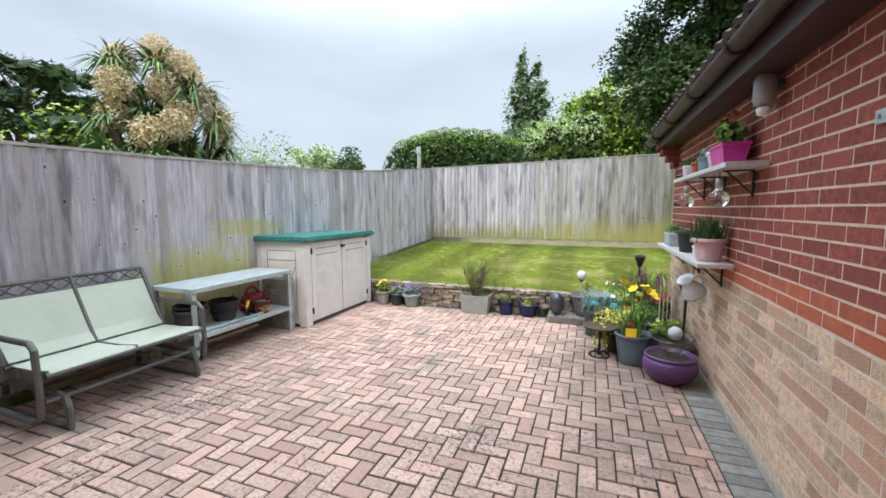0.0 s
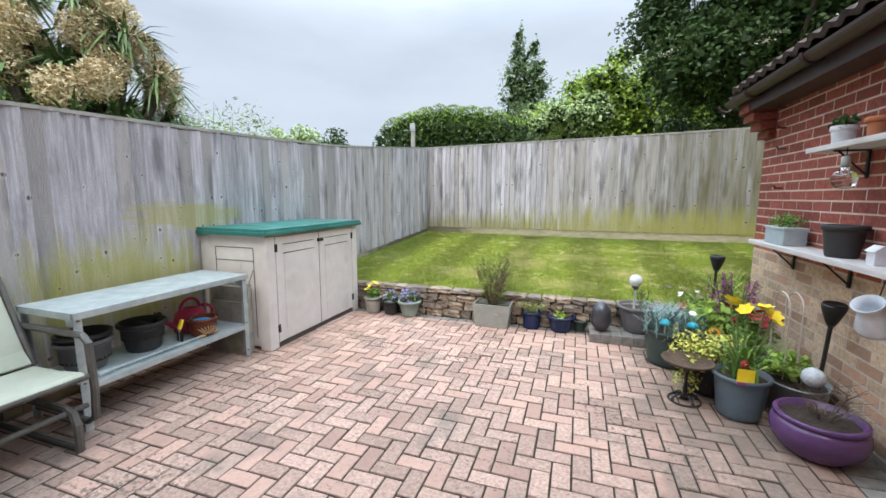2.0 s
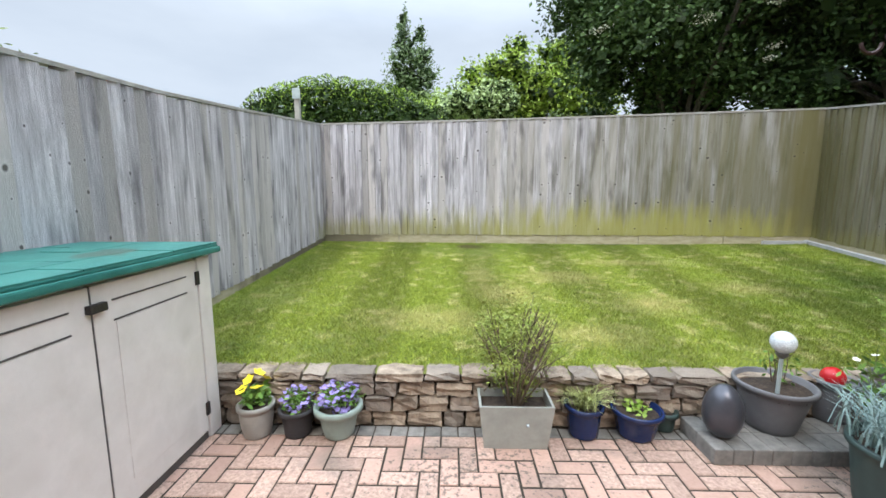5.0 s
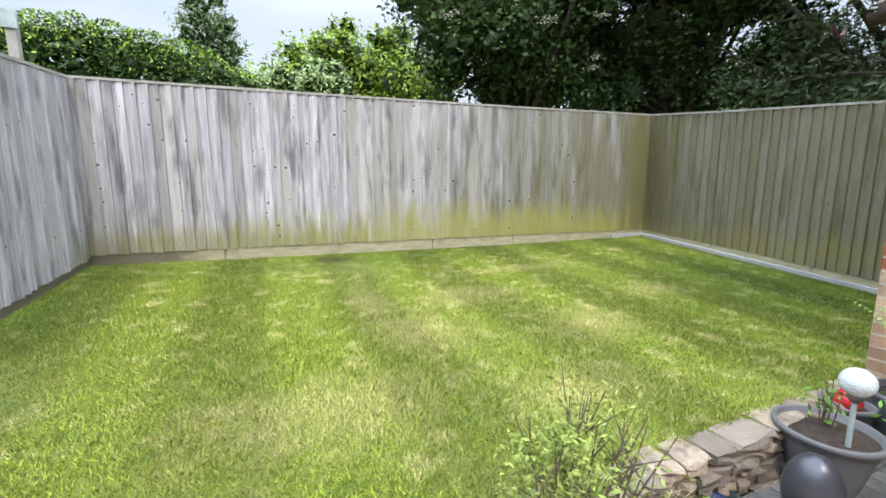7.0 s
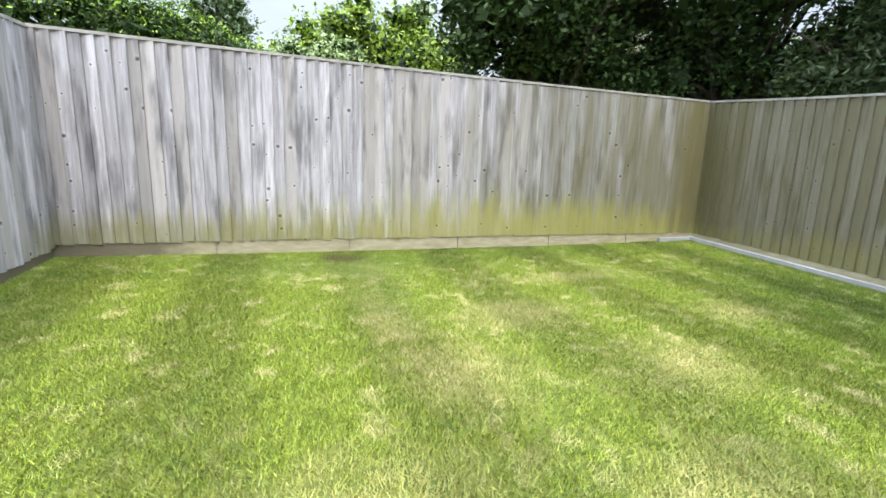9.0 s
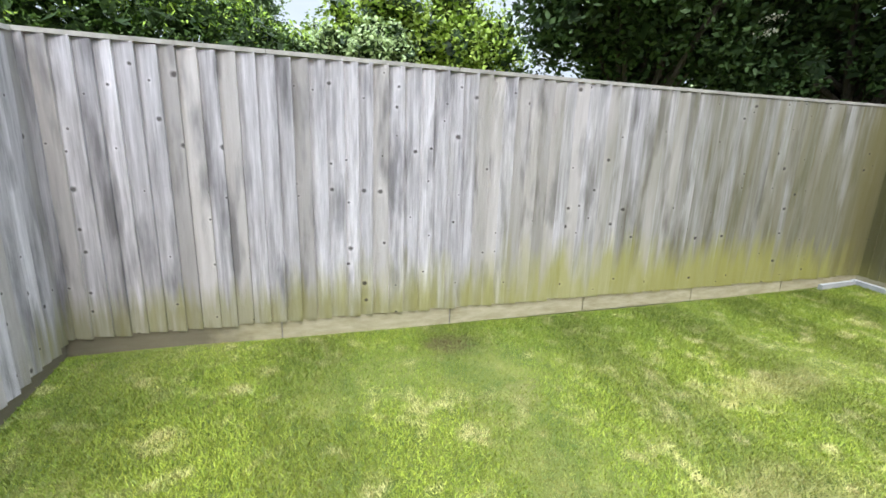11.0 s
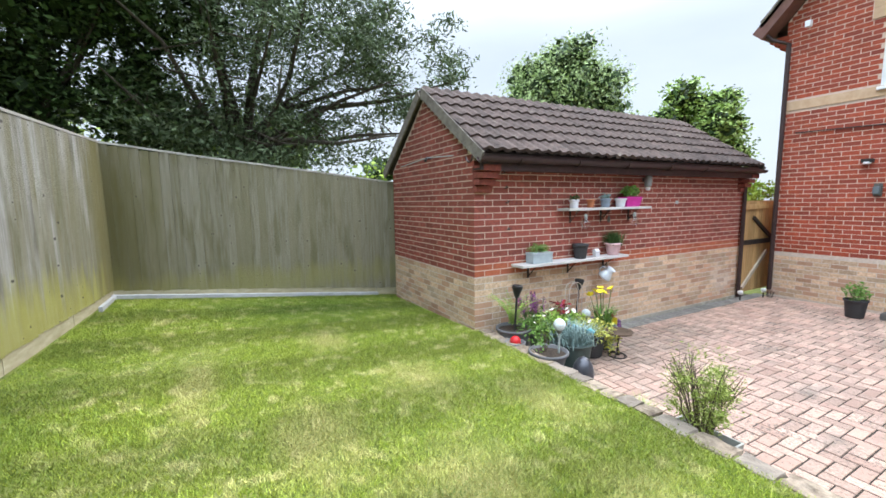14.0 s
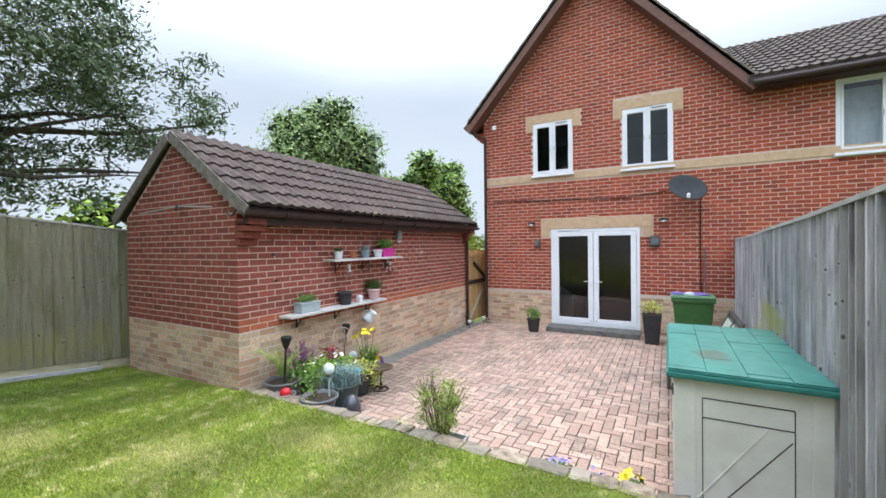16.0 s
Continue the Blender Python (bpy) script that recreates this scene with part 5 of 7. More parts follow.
plant("lobelia", -3.335, 5.90, 0.14, "small lilac flowering bedding plant", bush_leaves(0.09, 0.14, 260, 0.03, 2.5), L_GREEN, None, None, petals(blob_points([((0, 0, 0.08), (0.10, 0.10, 0.08))], 46, np.random.default_rng(5), 0.4), 0.016, 5), F_LILAC)
pot("plant_pot", -3.09, 5.90, 0, 0.125, 0.085, 0.19, P_SAGE, "sage green plastic pot with a thick rim", rim=0.016, rim_h=0.04)
plant("lobelia", -3.09, 5.90, 0.16, "trailing violet flowering bedding plant", bush_leaves(0.13, 0.15, 320, 0.032, 2.5), L_GREEN, None, None, petals(blob_points([((0, 0, 0.07), (0.13, 0.13, 0.09))], 80, np.random.default_rng(6), 0.4), 0.018, 5), F_LILAC)
ptr = thing("planter_box", (-2.07, 5.87, 0), "square-sided pale grey planter box", "planter")
bm = bmesh.new()
w0, d0, w1, d1, h = 0.175, 0.095, 0.205, 0.115, 0.255
lo = [bm.verts.new((sx * w0, sy * d0, 0)) for sx, sy in ((-1, -1), (1, -1), (1, 1), (-1, 1))]
hi = [bm.verts.new((sx * w1, sy * d1, h)) for sx, sy in ((-1, -1), (1, -1), (1, 1), (-1, 1))]
ins = [bm.verts.new((sx * (w1 - 0.014), sy * (d1 - 0.014), h)) for sx, sy in ((-1, -1), (1, -1), (1, 1), (-1, 1))]
inl = [bm.verts.new((sx * (w1 - 0.02), sy * (d1 - 0.02), h - 0.06)) for sx, sy in ((-1, -1), (1, -1), (1, 1), (-1, 1))]
bm.faces.new(list(reversed(lo)))
for p, q in ((lo, hi), (hi, ins), (ins, inl)):
    for i in range(4):
        bm.faces.new((p[i], p[(i + 1) % 4], q[(i + 1) % 4], q[i]))
part("body", bm, paint("planter_grey", (0.33, 0.34, 0.30), 0.5), ptr)
part("soil", boxes((-0.182, 0.182, -0.092, 0.092, h - 0.07, h - 0.045)), M_SOIL, ptr)
part("stud", lathe([(0.008, 0), (0.008, 0.008), (0.004, 0.012)], 10), M_STEEL, ptr, loc=(0.06, -0.112, 0.15)).rotation_euler = (radians(90), 0, 0)
rg = np.random.default_rng(12)
plant("shrub", -2.07, 5.87, 0.20, "young bushy shrub with yellow-green leaves", leaf_cloud(np.concatenate([blob_points(subblobs((0, 0, 0.33), (0.20, 0.17, 0.22), 26, (0.075, 0.075, 0.07), rg), 4200, rg, 0.95, 0.3), blob_points([((0.03, 0, 0.16), (0.13, 0.1, 0.1))], 420, rg), blob_points([((0, 0, 0.42), (0.24, 0.2, 0.26))], 600, rg, 0.3, 0.3)]), 0.023, 3.0, -0.2, rg), L_SHRUB, twigs(26, 0.26, 0.58, 0.006, 4, 0.03, 3), M_TWIG, cat="shrub")
pot("plant_pot", -1.65, 5.93, 0, 0.10, 0.085, 0.19, P_BLUE, "navy glazed pot beside the planter box", rim=0.014)
plant("grass_tuft", -1.65, 5.93, 0.15, "arching green and straw grass tuft", spikes(190, 0.025, 0.22, 0.20, 0.006), L_OLIVE, cat="grass")
pot("plant_pot", -1.345, 5.93, 0, 0.135, 0.10, 0.17, P_BLUE, "wide dark blue glazed bowl pot", rim=0.012)
plant("seedling", -1.345, 5.93, 0.135, "few small green seedlings in compost", bush_leaves(0.07, 0.07, 50, 0.05, 2), L_LIGHT)
pot("plant_pot", -1.15, 6.0, 0, 0.07, 0.06, 0.12, P_GREEN, "small dark pot tucked by the stone wall")

# on the step
egg = thing("egg_ornament", (-0.955, 5.78, 0.09), "dark grey egg-shaped garden ornament on the step", "ornament")
prof = []
for i in range(15):
    u = i / 14
    ang = math.pi * (0.06 + 0.94 * u)
    prof.append((max(0.002, 0.098 * math.sin(ang) * (1.08 - 0.16 * u)), 0.15 - 0.15 * math.cos(ang)))
part("body", lathe(prof, 32), paint("pewter", (0.085, 0.087, 0.10), 0.28, 0.5), egg, smooth=True)
pot("plant_pot", -0.61, 5.89, 0.09, 0.185, 0.12, 0.27, P_GREY, "large mid-grey pot with a pale rim on the step", rim=0.012)


def globe_light(x, y, z, h, material, label):
    g = thing("solar_globe", (x, y, z), label, "garden light")
    part("stake", tube([(0, 0, 0), (0, 0, h)], 0.010, 8), M_STEEL, g)
    part("collar", lathe([(0.012, h - 0.03), (0.028, h - 0.01), (0.030, h + 0.01), (0.012, h + 0.015)], 16), M_GREYMETAL, g, smooth=True)
    bm = bmesh.new()
    bmesh.ops.create_uvsphere(bm, u_segments=24, v_segments=16, radius=0.06)
    part("globe", bm, material, g, loc=(0, 0, h + 0.06), smooth=True)


globe_light(-0.66, 5.80, 0.30, 0.26, M_CRACKLE, "crackled glass solar globe on a metal stake")
plant("seedling", -0.56, 5.92, 0.32, "few thin stems with reddish leaves", bush_leaves(0.1, 0.22, 60, 0.04, 2.5), L_GREEN, twigs(5, 0.08, 0.3, 0.004, 9), M_TWIG)

# cluster by the garage
pot("plant_pot", -0.42, 5.36, 0, 0.205, 0.165, 0.31, P_GREEN, "large dark green ribbed pot", rim=0.014)
rg = np.random.default_rng(21)
plant("dianthus", -0.42, 5.36, 0.28, "blue-grey grassy dianthus with white flowers", spikes(620, 0.09, 0.27, 0.22, 0.008, rg, 0.25), L_BLUE, None, None, petals([(-0.14, -0.1, 0.26), (0.05, -0.05, 0.34), (0.17, -0.08, 0.33), (-0.02, 0.1, 0.36), (0.2, 0.12, 0.34), (0.1, -0.2, 0.22)], 0.03, 6), F_WHITE)
for x, y, z in ((-0.50, 5.18, 0.40), (-0.30, 5.20, 0.39)):
    mu = thing("toadstool_ornament", (x, y, z - 0.11), "bright turquoise toadstool ornament in a pot", "ornament", "turquoise ornaments")
    part("cap", lathe([(0.012, 0.095), (0.04, 0.10), (0.043, 0.11), (0.036, 0.128), (0.02, 0.14), (0.002, 0.143)], 20), paint("turquoise", (0.03, 0.42, 0.55), 0.35), mu, smooth=True)
    part("stalk", tube([(0, 0, 0), (0, 0, 0.1)], 0.008, 8), M_STEEL, mu)
pot("plant_pot", -0.26, 4.90, 0, 0.16, 0.13, 0.27, P_DARK, "black pot under trailing foliage")
rg = np.random.default_rng(22)
plant("euonymus", -0.28, 4.88, 0.26, "trailing variegated yellow and green foliage", leaf_cloud(np.concatenate([blob_points([((0, 0, 0.06), (0.25, 0.22, 0.13))], 900, rg, 0.9, 0.3), blob_points([((-0.14, -0.12, -0.08), (0.12, 0.12, 0.12))], 220, rg, 0.9, 0.3)]), 0.036, 2.0, 0.2, rg), L_VAR, twigs(16, 0.25, 0.14, 0.004, 8), M_STEM)
bird = thing("bird_bath", (-0.45, 4.66, 0), "small rusty iron bird bath on a scrolled foot", "bird bath")
part("dish", lathe([(0.02, 0.26), (0.09, 0.265), (0.15, 0.285), (0.165, 0.305), (0.158, 0.305), (0.14, 0.292), (0.08, 0.275), (0.004, 0.272)], 30), mat("rusty_iron", (0.05, 0.035, 0.025), (0.12, 0.075, 0.045), 20, 0.8, 0.4, 80), bird, smooth=True)
part("stem", lathe([(0.03, 0.02), (0.012, 0.05), (0.016, 0.09), (0.009, 0.13), (0.013, 0.2), (0.03, 0.262)], 14), M_BLACKIRON, bird, smooth=True)
for k in range(4):
    a2 = k * math.pi / 2 + 0.4
    part("scroll_foot", tube([(math.cos(a2) * r, math.sin(a2) * r, z) for r, z in ((0.01, 0.04), (0.05, 0.05), (0.09, 0.025), (0.105, 0.008), (0.09, 0.006), (0.075, 0.012))], 0.007, 6), M_BLACKIRON, bird)
part("foot_ring", tube([(0.1 * math.cos(k * math.pi / 12), 0.1 * math.sin(k * math.pi / 12), 0.008) for k in range(25)], 0.007, 6), M_BLACKIRON, bird)
pot("plant_pot", -0.16, 4.57, 0, 0.155, 0.12, 0.29, P_SLATE, "slate-blue glazed pot with a dark rim", rim=0.008)
rg = np.random.default_rng(23)
fl = [(-0.10, 0.0, 0.50), (0.0, 0.02, 0.44), (0.08, -0.02, 0.47), (0.13, 0.0, 0.42), (-0.03, 0.1, 0.46), (0.16, 0.06, 0.38)]
st = bmesh.new()
for p in fl:
    tube([(p[0] * 0.2, p[1] * 0.2, 0), (p[0] * 0.7, p[1] * 0.7, p[2] * 0.6), p], 0.005, 5, st)
plant("lilies", -0.16, 4.57, 0.25, "tall yellow lilies with strappy green leaves", spikes(75, 0.04, 0.40, 0.22, 0.018, rg, 0.35), L_GREEN, st, M_STEM, petals(fl, 0.055, 6, rg, 0.5), F_YELLOW)
tagp = thing("plant_label", (-0.19, 4.415, 0.27), "small printed plant label with a yellow picture", "label")
part("card", boxes((-0.045, 0.045, -0.002, 0.002, 0.0, 0.10)), F_YELLOW, tagp)
part("strip", boxes((-0.045, 0.045, -0.005, -0.003, 0.0, 0.018)), F_PURPLE, tagp)
pk = thing("ladybird_ornament", (-0.19, 4.45, 0.33), "red bead ornament on a stick", "ornament")
part("bead", lathe([(0.002, 0.03), (0.02, 0.04), (0.024, 0.06), (0.018, 0.08), (0.002, 0.09)], 16), F_RED, pk, smooth=True)
part("stick", tube([(0, 0, -0.06), (0, 0, 0.04)], 0.004, 6), M_STEEL, pk)
pot("plant_pot", 0.10, 4.23, 0, 0.185, 0.13, 0.235, P_PURPLE, "round-bellied purple glazed bowl pot with bare twigs", rim=0.018, rim_h=0.03, belly=0.055)
plant("dry_shrub", 0.12, 4.25, 0.19, "bare grey twiggy plant", None, None, twigs(16, 0.22, 0.2, 0.003, 6, 0.03, 4), M_TWIG)
tub = thing("oval_tub", (0.17, 4.70, 0), "galvanised oval tub of lettuce-green foliage", "tub")
bm = lathe([(0.13, 0), (0.14, 0.01), (0.165, 0.24), (0.175, 0.25), (0.165, 0.255), (0.155, 0.22)], 32)
o1 = part("body", bm, P_ZINC, tub, smooth=True)
o2 = part("soil", lathe([(0.155, 0.2), (0.155, 0.22), (0.003, 0.23)], 24), M_SOIL, tub)
o1.scale = o2.scale = (1.05, 1.4, 1)
plant("lettuce", 0.15, 4.75, 0.22, "fresh light-green leafy salad plants", bush_leaves(0.15, 0.17, 420, 0.05, 1.5), L_LIGHT)
globe_light(0.18, 4.50, 0.22, 0.06, M_CRACKLE, "crackled glass solar globe low in the tub")
hoops = thing("wire_hoop_support", (0.10, 4.78, 0.24), "tall pale wire hoops supporting plants", "plant support")
for dx in (0.0, 0.07):
    part("hoop", tube([(dx, -0.11, 0.0)] + [(dx, -0.11 + 0.11 * (1 - math.cos(k * math.pi / 10)), 0.46 + 0.1 * math.sin(k * math.pi / 10)) for k in range(11)] + [(dx, 0.11, 0.0)], 0.005, 6), mat("pale_wire", (0.45, 0.38, 0.32), (0.55, 0.48, 0.42), 8, 0.5, 0.0), hoops)


def torch(x, y, z, h, lean):
    tt = thing("solar_torch", (x, y, z), "black solar garden torch on a stake", "garden light", "solar torches")
    m = pose(0, 0, 0, lean, 0, 0)
    part("stake", tube([m @ Vector((0, 0, 0)), m @ Vector((0, 0, h))], 0.012, 8), M_BLACKIRON, tt)
    hd = part("lantern", lathe([(0.014, 0), (0.03, 0.03), (0.058, 0.11), (0.062, 0.135), (0.055, 0.15), (0.05, 0.145), (0.003, 0.14)], 18), paint("torch_black", (0.012, 0.012, 0.014), 0.35), tt, smooth=True)
    hd.matrix_local = Matrix.Translation(m @ Vector((0, 0, h))) @ m
    for k in range(9):
        a2 = 2 * math.pi * k / 9
        rb = part("slat", tube([(0.034 * math.cos(a2), 0.034 * math.sin(a2), 0.03), (0.064 * math.cos(a2), 0.064 * math.sin(a2), 0.13)], 0.004, 5), M_BLACKIRON, tt)
        rb.matrix_local = hd.matrix_local


torch(0.26, 4.62, 0.1, 0.55, 6)
torch(0.0, 5.84, 0.25, 0.50, 4)
pot("plant_pot", 0.06, 5.80, 0.09, 0.19, 0.15, 0.31, P_GREY, "grey pot holding a fern and a solar torch")
rg = np.random.default_rng(25)
fern = []
for k in range(17):
    a2 = rg.uniform(0, 6.28)
    hh, sp = rg.uniform(0.4, 0.62), rg.uniform(0.12, 0.36)
    d = np.array([math.cos(a2), math.sin(a2), 0])
    s = np.array([-d[1], d[0], 0])
    for u in np.linspace(0.2, 1, 18):
        c = d * sp * u ** 1.6 + np.array([0, 0, hh * (u - 0.25 * u ** 3)])
        L = 0.075 * (1.05 - u)
        for sg in (-1, 1):
            e2 = s * sg * L + d * 0.012
            fern += [c, c + e2 * 0.5 + d * 0.008, c + e2 + np.array([0, 0, -0.01]), c + e2 * 0.5 - d * 0.008]
plant("fern", 0.08, 5.78, 0.36, "upright green fern fronds", np.array(fern), L_LIGHT, cat="fern")
pot("metal_bucket", -0.02, 5.42, 0, 0.165, 0.14, 0.33, P_ZINC, "galvanised metal bucket planter", rim=0.008, rim_h=0.015, cat="bucket")
rg = np.random.default_rng(26)
sp = bmesh.new()
fp = []
for k in range(17):
    x, y = rg.normal(0, 0.09), rg.normal(0.02, 0.09)
    hh = rg.uniform(0.38, 0.52)
    tube([(x * 0.4, y * 0.4, 0), (x, y, hh)], 0.004, 4, sp)
    fp += [(x + rg.normal(0, 0.008), y + rg.normal(0, 0.008), z) for z in np.linspace(hh - 0.17, hh, 16)]
plant("salvia", 0.04, 5.50, 0.29, "dark magenta salvia spikes over green leaves", bush_leaves(0.2, 0.28, 480, 0.06, 2.4), L_GREEN, sp, M_STEM, petals(fp, 0.014, 4, rg), F_PURPLE)
plant("rhododendron", -0.13, 5.42, 0.30, "broad pale-edged green leaves", bush_leaves(0.2, 0.25, 210, 0.10, 2.6), L_LIGHT)
sf = thing("sunflower_ornament", (-0.16, 5.24, 0.3), "orange sunflower ornament on a stake", "ornament")
put("petals", mesh_np("petals", petals([(0, 0, 0.1)], 0.045, 12, np.random.default_rng(2), 0.1), 4), F_ORANGE, sf).rotation_euler = (radians(50), 0, 0)
part("centre", lathe([(0.003, 0.0), (0.02, 0.004), (0.018, 0.014), (0.003, 0.018)], 14), M_TWIG, sf, loc=(0, -0.075, 0.068), smooth=True).rotation_euler = (radians(60), 0, 0)
part("stake", tube([(0, 0, -0.1), (0, -0.06, 0.07)], 0.004, 5), M_STEM, sf)
pot("plant_pot", 0.05, 5.10, 0, 0.14, 0.11, 0.28, P_GREY, "grey pot of dark red flowers")
rg = np.random.default_rng(27)
plant("red_flowers", 0.05, 5.10, 0.26, "dark red flower heads over green foliage", bush_leaves(0.17, 0.28, 420, 0.045, 2.2), L_GREEN, twigs(10, 0.15, 0.3, 0.004, 3), M_STEM, petals(blob_points([((0, 0, 0.27), (0.16, 0.16, 0.09))], 34, rg, 0.5), 0.032, 7, rg), F_RED)
pot("plant_pot", -0.20, 5.98, 0.09, 0.10, 0.085, 0.25, P_GREY, "small grey pot with a white rim near the lawn")
globe_light(-0.20, 5.98, 0.24, 0.042, paint("red_globe", (0.5, 0.015, 0.02), 0.15), "red glass ball on a short stake")
plant("white_daisies", -0.20, 5.66, 0.26, "loose pale green stems with small white flowers", bush_leaves(0.2, 0.30, 260, 0.05, 2.6), L_GREEN, twigs(10, 0.2, 0.4, 0.003, 12), M_STEM, petals(blob_points([((0, 0, 0.33), (0.18, 0.18, 0.1))], 5, np.random.default_rng(4)), 0.018, 6), F_WHITE)

# watering-can ornament hung from the shelf
jug = thing("hanging_jug", (0.20, 4.10, 0.83), "white enamel jug hanging from the shelf", "jug")
m = pose(0, 0, 0, 0, -38, 30)
o1 = part("body", lathe([(0.02, -0.07), (0.085, -0.065), (0.09, -0.04), (0.06, 0.03), (0.045, 0.06), (0.065, 0.10), (0.06, 0.10), (0.04, 0.06), (0.05, 0.02), (0.003, -0.05)], 24), paint("enamel_white", (0.62, 0.66, 0.70), 0.25), jug, smooth=True)
o1.matrix_local = m
o2 = part("handle", tube([(0.055, 0, 0.06), (0.10, 0, 0.05), (0.115, 0, 0.0), (0.085, 0, -0.035)], 0.009, 8), paint("enamel_white_b", (0.62, 0.66, 0.70), 0.25), jug)
o2.matrix_local = m
part("cord", tube([(0, 0, 0.08), (0.02, 0, 0.2)], 0.003, 5), M_BLACKIRON, jug)


# ---- shelves on the garage wall ----
def shelf(y0, y1, z, depth, label):
    s = thing("wall_shelf", (GX, (y0 + y1) / 2, z), label, "shelf", "shelves on the garage wall")
    L = (y1 - y0) / 2
    part("board", boxes((-depth, -0.01, -L, L, -0.032, 0.0), bevel=0.004), M_WHITEWOOD, s)
    for y in (-L * 0.72, 0.0, L * 0.72):
        b = part("bracket", boxes((-depth * 0.8, -0.01, y - 0.010, y + 0.010, -0.042, -0.034), (-0.018, -0.008, y - 0.010, y + 0.010, -0.20, -0.042)), M_BLACKIRON, s)
        part("strut", tube([(-depth * 0.7, y, -0.04), (-0.015, y, -0.18)], 0.006, 6), M_BLACKIRON, b)
    return s


LO_Z, UP_Z = 1.075, 1.735
shelf(3.72, 5.60, LO_Z, 0.23, "long pale weathered wooden shelf on black brackets")
shelf(3.26, 4.86, UP_Z, 0.22, "pale weathered wooden shelf on black brackets")
SX = GX - 0.12
pot("plant_pot", SX, 3.92, LO_Z, 0.105, 0.075, 0.17, P_PINK, "pale pink pot with a wide rim on the shelf", rim=0.016, rim_h=0.035)
plant("lavender", SX, 3.92, LO_Z + 0.14, "feathery dark green herb tuft", spikes(330, 0.05, 0.21, 0.11, 0.006, None, 0.1), L_DARK)
tin = thing("candle_lantern", (SX, 4.25, LO_Z), "small white house-shaped lantern on the shelf", "lantern")
part("body", boxes((-0.03, 0.03, -0.035, 0.035, 0, 0.07), bevel=0.003), P_WHITE, tin)
part("roof", tri_prism(-0.04, 0.04, 0.0, 0.071, 0.105, -0.04, 0.04), P_WHITE, tin)
pot("plant_pot", SX, 4.55, LO_Z, 0.10, 0.075, 0.19, P_DARK, "charcoal tapered pot on the shelf", rim=0.008)
tr = thing("trough_planter", (SX, 5.25, LO_Z), "grey-blue wooden trough planter on the shelf", "planter")
part("body", boxes((-0.07, 0.07, -0.155, 0.155, 0, 0.125), bevel=0.006), paint("trough_grey", (0.33, 0.39, 0.41), 0.7), tr)
part("rim", boxes((-0.076, 0.076, -0.161, 0.161, 0.115, 0.13), bevel=0.003), paint("trough_rim", (0.38, 0.44, 0.46), 0.7), tr)
plant("herbs", SX, 5.25, LO_Z + 0.12, "low mound of small green leaves", bush_leaves(0.1, 0.11, 500, 0.022, 1.8) * np.array([0.9, 1.6, 1.0]), L_GREEN)
box_p = thing("trough_planter", (SX, 3.60, UP_Z), "magenta plastic trough planter on the shelf", "planter")
bm = bmesh.new()
lo = [bm.verts.new((sx * 0.055, sy * 0.13, 0)) for sx, sy in ((-1, -1), (1, -1), (1, 1), (-1, 1))]
hi = [bm.verts.new((sx * 0.072, sy * 0.155, 0.12)) for sx, sy in ((-1, -1), (1, -1), (1, 1), (-1, 1))]
bm.faces.new(list(reversed(lo)))
bm.faces.new(hi)
for i in range(4):
    bm.faces.new((lo[i], lo[(i + 1) % 4], hi[(i + 1) % 4], hi[i]))
part("body", bm, P_HOTPINK, box_p)
part("rim", boxes((-0.08, 0.08, -0.163, 0.163, 0.118, 0.135), bevel=0.004), P_HOTPINK, box_p)
part("soil", boxes((-0.068, 0.068, -0.15, 0.15, 0.135, 0.14)), M_SOIL, box_p)
plant("geranium", SX, 3.60, UP_Z + 0.135, "green geranium leaves with small red flowers", bush_leaves(0.085, 0.15, 260, 0.05, 1.3) * np.array([0.9, 1.6, 1.0]), L_GREEN, None, None, petals([(-0.03, -0.08, 0.17), (0.0, -0.05, 0.19), (0.02, -0.1, 0.17), (-0.02, 0.05, 0.16)], 0.03, 6), F_RED)
pot("plant_pot", SX, 3.80, UP_Z, 0.075, 0.055, 0.12, P_WHITE, "white square-shouldered pot on the shelf", rim=0.006)
pot("plant_pot", SX, 4.10, UP_Z, 0.065, 0.055, 0.12, paint("blue_grey_knit_pot", (0.22, 0.27, 0.32), 0.8, bump=0.6), "blue-grey textured pot on the shelf", rim=0.004)
plant("succulent", SX, 4.10, UP_Z + 0.09, "small dusty green succulent", bush_leaves(0.07, 0.10, 120, 0.035, 1.6), L_BLUE)
pot("plant_pot", SX, 4.38, UP_Z, 0.05, 0.04, 0.11, P_TERRA, "small terracotta pot on the shelf", rim=0.008)
pot("plant_pot", SX, 4.68, UP_Z, 0.06, 0.05, 0.11, P_WHITE, "cream pot on the shelf", rim=0.005)
plant("succulent", SX, 4.68, UP_Z + 0.08, "small dark green succulent plant", bush_leaves(0.065, 0.09, 110, 0.035, 1.6), L_DARK)


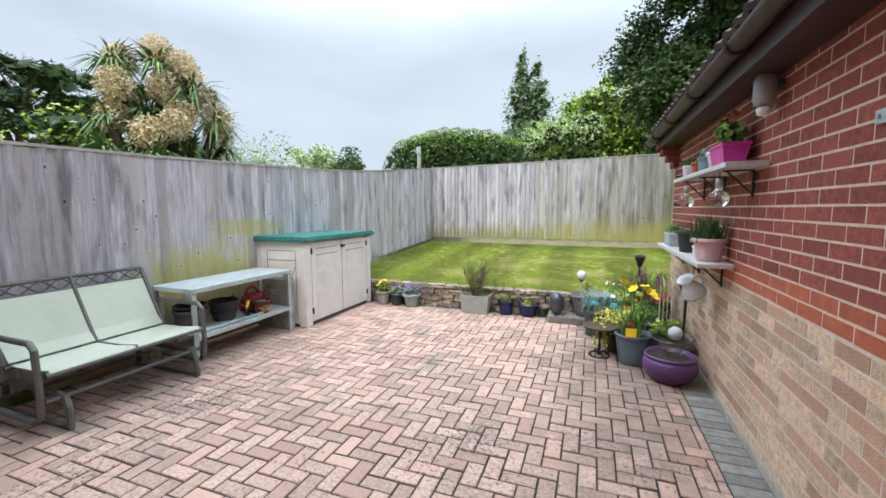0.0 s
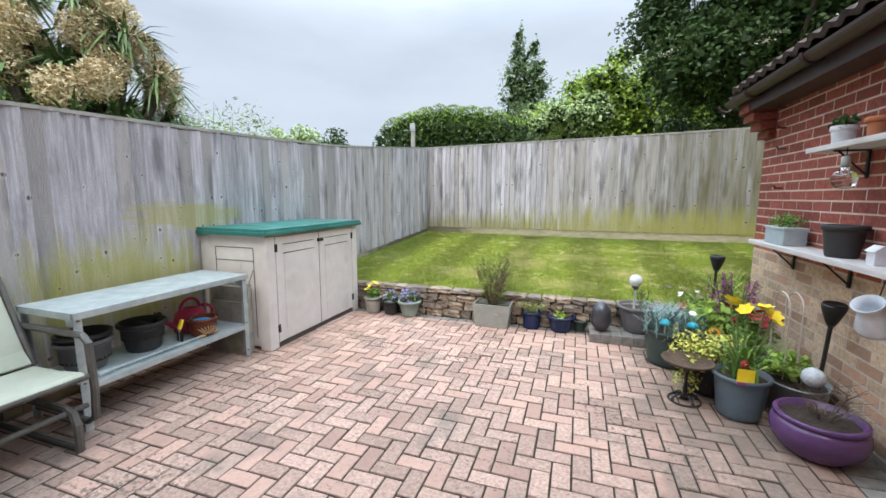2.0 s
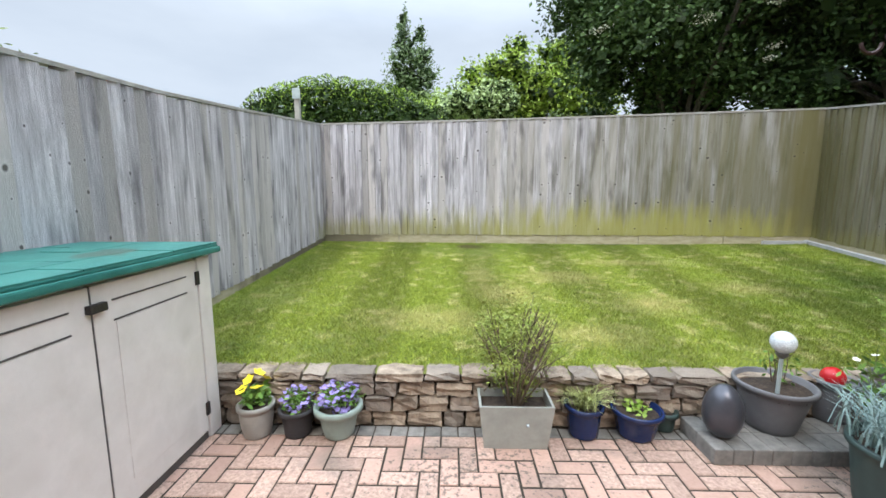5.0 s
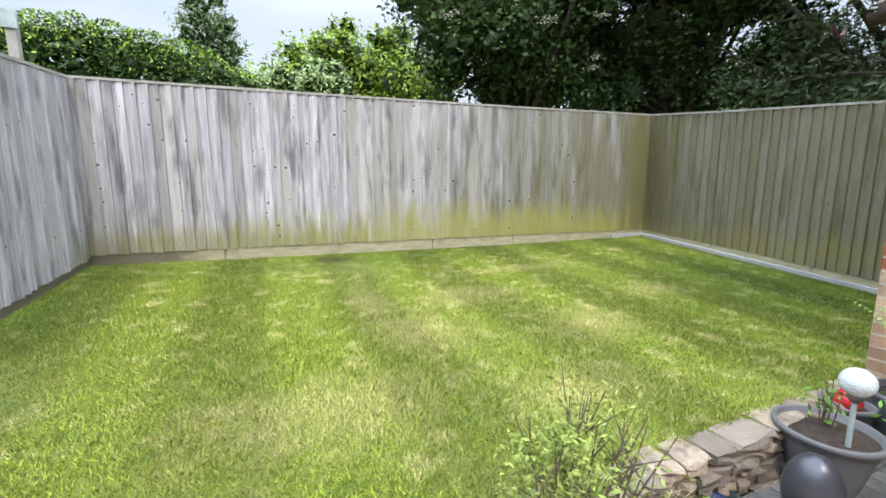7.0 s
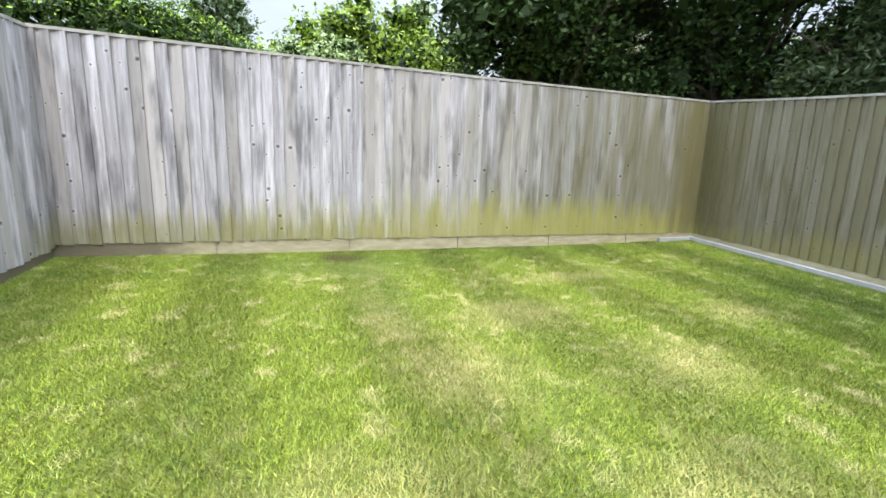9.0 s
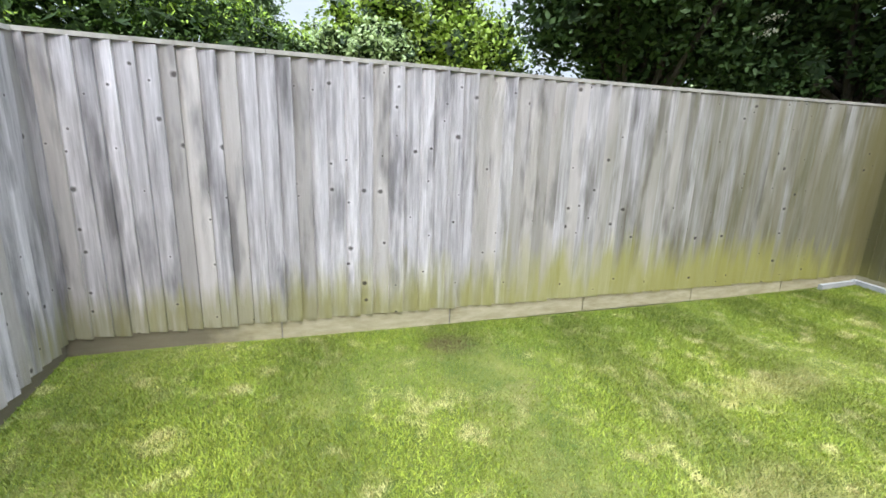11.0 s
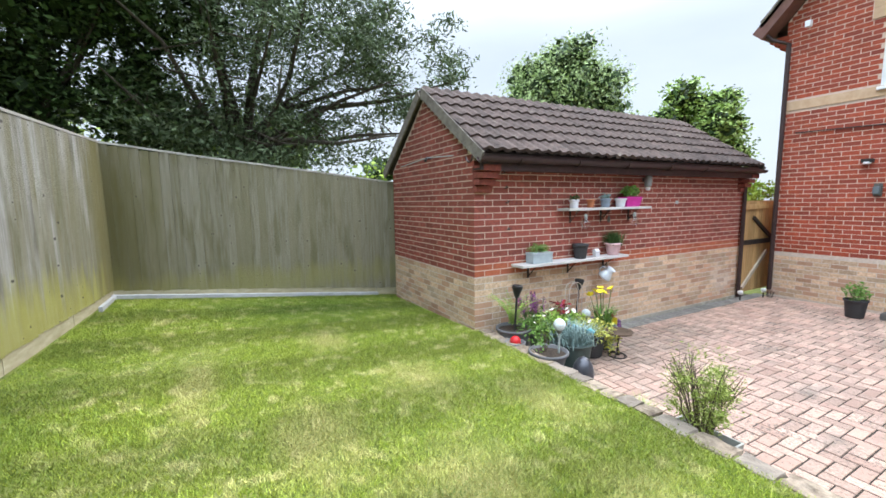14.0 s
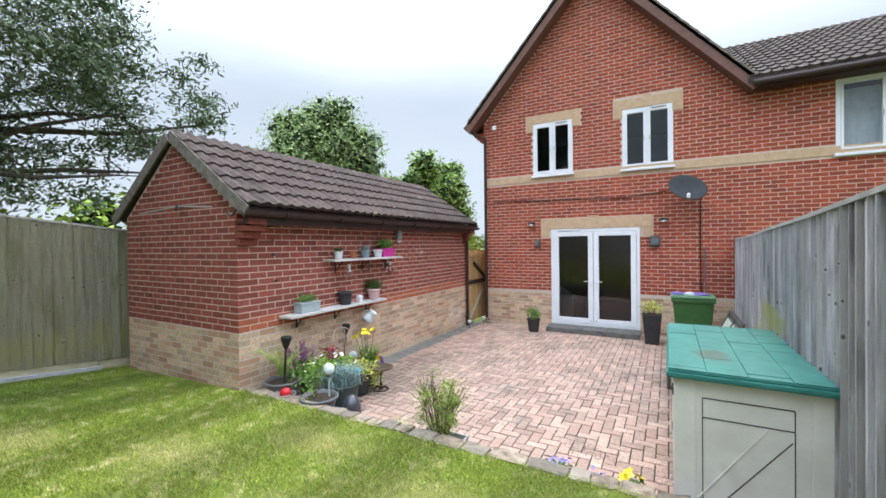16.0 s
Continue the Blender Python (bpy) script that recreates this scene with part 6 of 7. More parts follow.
def bulb(y):
    b = thing("hanging_bulb", (GX - 0.17, y, UP_Z - 0.03), "clear glass bulb ornament hanging under the shelf", "bulb light", "bulb lights under the shelf")
    part("cord", tube([(0, 0, 0), (0, 0, -0.05)], 0.003, 5), M_BLACKIRON, b)
    part("cap", lathe([(0.02, -0.11), (0.022, -0.06), (0.016, -0.05), (0.004, -0.047)], 16), M_STEEL, b, smooth=True)
    part("globe", lathe([(0.002, -0.235), (0.03, -0.23), (0.055, -0.205), (0.062, -0.175), (0.05, -0.145), (0.028, -0.125), (0.02, -0.105)], 24), M_BULB, b, smooth=True)
    part("filament", tube([(-0.01, 0, -0.12), (-0.012, 0, -0.17), (0, 0, -0.15), (0.012, 0, -0.17), (0.01, 0, -0.12)], 0.002, 4), M_STEEL, b)


bulb(3.56)
bulb(4.52)
orn = thing("bird_ornament", (GX - 0.10, 4.0, UP_Z - 0.16), "small dark metal ornament hanging under the shelf", "ornament")
part("body", lathe([(0.003, -0.05), (0.02, -0.03), (0.022, 0.0), (0.012, 0.03), (0.003, 0.05)], 14), M_GREYMETAL, orn, smooth=True)
part("cord", tube([(0, 0, 0.05), (0, 0, 0.13)], 0.002, 4), M_BLACKIRON, orn)

# ---- garden storage box ----
shed = thing("storage_shed", (-4.215, 5.19, 0), "cream plastic double-door storage shed with a green lid", "storage shed")
SW, SL, SH = 0.37, 0.76, 1.07        # half depth, half length, height
part("body", boxes((-SW, SW, -SL, SL, 0.03, SH), bevel=0.012), M_SHED, shed)
part("plinth", boxes((-SW + 0.01, SW + 0.004, -SL + 0.09, SL - 0.01, 0.0, 0.045)), M_SHED_LINE, shed)
for sy in (-1, 1):
    y0 = sy * (SL - 0.049)
    part("corner_post", boxes((SW - 0.10, SW + 0.022, y0 - 0.055, y0 + 0.055, 0.0, SH - 0.01), bevel=0.012), M_SHED, shed)
    part("corner_post", boxes((-SW - 0.01, -SW + 0.10, y0 - 0.055, y0 + 0.055, 0.0, SH - 0.01), bevel=0.012), M_SHED, shed)
for i, (a0, a1) in enumerate(((-SL + 0.115, -0.004), (0.004, SL - 0.115))):
    dr = part("door", boxes((SW + 0.002, SW + 0.02, a0, a1, 0.055, SH - 0.02), bevel=0.006), M_SHED, shed)
    part("panel", boxes((SW + 0.02, SW + 0.024, a0 + 0.10, a1 - 0.10, 0.16, SH - 0.19), bevel=0.002), M_SHED, dr)
    # moulded grooves drawn as dark surface strips, their shade as colour
    for z in (SH - 0.10, SH - 0.185):
        part("groove_shade", boxes((SW + 0.0205, SW + 0.0235, a0 + 0.09, a1 - 0.09, z, z + 0.007)), M_SHED_LINE, dr)
    yh = a0 if i == 0 else a1
    for z in (0.15, SH - 0.16):
        part("hinge", boxes((SW + 0.018, SW + 0.03, yh - 0.018, yh + 0.012, z, z + 0.075), bevel=0.003), M_BLACKIRON, dr)
# dark strip for the shade between the two doors
part("gap_shade", boxes((SW + 0.0015, SW + 0.0185, -0.004, 0.004, 0.055, SH - 0.02)), M_SHED_LINE, shed)
part("latch", boxes((SW + 0.02, SW + 0.045, -0.03, 0.05, SH - 0.125, SH - 0.09), bevel=0.004), M_BLACKIRON, shed, "black metal hasp")
for sy in (-1, 1):
    yf = sy * (SL + 0.0015)
    # end-panel grooves, again dark strips in place of recess shade
    for a0, a1, z in ((-0.20, 0.24, SH - 0.12), (-0.20, 0.24, SH - 0.24)):
        part("groove_shade", boxes((a0, a1, yf - 0.002, yf + 0.002, z, z + 0.007)), M_SHED_LINE, shed)
    for x in (-0.20, 0.24):
        part("groove_shade", boxes((x - 0.003, x + 0.003, yf - 0.0018, yf + 0.0018, 0.12, SH - 0.12)), M_SHED_LINE, shed)
    gr = part("groove_shade", boxes((-0.003, 0.003, -0.0016, 0.0016, 0, 0.60)), M_SHED_LINE, shed, loc=(-0.19, yf, SH - 0.30) if sy > 0 else (0.23, yf, SH - 0.32))
    gr.rotation_euler = (0, radians(143 if sy > 0 else 205), 0)
    gr2 = part("moulding", boxes((-0.004, 0.004, -0.002, 0.004, 0, 0.70)), M_SHED, shed, loc=(-0.08 if sy > 0 else 0.1, yf, SH - 0.25))
    gr2.rotation_euler = (0, radians(145 if sy > 0 else 200), 0)
lid = part("lid", boxes((-SW - 0.035, SW + 0.065, -SL - 0.06, SL + 0.06, SH, SH + 0.035), (-SW - 0.03, SW + 0.055, -SL - 0.05, SL + 0.05, SH + 0.033, SH + 0.05), bevel=0.01), M_LID, shed, "green plastic lid moulded like shingles")
rnd = random.Random(8)
for i in range(4):
    y = -SL - 0.045
    x0 = -SW - 0.025 + i * 0.205
    while y < SL + 0.04:
        ln2 = min(rnd.uniform(0.25, 0.5), SL + 0.048 - y)
        sh = part("shingle", boxes((x0, x0 + 0.202, y, y + ln2 - 0.003, 0, 0.007 + rnd.uniform(0, 0.004)), bevel=0.002), M_LID, lid, loc=(0, 0, SH + 0.049))
        y += ln2

# ---- galvanised potting bench ----
tab = thing("potting_bench", (-4.22, 3.68, 0), "galvanised steel two-tier potting bench", "bench")
TW, TL, TH = 0.25, 0.62, 0.735
for sx in (-1, 1):
    for sy in (-1, 1):
        lg = part("leg", boxes((sx * TW - 0.004, sx * TW + 0.004, sy * TL - 0.022, sy * TL + 0.022, 0, TH), (sx * (TW - 0.02) - 0.02, sx * (TW - 0.02) + 0.02, sy * TL - 0.003, sy * TL + 0.003, 0, TH)), M_STEEL, tab)
        for z in (0.05, 0.30, TH - 0.05):
            part("bolt", lathe([(0.008, 0), (0.008, 0.006), (0.003, 0.008)], 8), M_GREYMETAL, lg, loc=(sx * TW + 0.006, sy * TL, z))
part("top", boxes((-TW - 0.02, TW + 0.02, -TL - 0.03, TL + 0.03, TH, TH + 0.006), (-TW - 0.02, -TW - 0.014, -TL - 0.03, TL + 0.03, TH - 0.03, TH), (TW + 0.014, TW + 0.02, -TL - 0.03, TL + 0.03, TH - 0.035, TH), (-TW, TW, -TL - 0.03, -TL - 0.024, TH - 0.035, TH), (-TW, TW, TL + 0.024, TL + 0.03, TH - 0.035, TH)), M_STEEL, tab)
part("shelf", boxes((-TW, TW, -TL, TL, 0.285, 0.29), (TW - 0.004, TW + 0.006, -TL, TL, 0.25, 0.285), (-TW - 0.006, -TW + 0.004, -TL, TL, 0.25, 0.285)), M_STEEL, tab)
for sy in (-1, 1):
    part("gusset", boxes((TW - 0.1, TW, sy * TL - 0.004, sy * TL + 0.004, TH - 0.09, TH - 0.02)), M_STEEL, tab)
SHZ = 0.29
for i in range(2):
    pot("stacked_pot", -4.26, 3.24, SHZ + i * 0.045, 0.145 - i * 0.004, 0.105, 0.20, P_GREY if i == 0 else P_DARK, "grey plastic pot in a nested stack on the bench", rim=0.012, soil=0.12, group="pots stacked on the bench")
pot("stacked_pot", -4.24, 3.60, SHZ, 0.145, 0.105, 0.215, P_DARK, "large black plastic pot on the bench shelf", rim=0.012, soil=0.10, group="pots stacked on the bench")
gl = thing("garden_gloves", (-4.24, 3.60, SHZ + 0.13), "crumpled dark cloth in a black pot", "cloth")
bm = bmesh.new()
bmesh.ops.create_icosphere(bm, subdivisions=3, radius=0.1)
for v in bm.verts:
    v.co *= 0.8 + 0.35 * noise.noise(v.co * 14)
    v.co.z *= 0.9
part("cloth", bm, paint("dark_cloth", (0.03, 0.03, 0.03), 0.95), gl, smooth=True)
can = thing("watering_can", (-4.28, 4.02, SHZ), "magenta-red plastic watering can on the bench shelf", "watering can")
M_CAN = paint("raspberry_plastic", (0.42, 0.03, 0.085), 0.4)
part("body", lathe([(0.10, 0), (0.125, 0.01), (0.125, 0.10), (0.11, 0.16), (0.075, 0.19), (0.06, 0.195), (0.05, 0.185), (0.003, 0.17)], 28), M_CAN, can, smooth=True)
part("handle", tube([(0.0, 0.09 * math.cos(k), 0.18 + 0.095 * math.sin(k)) for k in [math.pi * i / 14 for i in range(15)]], 0.013, 8), M_CAN, can)
part("side_handle", tube([(0.0, 0.115 + 0.1 * math.sin(k), 0.115 + 0.075 * math.cos(k)) for k in [math.pi * i / 14 for i in range(15)]], 0.014, 8), M_CAN, can)
part("spout", tube([(0, -0.11, 0.05), (0, -0.2, 0.12), (0, -0.26, 0.17)], [0.025, 0.018, 0.014], 10), M_CAN, can)
part("rose", lathe([(0.014, 0.0), (0.045, 0.035), (0.048, 0.042), (0.003, 0.05)], 16), P_DARK, can, "black sprinkler rose", loc=(0, -0.25, 0.165), smooth=True).rotation_euler = (radians(55), 0, 0)
trowel = thing("hand_trowel", (-4.12, 3.79, SHZ), "small yellow-handled trowel standing on the shelf", "garden tool")
part("handle", tube([(0, 0, 0.10), (0.01, 0.02, 0.17)], 0.016, 8), F_YELLOW, trowel)
part("neck", tube([(0, 0, 0.0), (0, 0, 0.10)], 0.006, 6), M_STEEL, trowel)
part("blade", boxes((-0.03, 0.03, -0.004, 0.004, 0.0, 0.075), bevel=0.003), M_BLACKIRON, trowel)
gpot = pot("glazed_pot", -4.08, 3.96, SHZ, 0.10, 0.075, 0.155, paint("brown_glaze", (0.12, 0.03, 0.012), 0.22), "brown glazed pot with painted straw-coloured ears", rim=0.012, belly=0.012, soil=0.06)
for k in range(7):
    a2 = (k - 3) * 0.22 - 0.35
    part("painted_ear", tube([(0.086 * math.cos(a2 * 0.5), 0.086 * math.sin(a2 * 0.5), 0.03), (0.108 * math.cos(a2), 0.108 * math.sin(a2), 0.10 - 0.006 * abs(k - 3))], 0.004, 5), M_WOOD, gpot, "straw-coloured painted ear")
rag = thing("blue_cloth", (-4.08, 3.96, SHZ + 0.115), "bright blue plastic bag in the glazed pot", "bag")
bm = bmesh.new()
bmesh.ops.create_icosphere(bm, subdivisions=3, radius=0.075)
for v in bm.verts:
    v.co *= 0.85 + 0.3 * noise.noise(v.co * 22)
    v.co.z *= 0.45
part("film", bm, paint("cyan_plastic", (0.01, 0.25, 0.55), 0.4), rag, smooth=True)
tool = thing("dibber", (-4.02, 3.62, SHZ + 0.017), "long-handled metal dibber with a wooden grip", "garden tool")
part("shaft", tube([(0, -0.40, 0.0), (0, 0.25, 0.0)], 0.010, 8), M_STEEL, tool)
part("grip", tube([(0, 0.25, 0.0), (0, 0.42, 0.002)], 0.013, 8), M_WOOD, tool)
part("ferrule", tube([(0, -0.46, 0.0), (0, -0.38, 0.0)], 0.02, 10), M_STEEL, tool)
for k, (w, h, y) in enumerate(((0.50, 0.62, 4.41), (0.44, 0.60, 4.36), (0.40, 0.47, 4.315))):
    sl = thing("paving_slab", (-4.02 + 0.02 * k - w / 2, y, 0), "mossy concrete paving slab leaning on the shed", "slab", "slabs leaning on the shed")
    o = part("slab", boxes((-w / 2, w / 2, -0.02, 0.02, 0, h), bevel=0.005), M_SLAB, sl)
    o.rotation_euler = (radians(-3), 0, 0)

# ---- glider bench with a sling seat ----
gb = thing("glider_bench", (-4.19, 2.45, 0), "two-seat glider bench with sage mesh sling and grey frame", "garden bench")
GL2 = 0.55
for sy in (-1, 1):
    y = sy * (GL2 - 0.09)
    part("base_hoop", tube([(-0.38, y, 0.02), (-0.30, y, 0.015), (0.22, y, 0.015), (0.38, y, 0.02)], 0.018, 8), M_GREYMETAL, gb)
    part("front_leg", tube([(0.40, y, 0.0), (0.40, y, 0.16), (0.375, y, 0.215), (0.31, y, 0.235), (0.10, y, 0.235)], 0.022, 8), M_GREYMETAL, gb)
    part("rear_leg", tube([(-0.36, y, 0.0), (-0.36, y, 0.16), (-0.33, y, 0.22), (-0.25, y, 0.235), (0.10, y, 0.235)], 0.022, 8), M_GREYMETAL, gb)
    y = sy * GL2
    part("arm_frame", tube([(-0.28, y * 1.06, 0.62), (0.30, y * 1.06, 0.62), (0.345, y * 1.06, 0.58), (0.36, y * 1.06, 0.30), (0.34, y * 1.06, 0.13), (0.27, y * 1.06, 0.09), (-0.2, y * 1.06, 0.10)], 0.021, 8), M_GREYMETAL, gb)
    part("back_post", tube([(-0.12, y, 0.40), (-0.22, y, 0.60), (-0.36, y, 0.88), (-0.38, y, 0.92)], 0.018, 8), M_GREYMETAL, gb)
part("seat_rail", tube([(0.37, -GL2, 0.40), (0.37, GL2, 0.40)], 0.02, 8), M_GREYMETAL, gb)
part("seat_rail", tube([(-0.12, -GL2, 0.38), (-0.12, GL2, 0.38)], 0.018, 8), M_GREYMETAL, gb)
part("lower_rail", tube([(0.34, -GL2, 0.22), (0.34, GL2, 0.22)], 0.016, 8), M_GREYMETAL, gb)
part("lower_rail", tube([(-0.3, -GL2, 0.12), (-0.3, GL2, 0.12)], 0.016, 8), M_GREYMETAL, gb)
part("back_rail", tube([(-0.38, -GL2, 0.92), (-0.385, 0, 0.925), (-0.38, GL2, 0.92)], 0.016, 8), M_GREYMETAL, gb)
part("back_rail", tube([(-0.345, -GL2, 0.83), (-0.345, GL2, 0.83)], 0.010, 8), M_GREYMETAL, gb)
part("centre_post", tube([(0.37, 0, 0.405), (-0.11, 0, 0.40), (-0.22, 0, 0.60), (-0.38, 0, 0.92)], 0.014, 8), M_GREYMETAL, gb)


def sling(y0, y1, pts):
    bm = bmesh.new()
    rws = []
    for x, z in pts:
        rws.append([bm.verts.new((x, y, z)) for y in (y0, y1)])
    for p, q in zip(rws, rws[1:]):
        bm.faces.new((p[0], p[1], q[1], q[0]))
    r = bmesh.ops.extrude_face_region(bm, geom=bm.faces[:])
    for v in [g for g in r["geom"] if isinstance(g, bmesh.types.BMVert)]:
        v.co.z += 0.008
    bmesh.ops.recalc_face_normals(bm, faces=bm.faces)
    return bm


for y0, y1 in ((-GL2 + 0.02, -0.012), (0.012, GL2 - 0.02)):
    part("seat_sling", sling(y0, y1, [(0.385, 0.405), (0.36, 0.422), (0.15, 0.40), (-0.08, 0.395)]), M_SLING, gb)
    part("back_sling", sling(y0, y1, [(-0.10, 0.41), (-0.16, 0.48), (-0.235, 0.62), (-0.34, 0.825)]), M_SLING, gb)
    for k in range(4):
        ya, yb = y0 + (y1 - y0) * k / 4, y0 + (y1 - y0) * (k + 1) / 4
        for sg in (1, -1):
            part("scroll", tube([(-0.362, ya + (yb - ya) * u, 0.875 + sg * 0.038 * math.sin(math.pi * u)) for u in np.linspace(0, 1, 9)], 0.006, 5), M_GREYMETAL, gb)

# ---- wheelie bin, planters by the doors ----
wb = thing("wheelie_bin", (-4.14, 0.95, 0), "green wheelie bin, lid heaped with purple and white bags", "bin")
bm = bmesh.new()
lo = [bm.verts.new((sx * 0.22, sy * 0.22, 0.05)) for sx, sy in ((-1, -1), (1, -1), (1, 1), (-1, 1))]
hi = [bm.verts.new((sx * 0.29, sy * 0.30, 0.98)) for sx, sy in ((-1, -1), (1, -1), (1, 1), (-1, 1))]
bm.faces.new(list(reversed(lo)))
bm.faces.new(hi)
for i in range(4):
    bm.faces.new((lo[i], lo[(i + 1) % 4], hi[(i + 1) % 4], hi[i]))
bmesh.ops.bevel(bm, geom=bm.edges[:], offset=0.02, segments=2, affect="EDGES")
M_BIN = paint("bin_green", (0.045, 0.13, 0.035), 0.5)
part("body", bm, M_BIN, wb)
part("rim", boxes((-0.31, 0.31, -0.32, 0.32, 0.93, 0.985), bevel=0.01), M_BIN, wb)
part("lid", boxes((-0.315, 0.315, -0.33, 0.33, 0.99, 1.03), bevel=0.015), paint("bin_lid_green", (0.10, 0.22, 0.11), 0.5), wb)
for sy in (-1, 1):
    part("wheel", tube([(0.27 * sy, -0.24, 0.1), (0.32 * sy, -0.24, 0.1)], 0.10, 16), P_DARK, wb)
for k, (c, x) in enumerate((((0.16, 0.12, 0.34), -0.1), ((0.55, 0.56, 0.6), 0.05), ((0.14, 0.12, 0.32), 0.18))):
    bg = thing("folded_bag", (-4.14 + x, 0.95, 1.03 + 0.0), "crumpled bag lying on the bin lid", "bag", "bags on the bin")
    bm = bmesh.new()
    bmesh.ops.create_icosphere(bm, subdivisions=3, radius=0.17)
    for v in bm.verts:
        v.co *= 0.85 + 0.3 * noise.noise(v.co * 9 + Vector((k, 0, 0)))
        v.co.z = max(0.0, v.co.z * 0.28)
    part("film", bm, paint("bag_%d" % k, c, 0.4), bg, smooth=True)
pot("plant_pot", -1.21, 0.28, 0, 0.135, 0.105, 0.28, P_DARK, "charcoal pot by the glass doors")
plant("shrub", -1.21, 0.28, 0.25, "small leafy green shrub by the doors", bush_leaves(0.16, 0.28, 360, 0.05, 1.9), L_GREEN, twigs(8, 0.1, 0.2, 0.005, 2), M_TWIG, cat="shrub")
tp = thing("tall_planter", (-3.52, 0.33, 0), "tall black square tapered planter by the doors", "planter")
bm = bmesh.new()
lo = [bm.verts.new((sx * 0.115, sy * 0.115, 0)) for sx, sy in ((-1, -1), (1, -1), (1, 1), (-1, 1))]
hi = [bm.verts.new((sx * 0.165, sy * 0.165, 0.56)) for sx, sy in ((-1, -1), (1, -1), (1, 1), (-1, 1))]
bm.faces.new(list(reversed(lo)))
bm.faces.new(hi)
for i in range(4):
    bm.faces.new((lo[i], lo[(i + 1) % 4], hi[(i + 1) % 4], hi[i]))
part("body", bm, P_DARK, tp)
plant("shrub", -3.52, 0.33, 0.56, "small golden-leaved variegated shrub", bush_leaves(0.2, 0.26, 320, 0.05, 2.0), L_VAR, twigs(8, 0.16, 0.2, 0.005, 5), M_TWIG, cat="shrub")
for x, y in ((0.22, 0.55), (0.10, 0.0)):
    sl = thing("spot_light", (x, y, 0), "small white garden spotlight on a black spike", "garden light", "spotlights by the gate")
    part("stand", tube([(0, 0, 0), (0, 0, 0.12)], 0.012, 8), M_BLACKIRON, sl)
    part("head", lathe([(0.015, 0), (0.04, 0.02), (0.045, 0.06), (0.03, 0.075)], 16), P_WHITE, sl, loc=(0, 0, 0.1), smooth=True)
for k, (x, c) in enumerate(((-4.42, (0.12, 0.12, 0.13)), (-4.46, (0.45, 0.05, 0.06)))):
    bp = thing("broom", (x, HY + 0.10, 0), "long-handled broom leaning on the house wall", "broom", "tools leaning on the house")
    part("handle", tube([(0, 0.15, 0.05), (0.02 + 0.06 * k, -0.06, 1.75 - 0.2 * k)], 0.012, 8), paint("handle_%d" % k, c, 0.5), bp)
    part("head", boxes((-0.12, 0.12, 0.11, 0.18, 0.0, 0.06), bevel=0.008), P_DARK, bp)


# ---- trees and hedges beyond the fences ----
def tree(name, x, y, base, trunk_h, trunk_r, blobs, n, leaf, lmat, label, limbs=10, aspect=2.0, bark=None, rng=None, droop=0.25, cat="tree", core=None):
    rng = rng or np.random.default_rng(abs(hash((round(x * 10), round(y * 10)))) % 10000)
    t = thing(name, (x, y, base), label, cat)
    rnd3 = random.Random(int(x * 31 + y * 17))
    bm = tube([(0, 0, -0.1), (0.04, 0.02, trunk_h * 0.5), (0.0, 0.08, trunk_h)], [trunk_r, trunk_r * 0.8, trunk_r * 0.6], 10)
    part("trunk", bm, bark or M_BARK, t)
    for i in range(limbs):
        b = blobs[rnd3.randrange(len(blobs))]
        c = Vector(b[0]) - Vector((x, y, base))
        s = Vector((0, 0, trunk_h * rnd3.uniform(0.55, 1.0)))
        mid = s.lerp(c, 0.5) + Vector((rnd3.uniform(-.2, .2), rnd3.uniform(-.2, .2), 0.15)) * (c - s).length * 0.4
        part("limb", tube([s, mid, c], [trunk_r * 0.34, trunk_r * 0.2, trunk_r * 0.07], 6), bark or M_BARK, t)
    off = np.array([x, y, base])
    p = blob_points(blobs, n, rng, 0.75, 0.22) - off
    put("crown", mesh_np("crown", leaf_cloud(p, leaf, aspect, droop, rng), 4), lmat, t)
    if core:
        # larger near-black leaves put the shade inside the crown into their colour
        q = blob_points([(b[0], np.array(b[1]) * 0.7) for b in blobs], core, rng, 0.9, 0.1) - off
        put("inner_crown", mesh_np("inner_crown", leaf_cloud(q, leaf * 2.6, 1.4, droop, rng), 4), L_INNER_SHADE, t)
    return t


M_BARK = mat("grey_brown_bark", (0.05, 0.04, 0.03), (0.13, 0.11, 0.09), 12, 0.95, 0.8, 40, stretch=(3, 3, 0.6))
# darkened leaf colour that stands in for shade deep in the foliage
L_INNER_SHADE = leafmat("inner_shade_leaf", (0.016, 0.032, 0.012), (0.036, 0.06, 0.02))
T_DARK = leafmat("elder_leaf", (0.021, 0.048, 0.014), (0.080, 0.125, 0.042), 0.45, 0.45)
T_GREY = leafmat("willow_leaf", (0.05, 0.08, 0.038), (0.125, 0.16, 0.085), 0.5, 0.45)
T_LIGHT = leafmat("bright_leaf", (0.16, 0.25, 0.035), (0.30, 0.38, 0.07), 0.5, 0.35)
T_MID = leafmat("mid_tree_leaf", (0.20, 0.28, 0.11), (0.38, 0.46, 0.22), 0.5, 0.35)
T_HEDGE = leafmat("hedge_leaf", (0.022, 0.05, 0.01), (0.065, 0.11, 0.02), 0.4, 0.4)
T_TIP = leafmat("hedge_new_growth", (0.18, 0.30, 0.03), (0.30, 0.42, 0.06), 0.5, 0.3)
T_CONIFER = leafmat("conifer_leaf", (0.09, 0.145, 0.065), (0.20, 0.26, 0.13), 0.6, 0.4)
T_PINE = leafmat("pine_leaf", (0.03, 0.055, 0.03), (0.075, 0.11, 0.06), 0.6, 0.35)
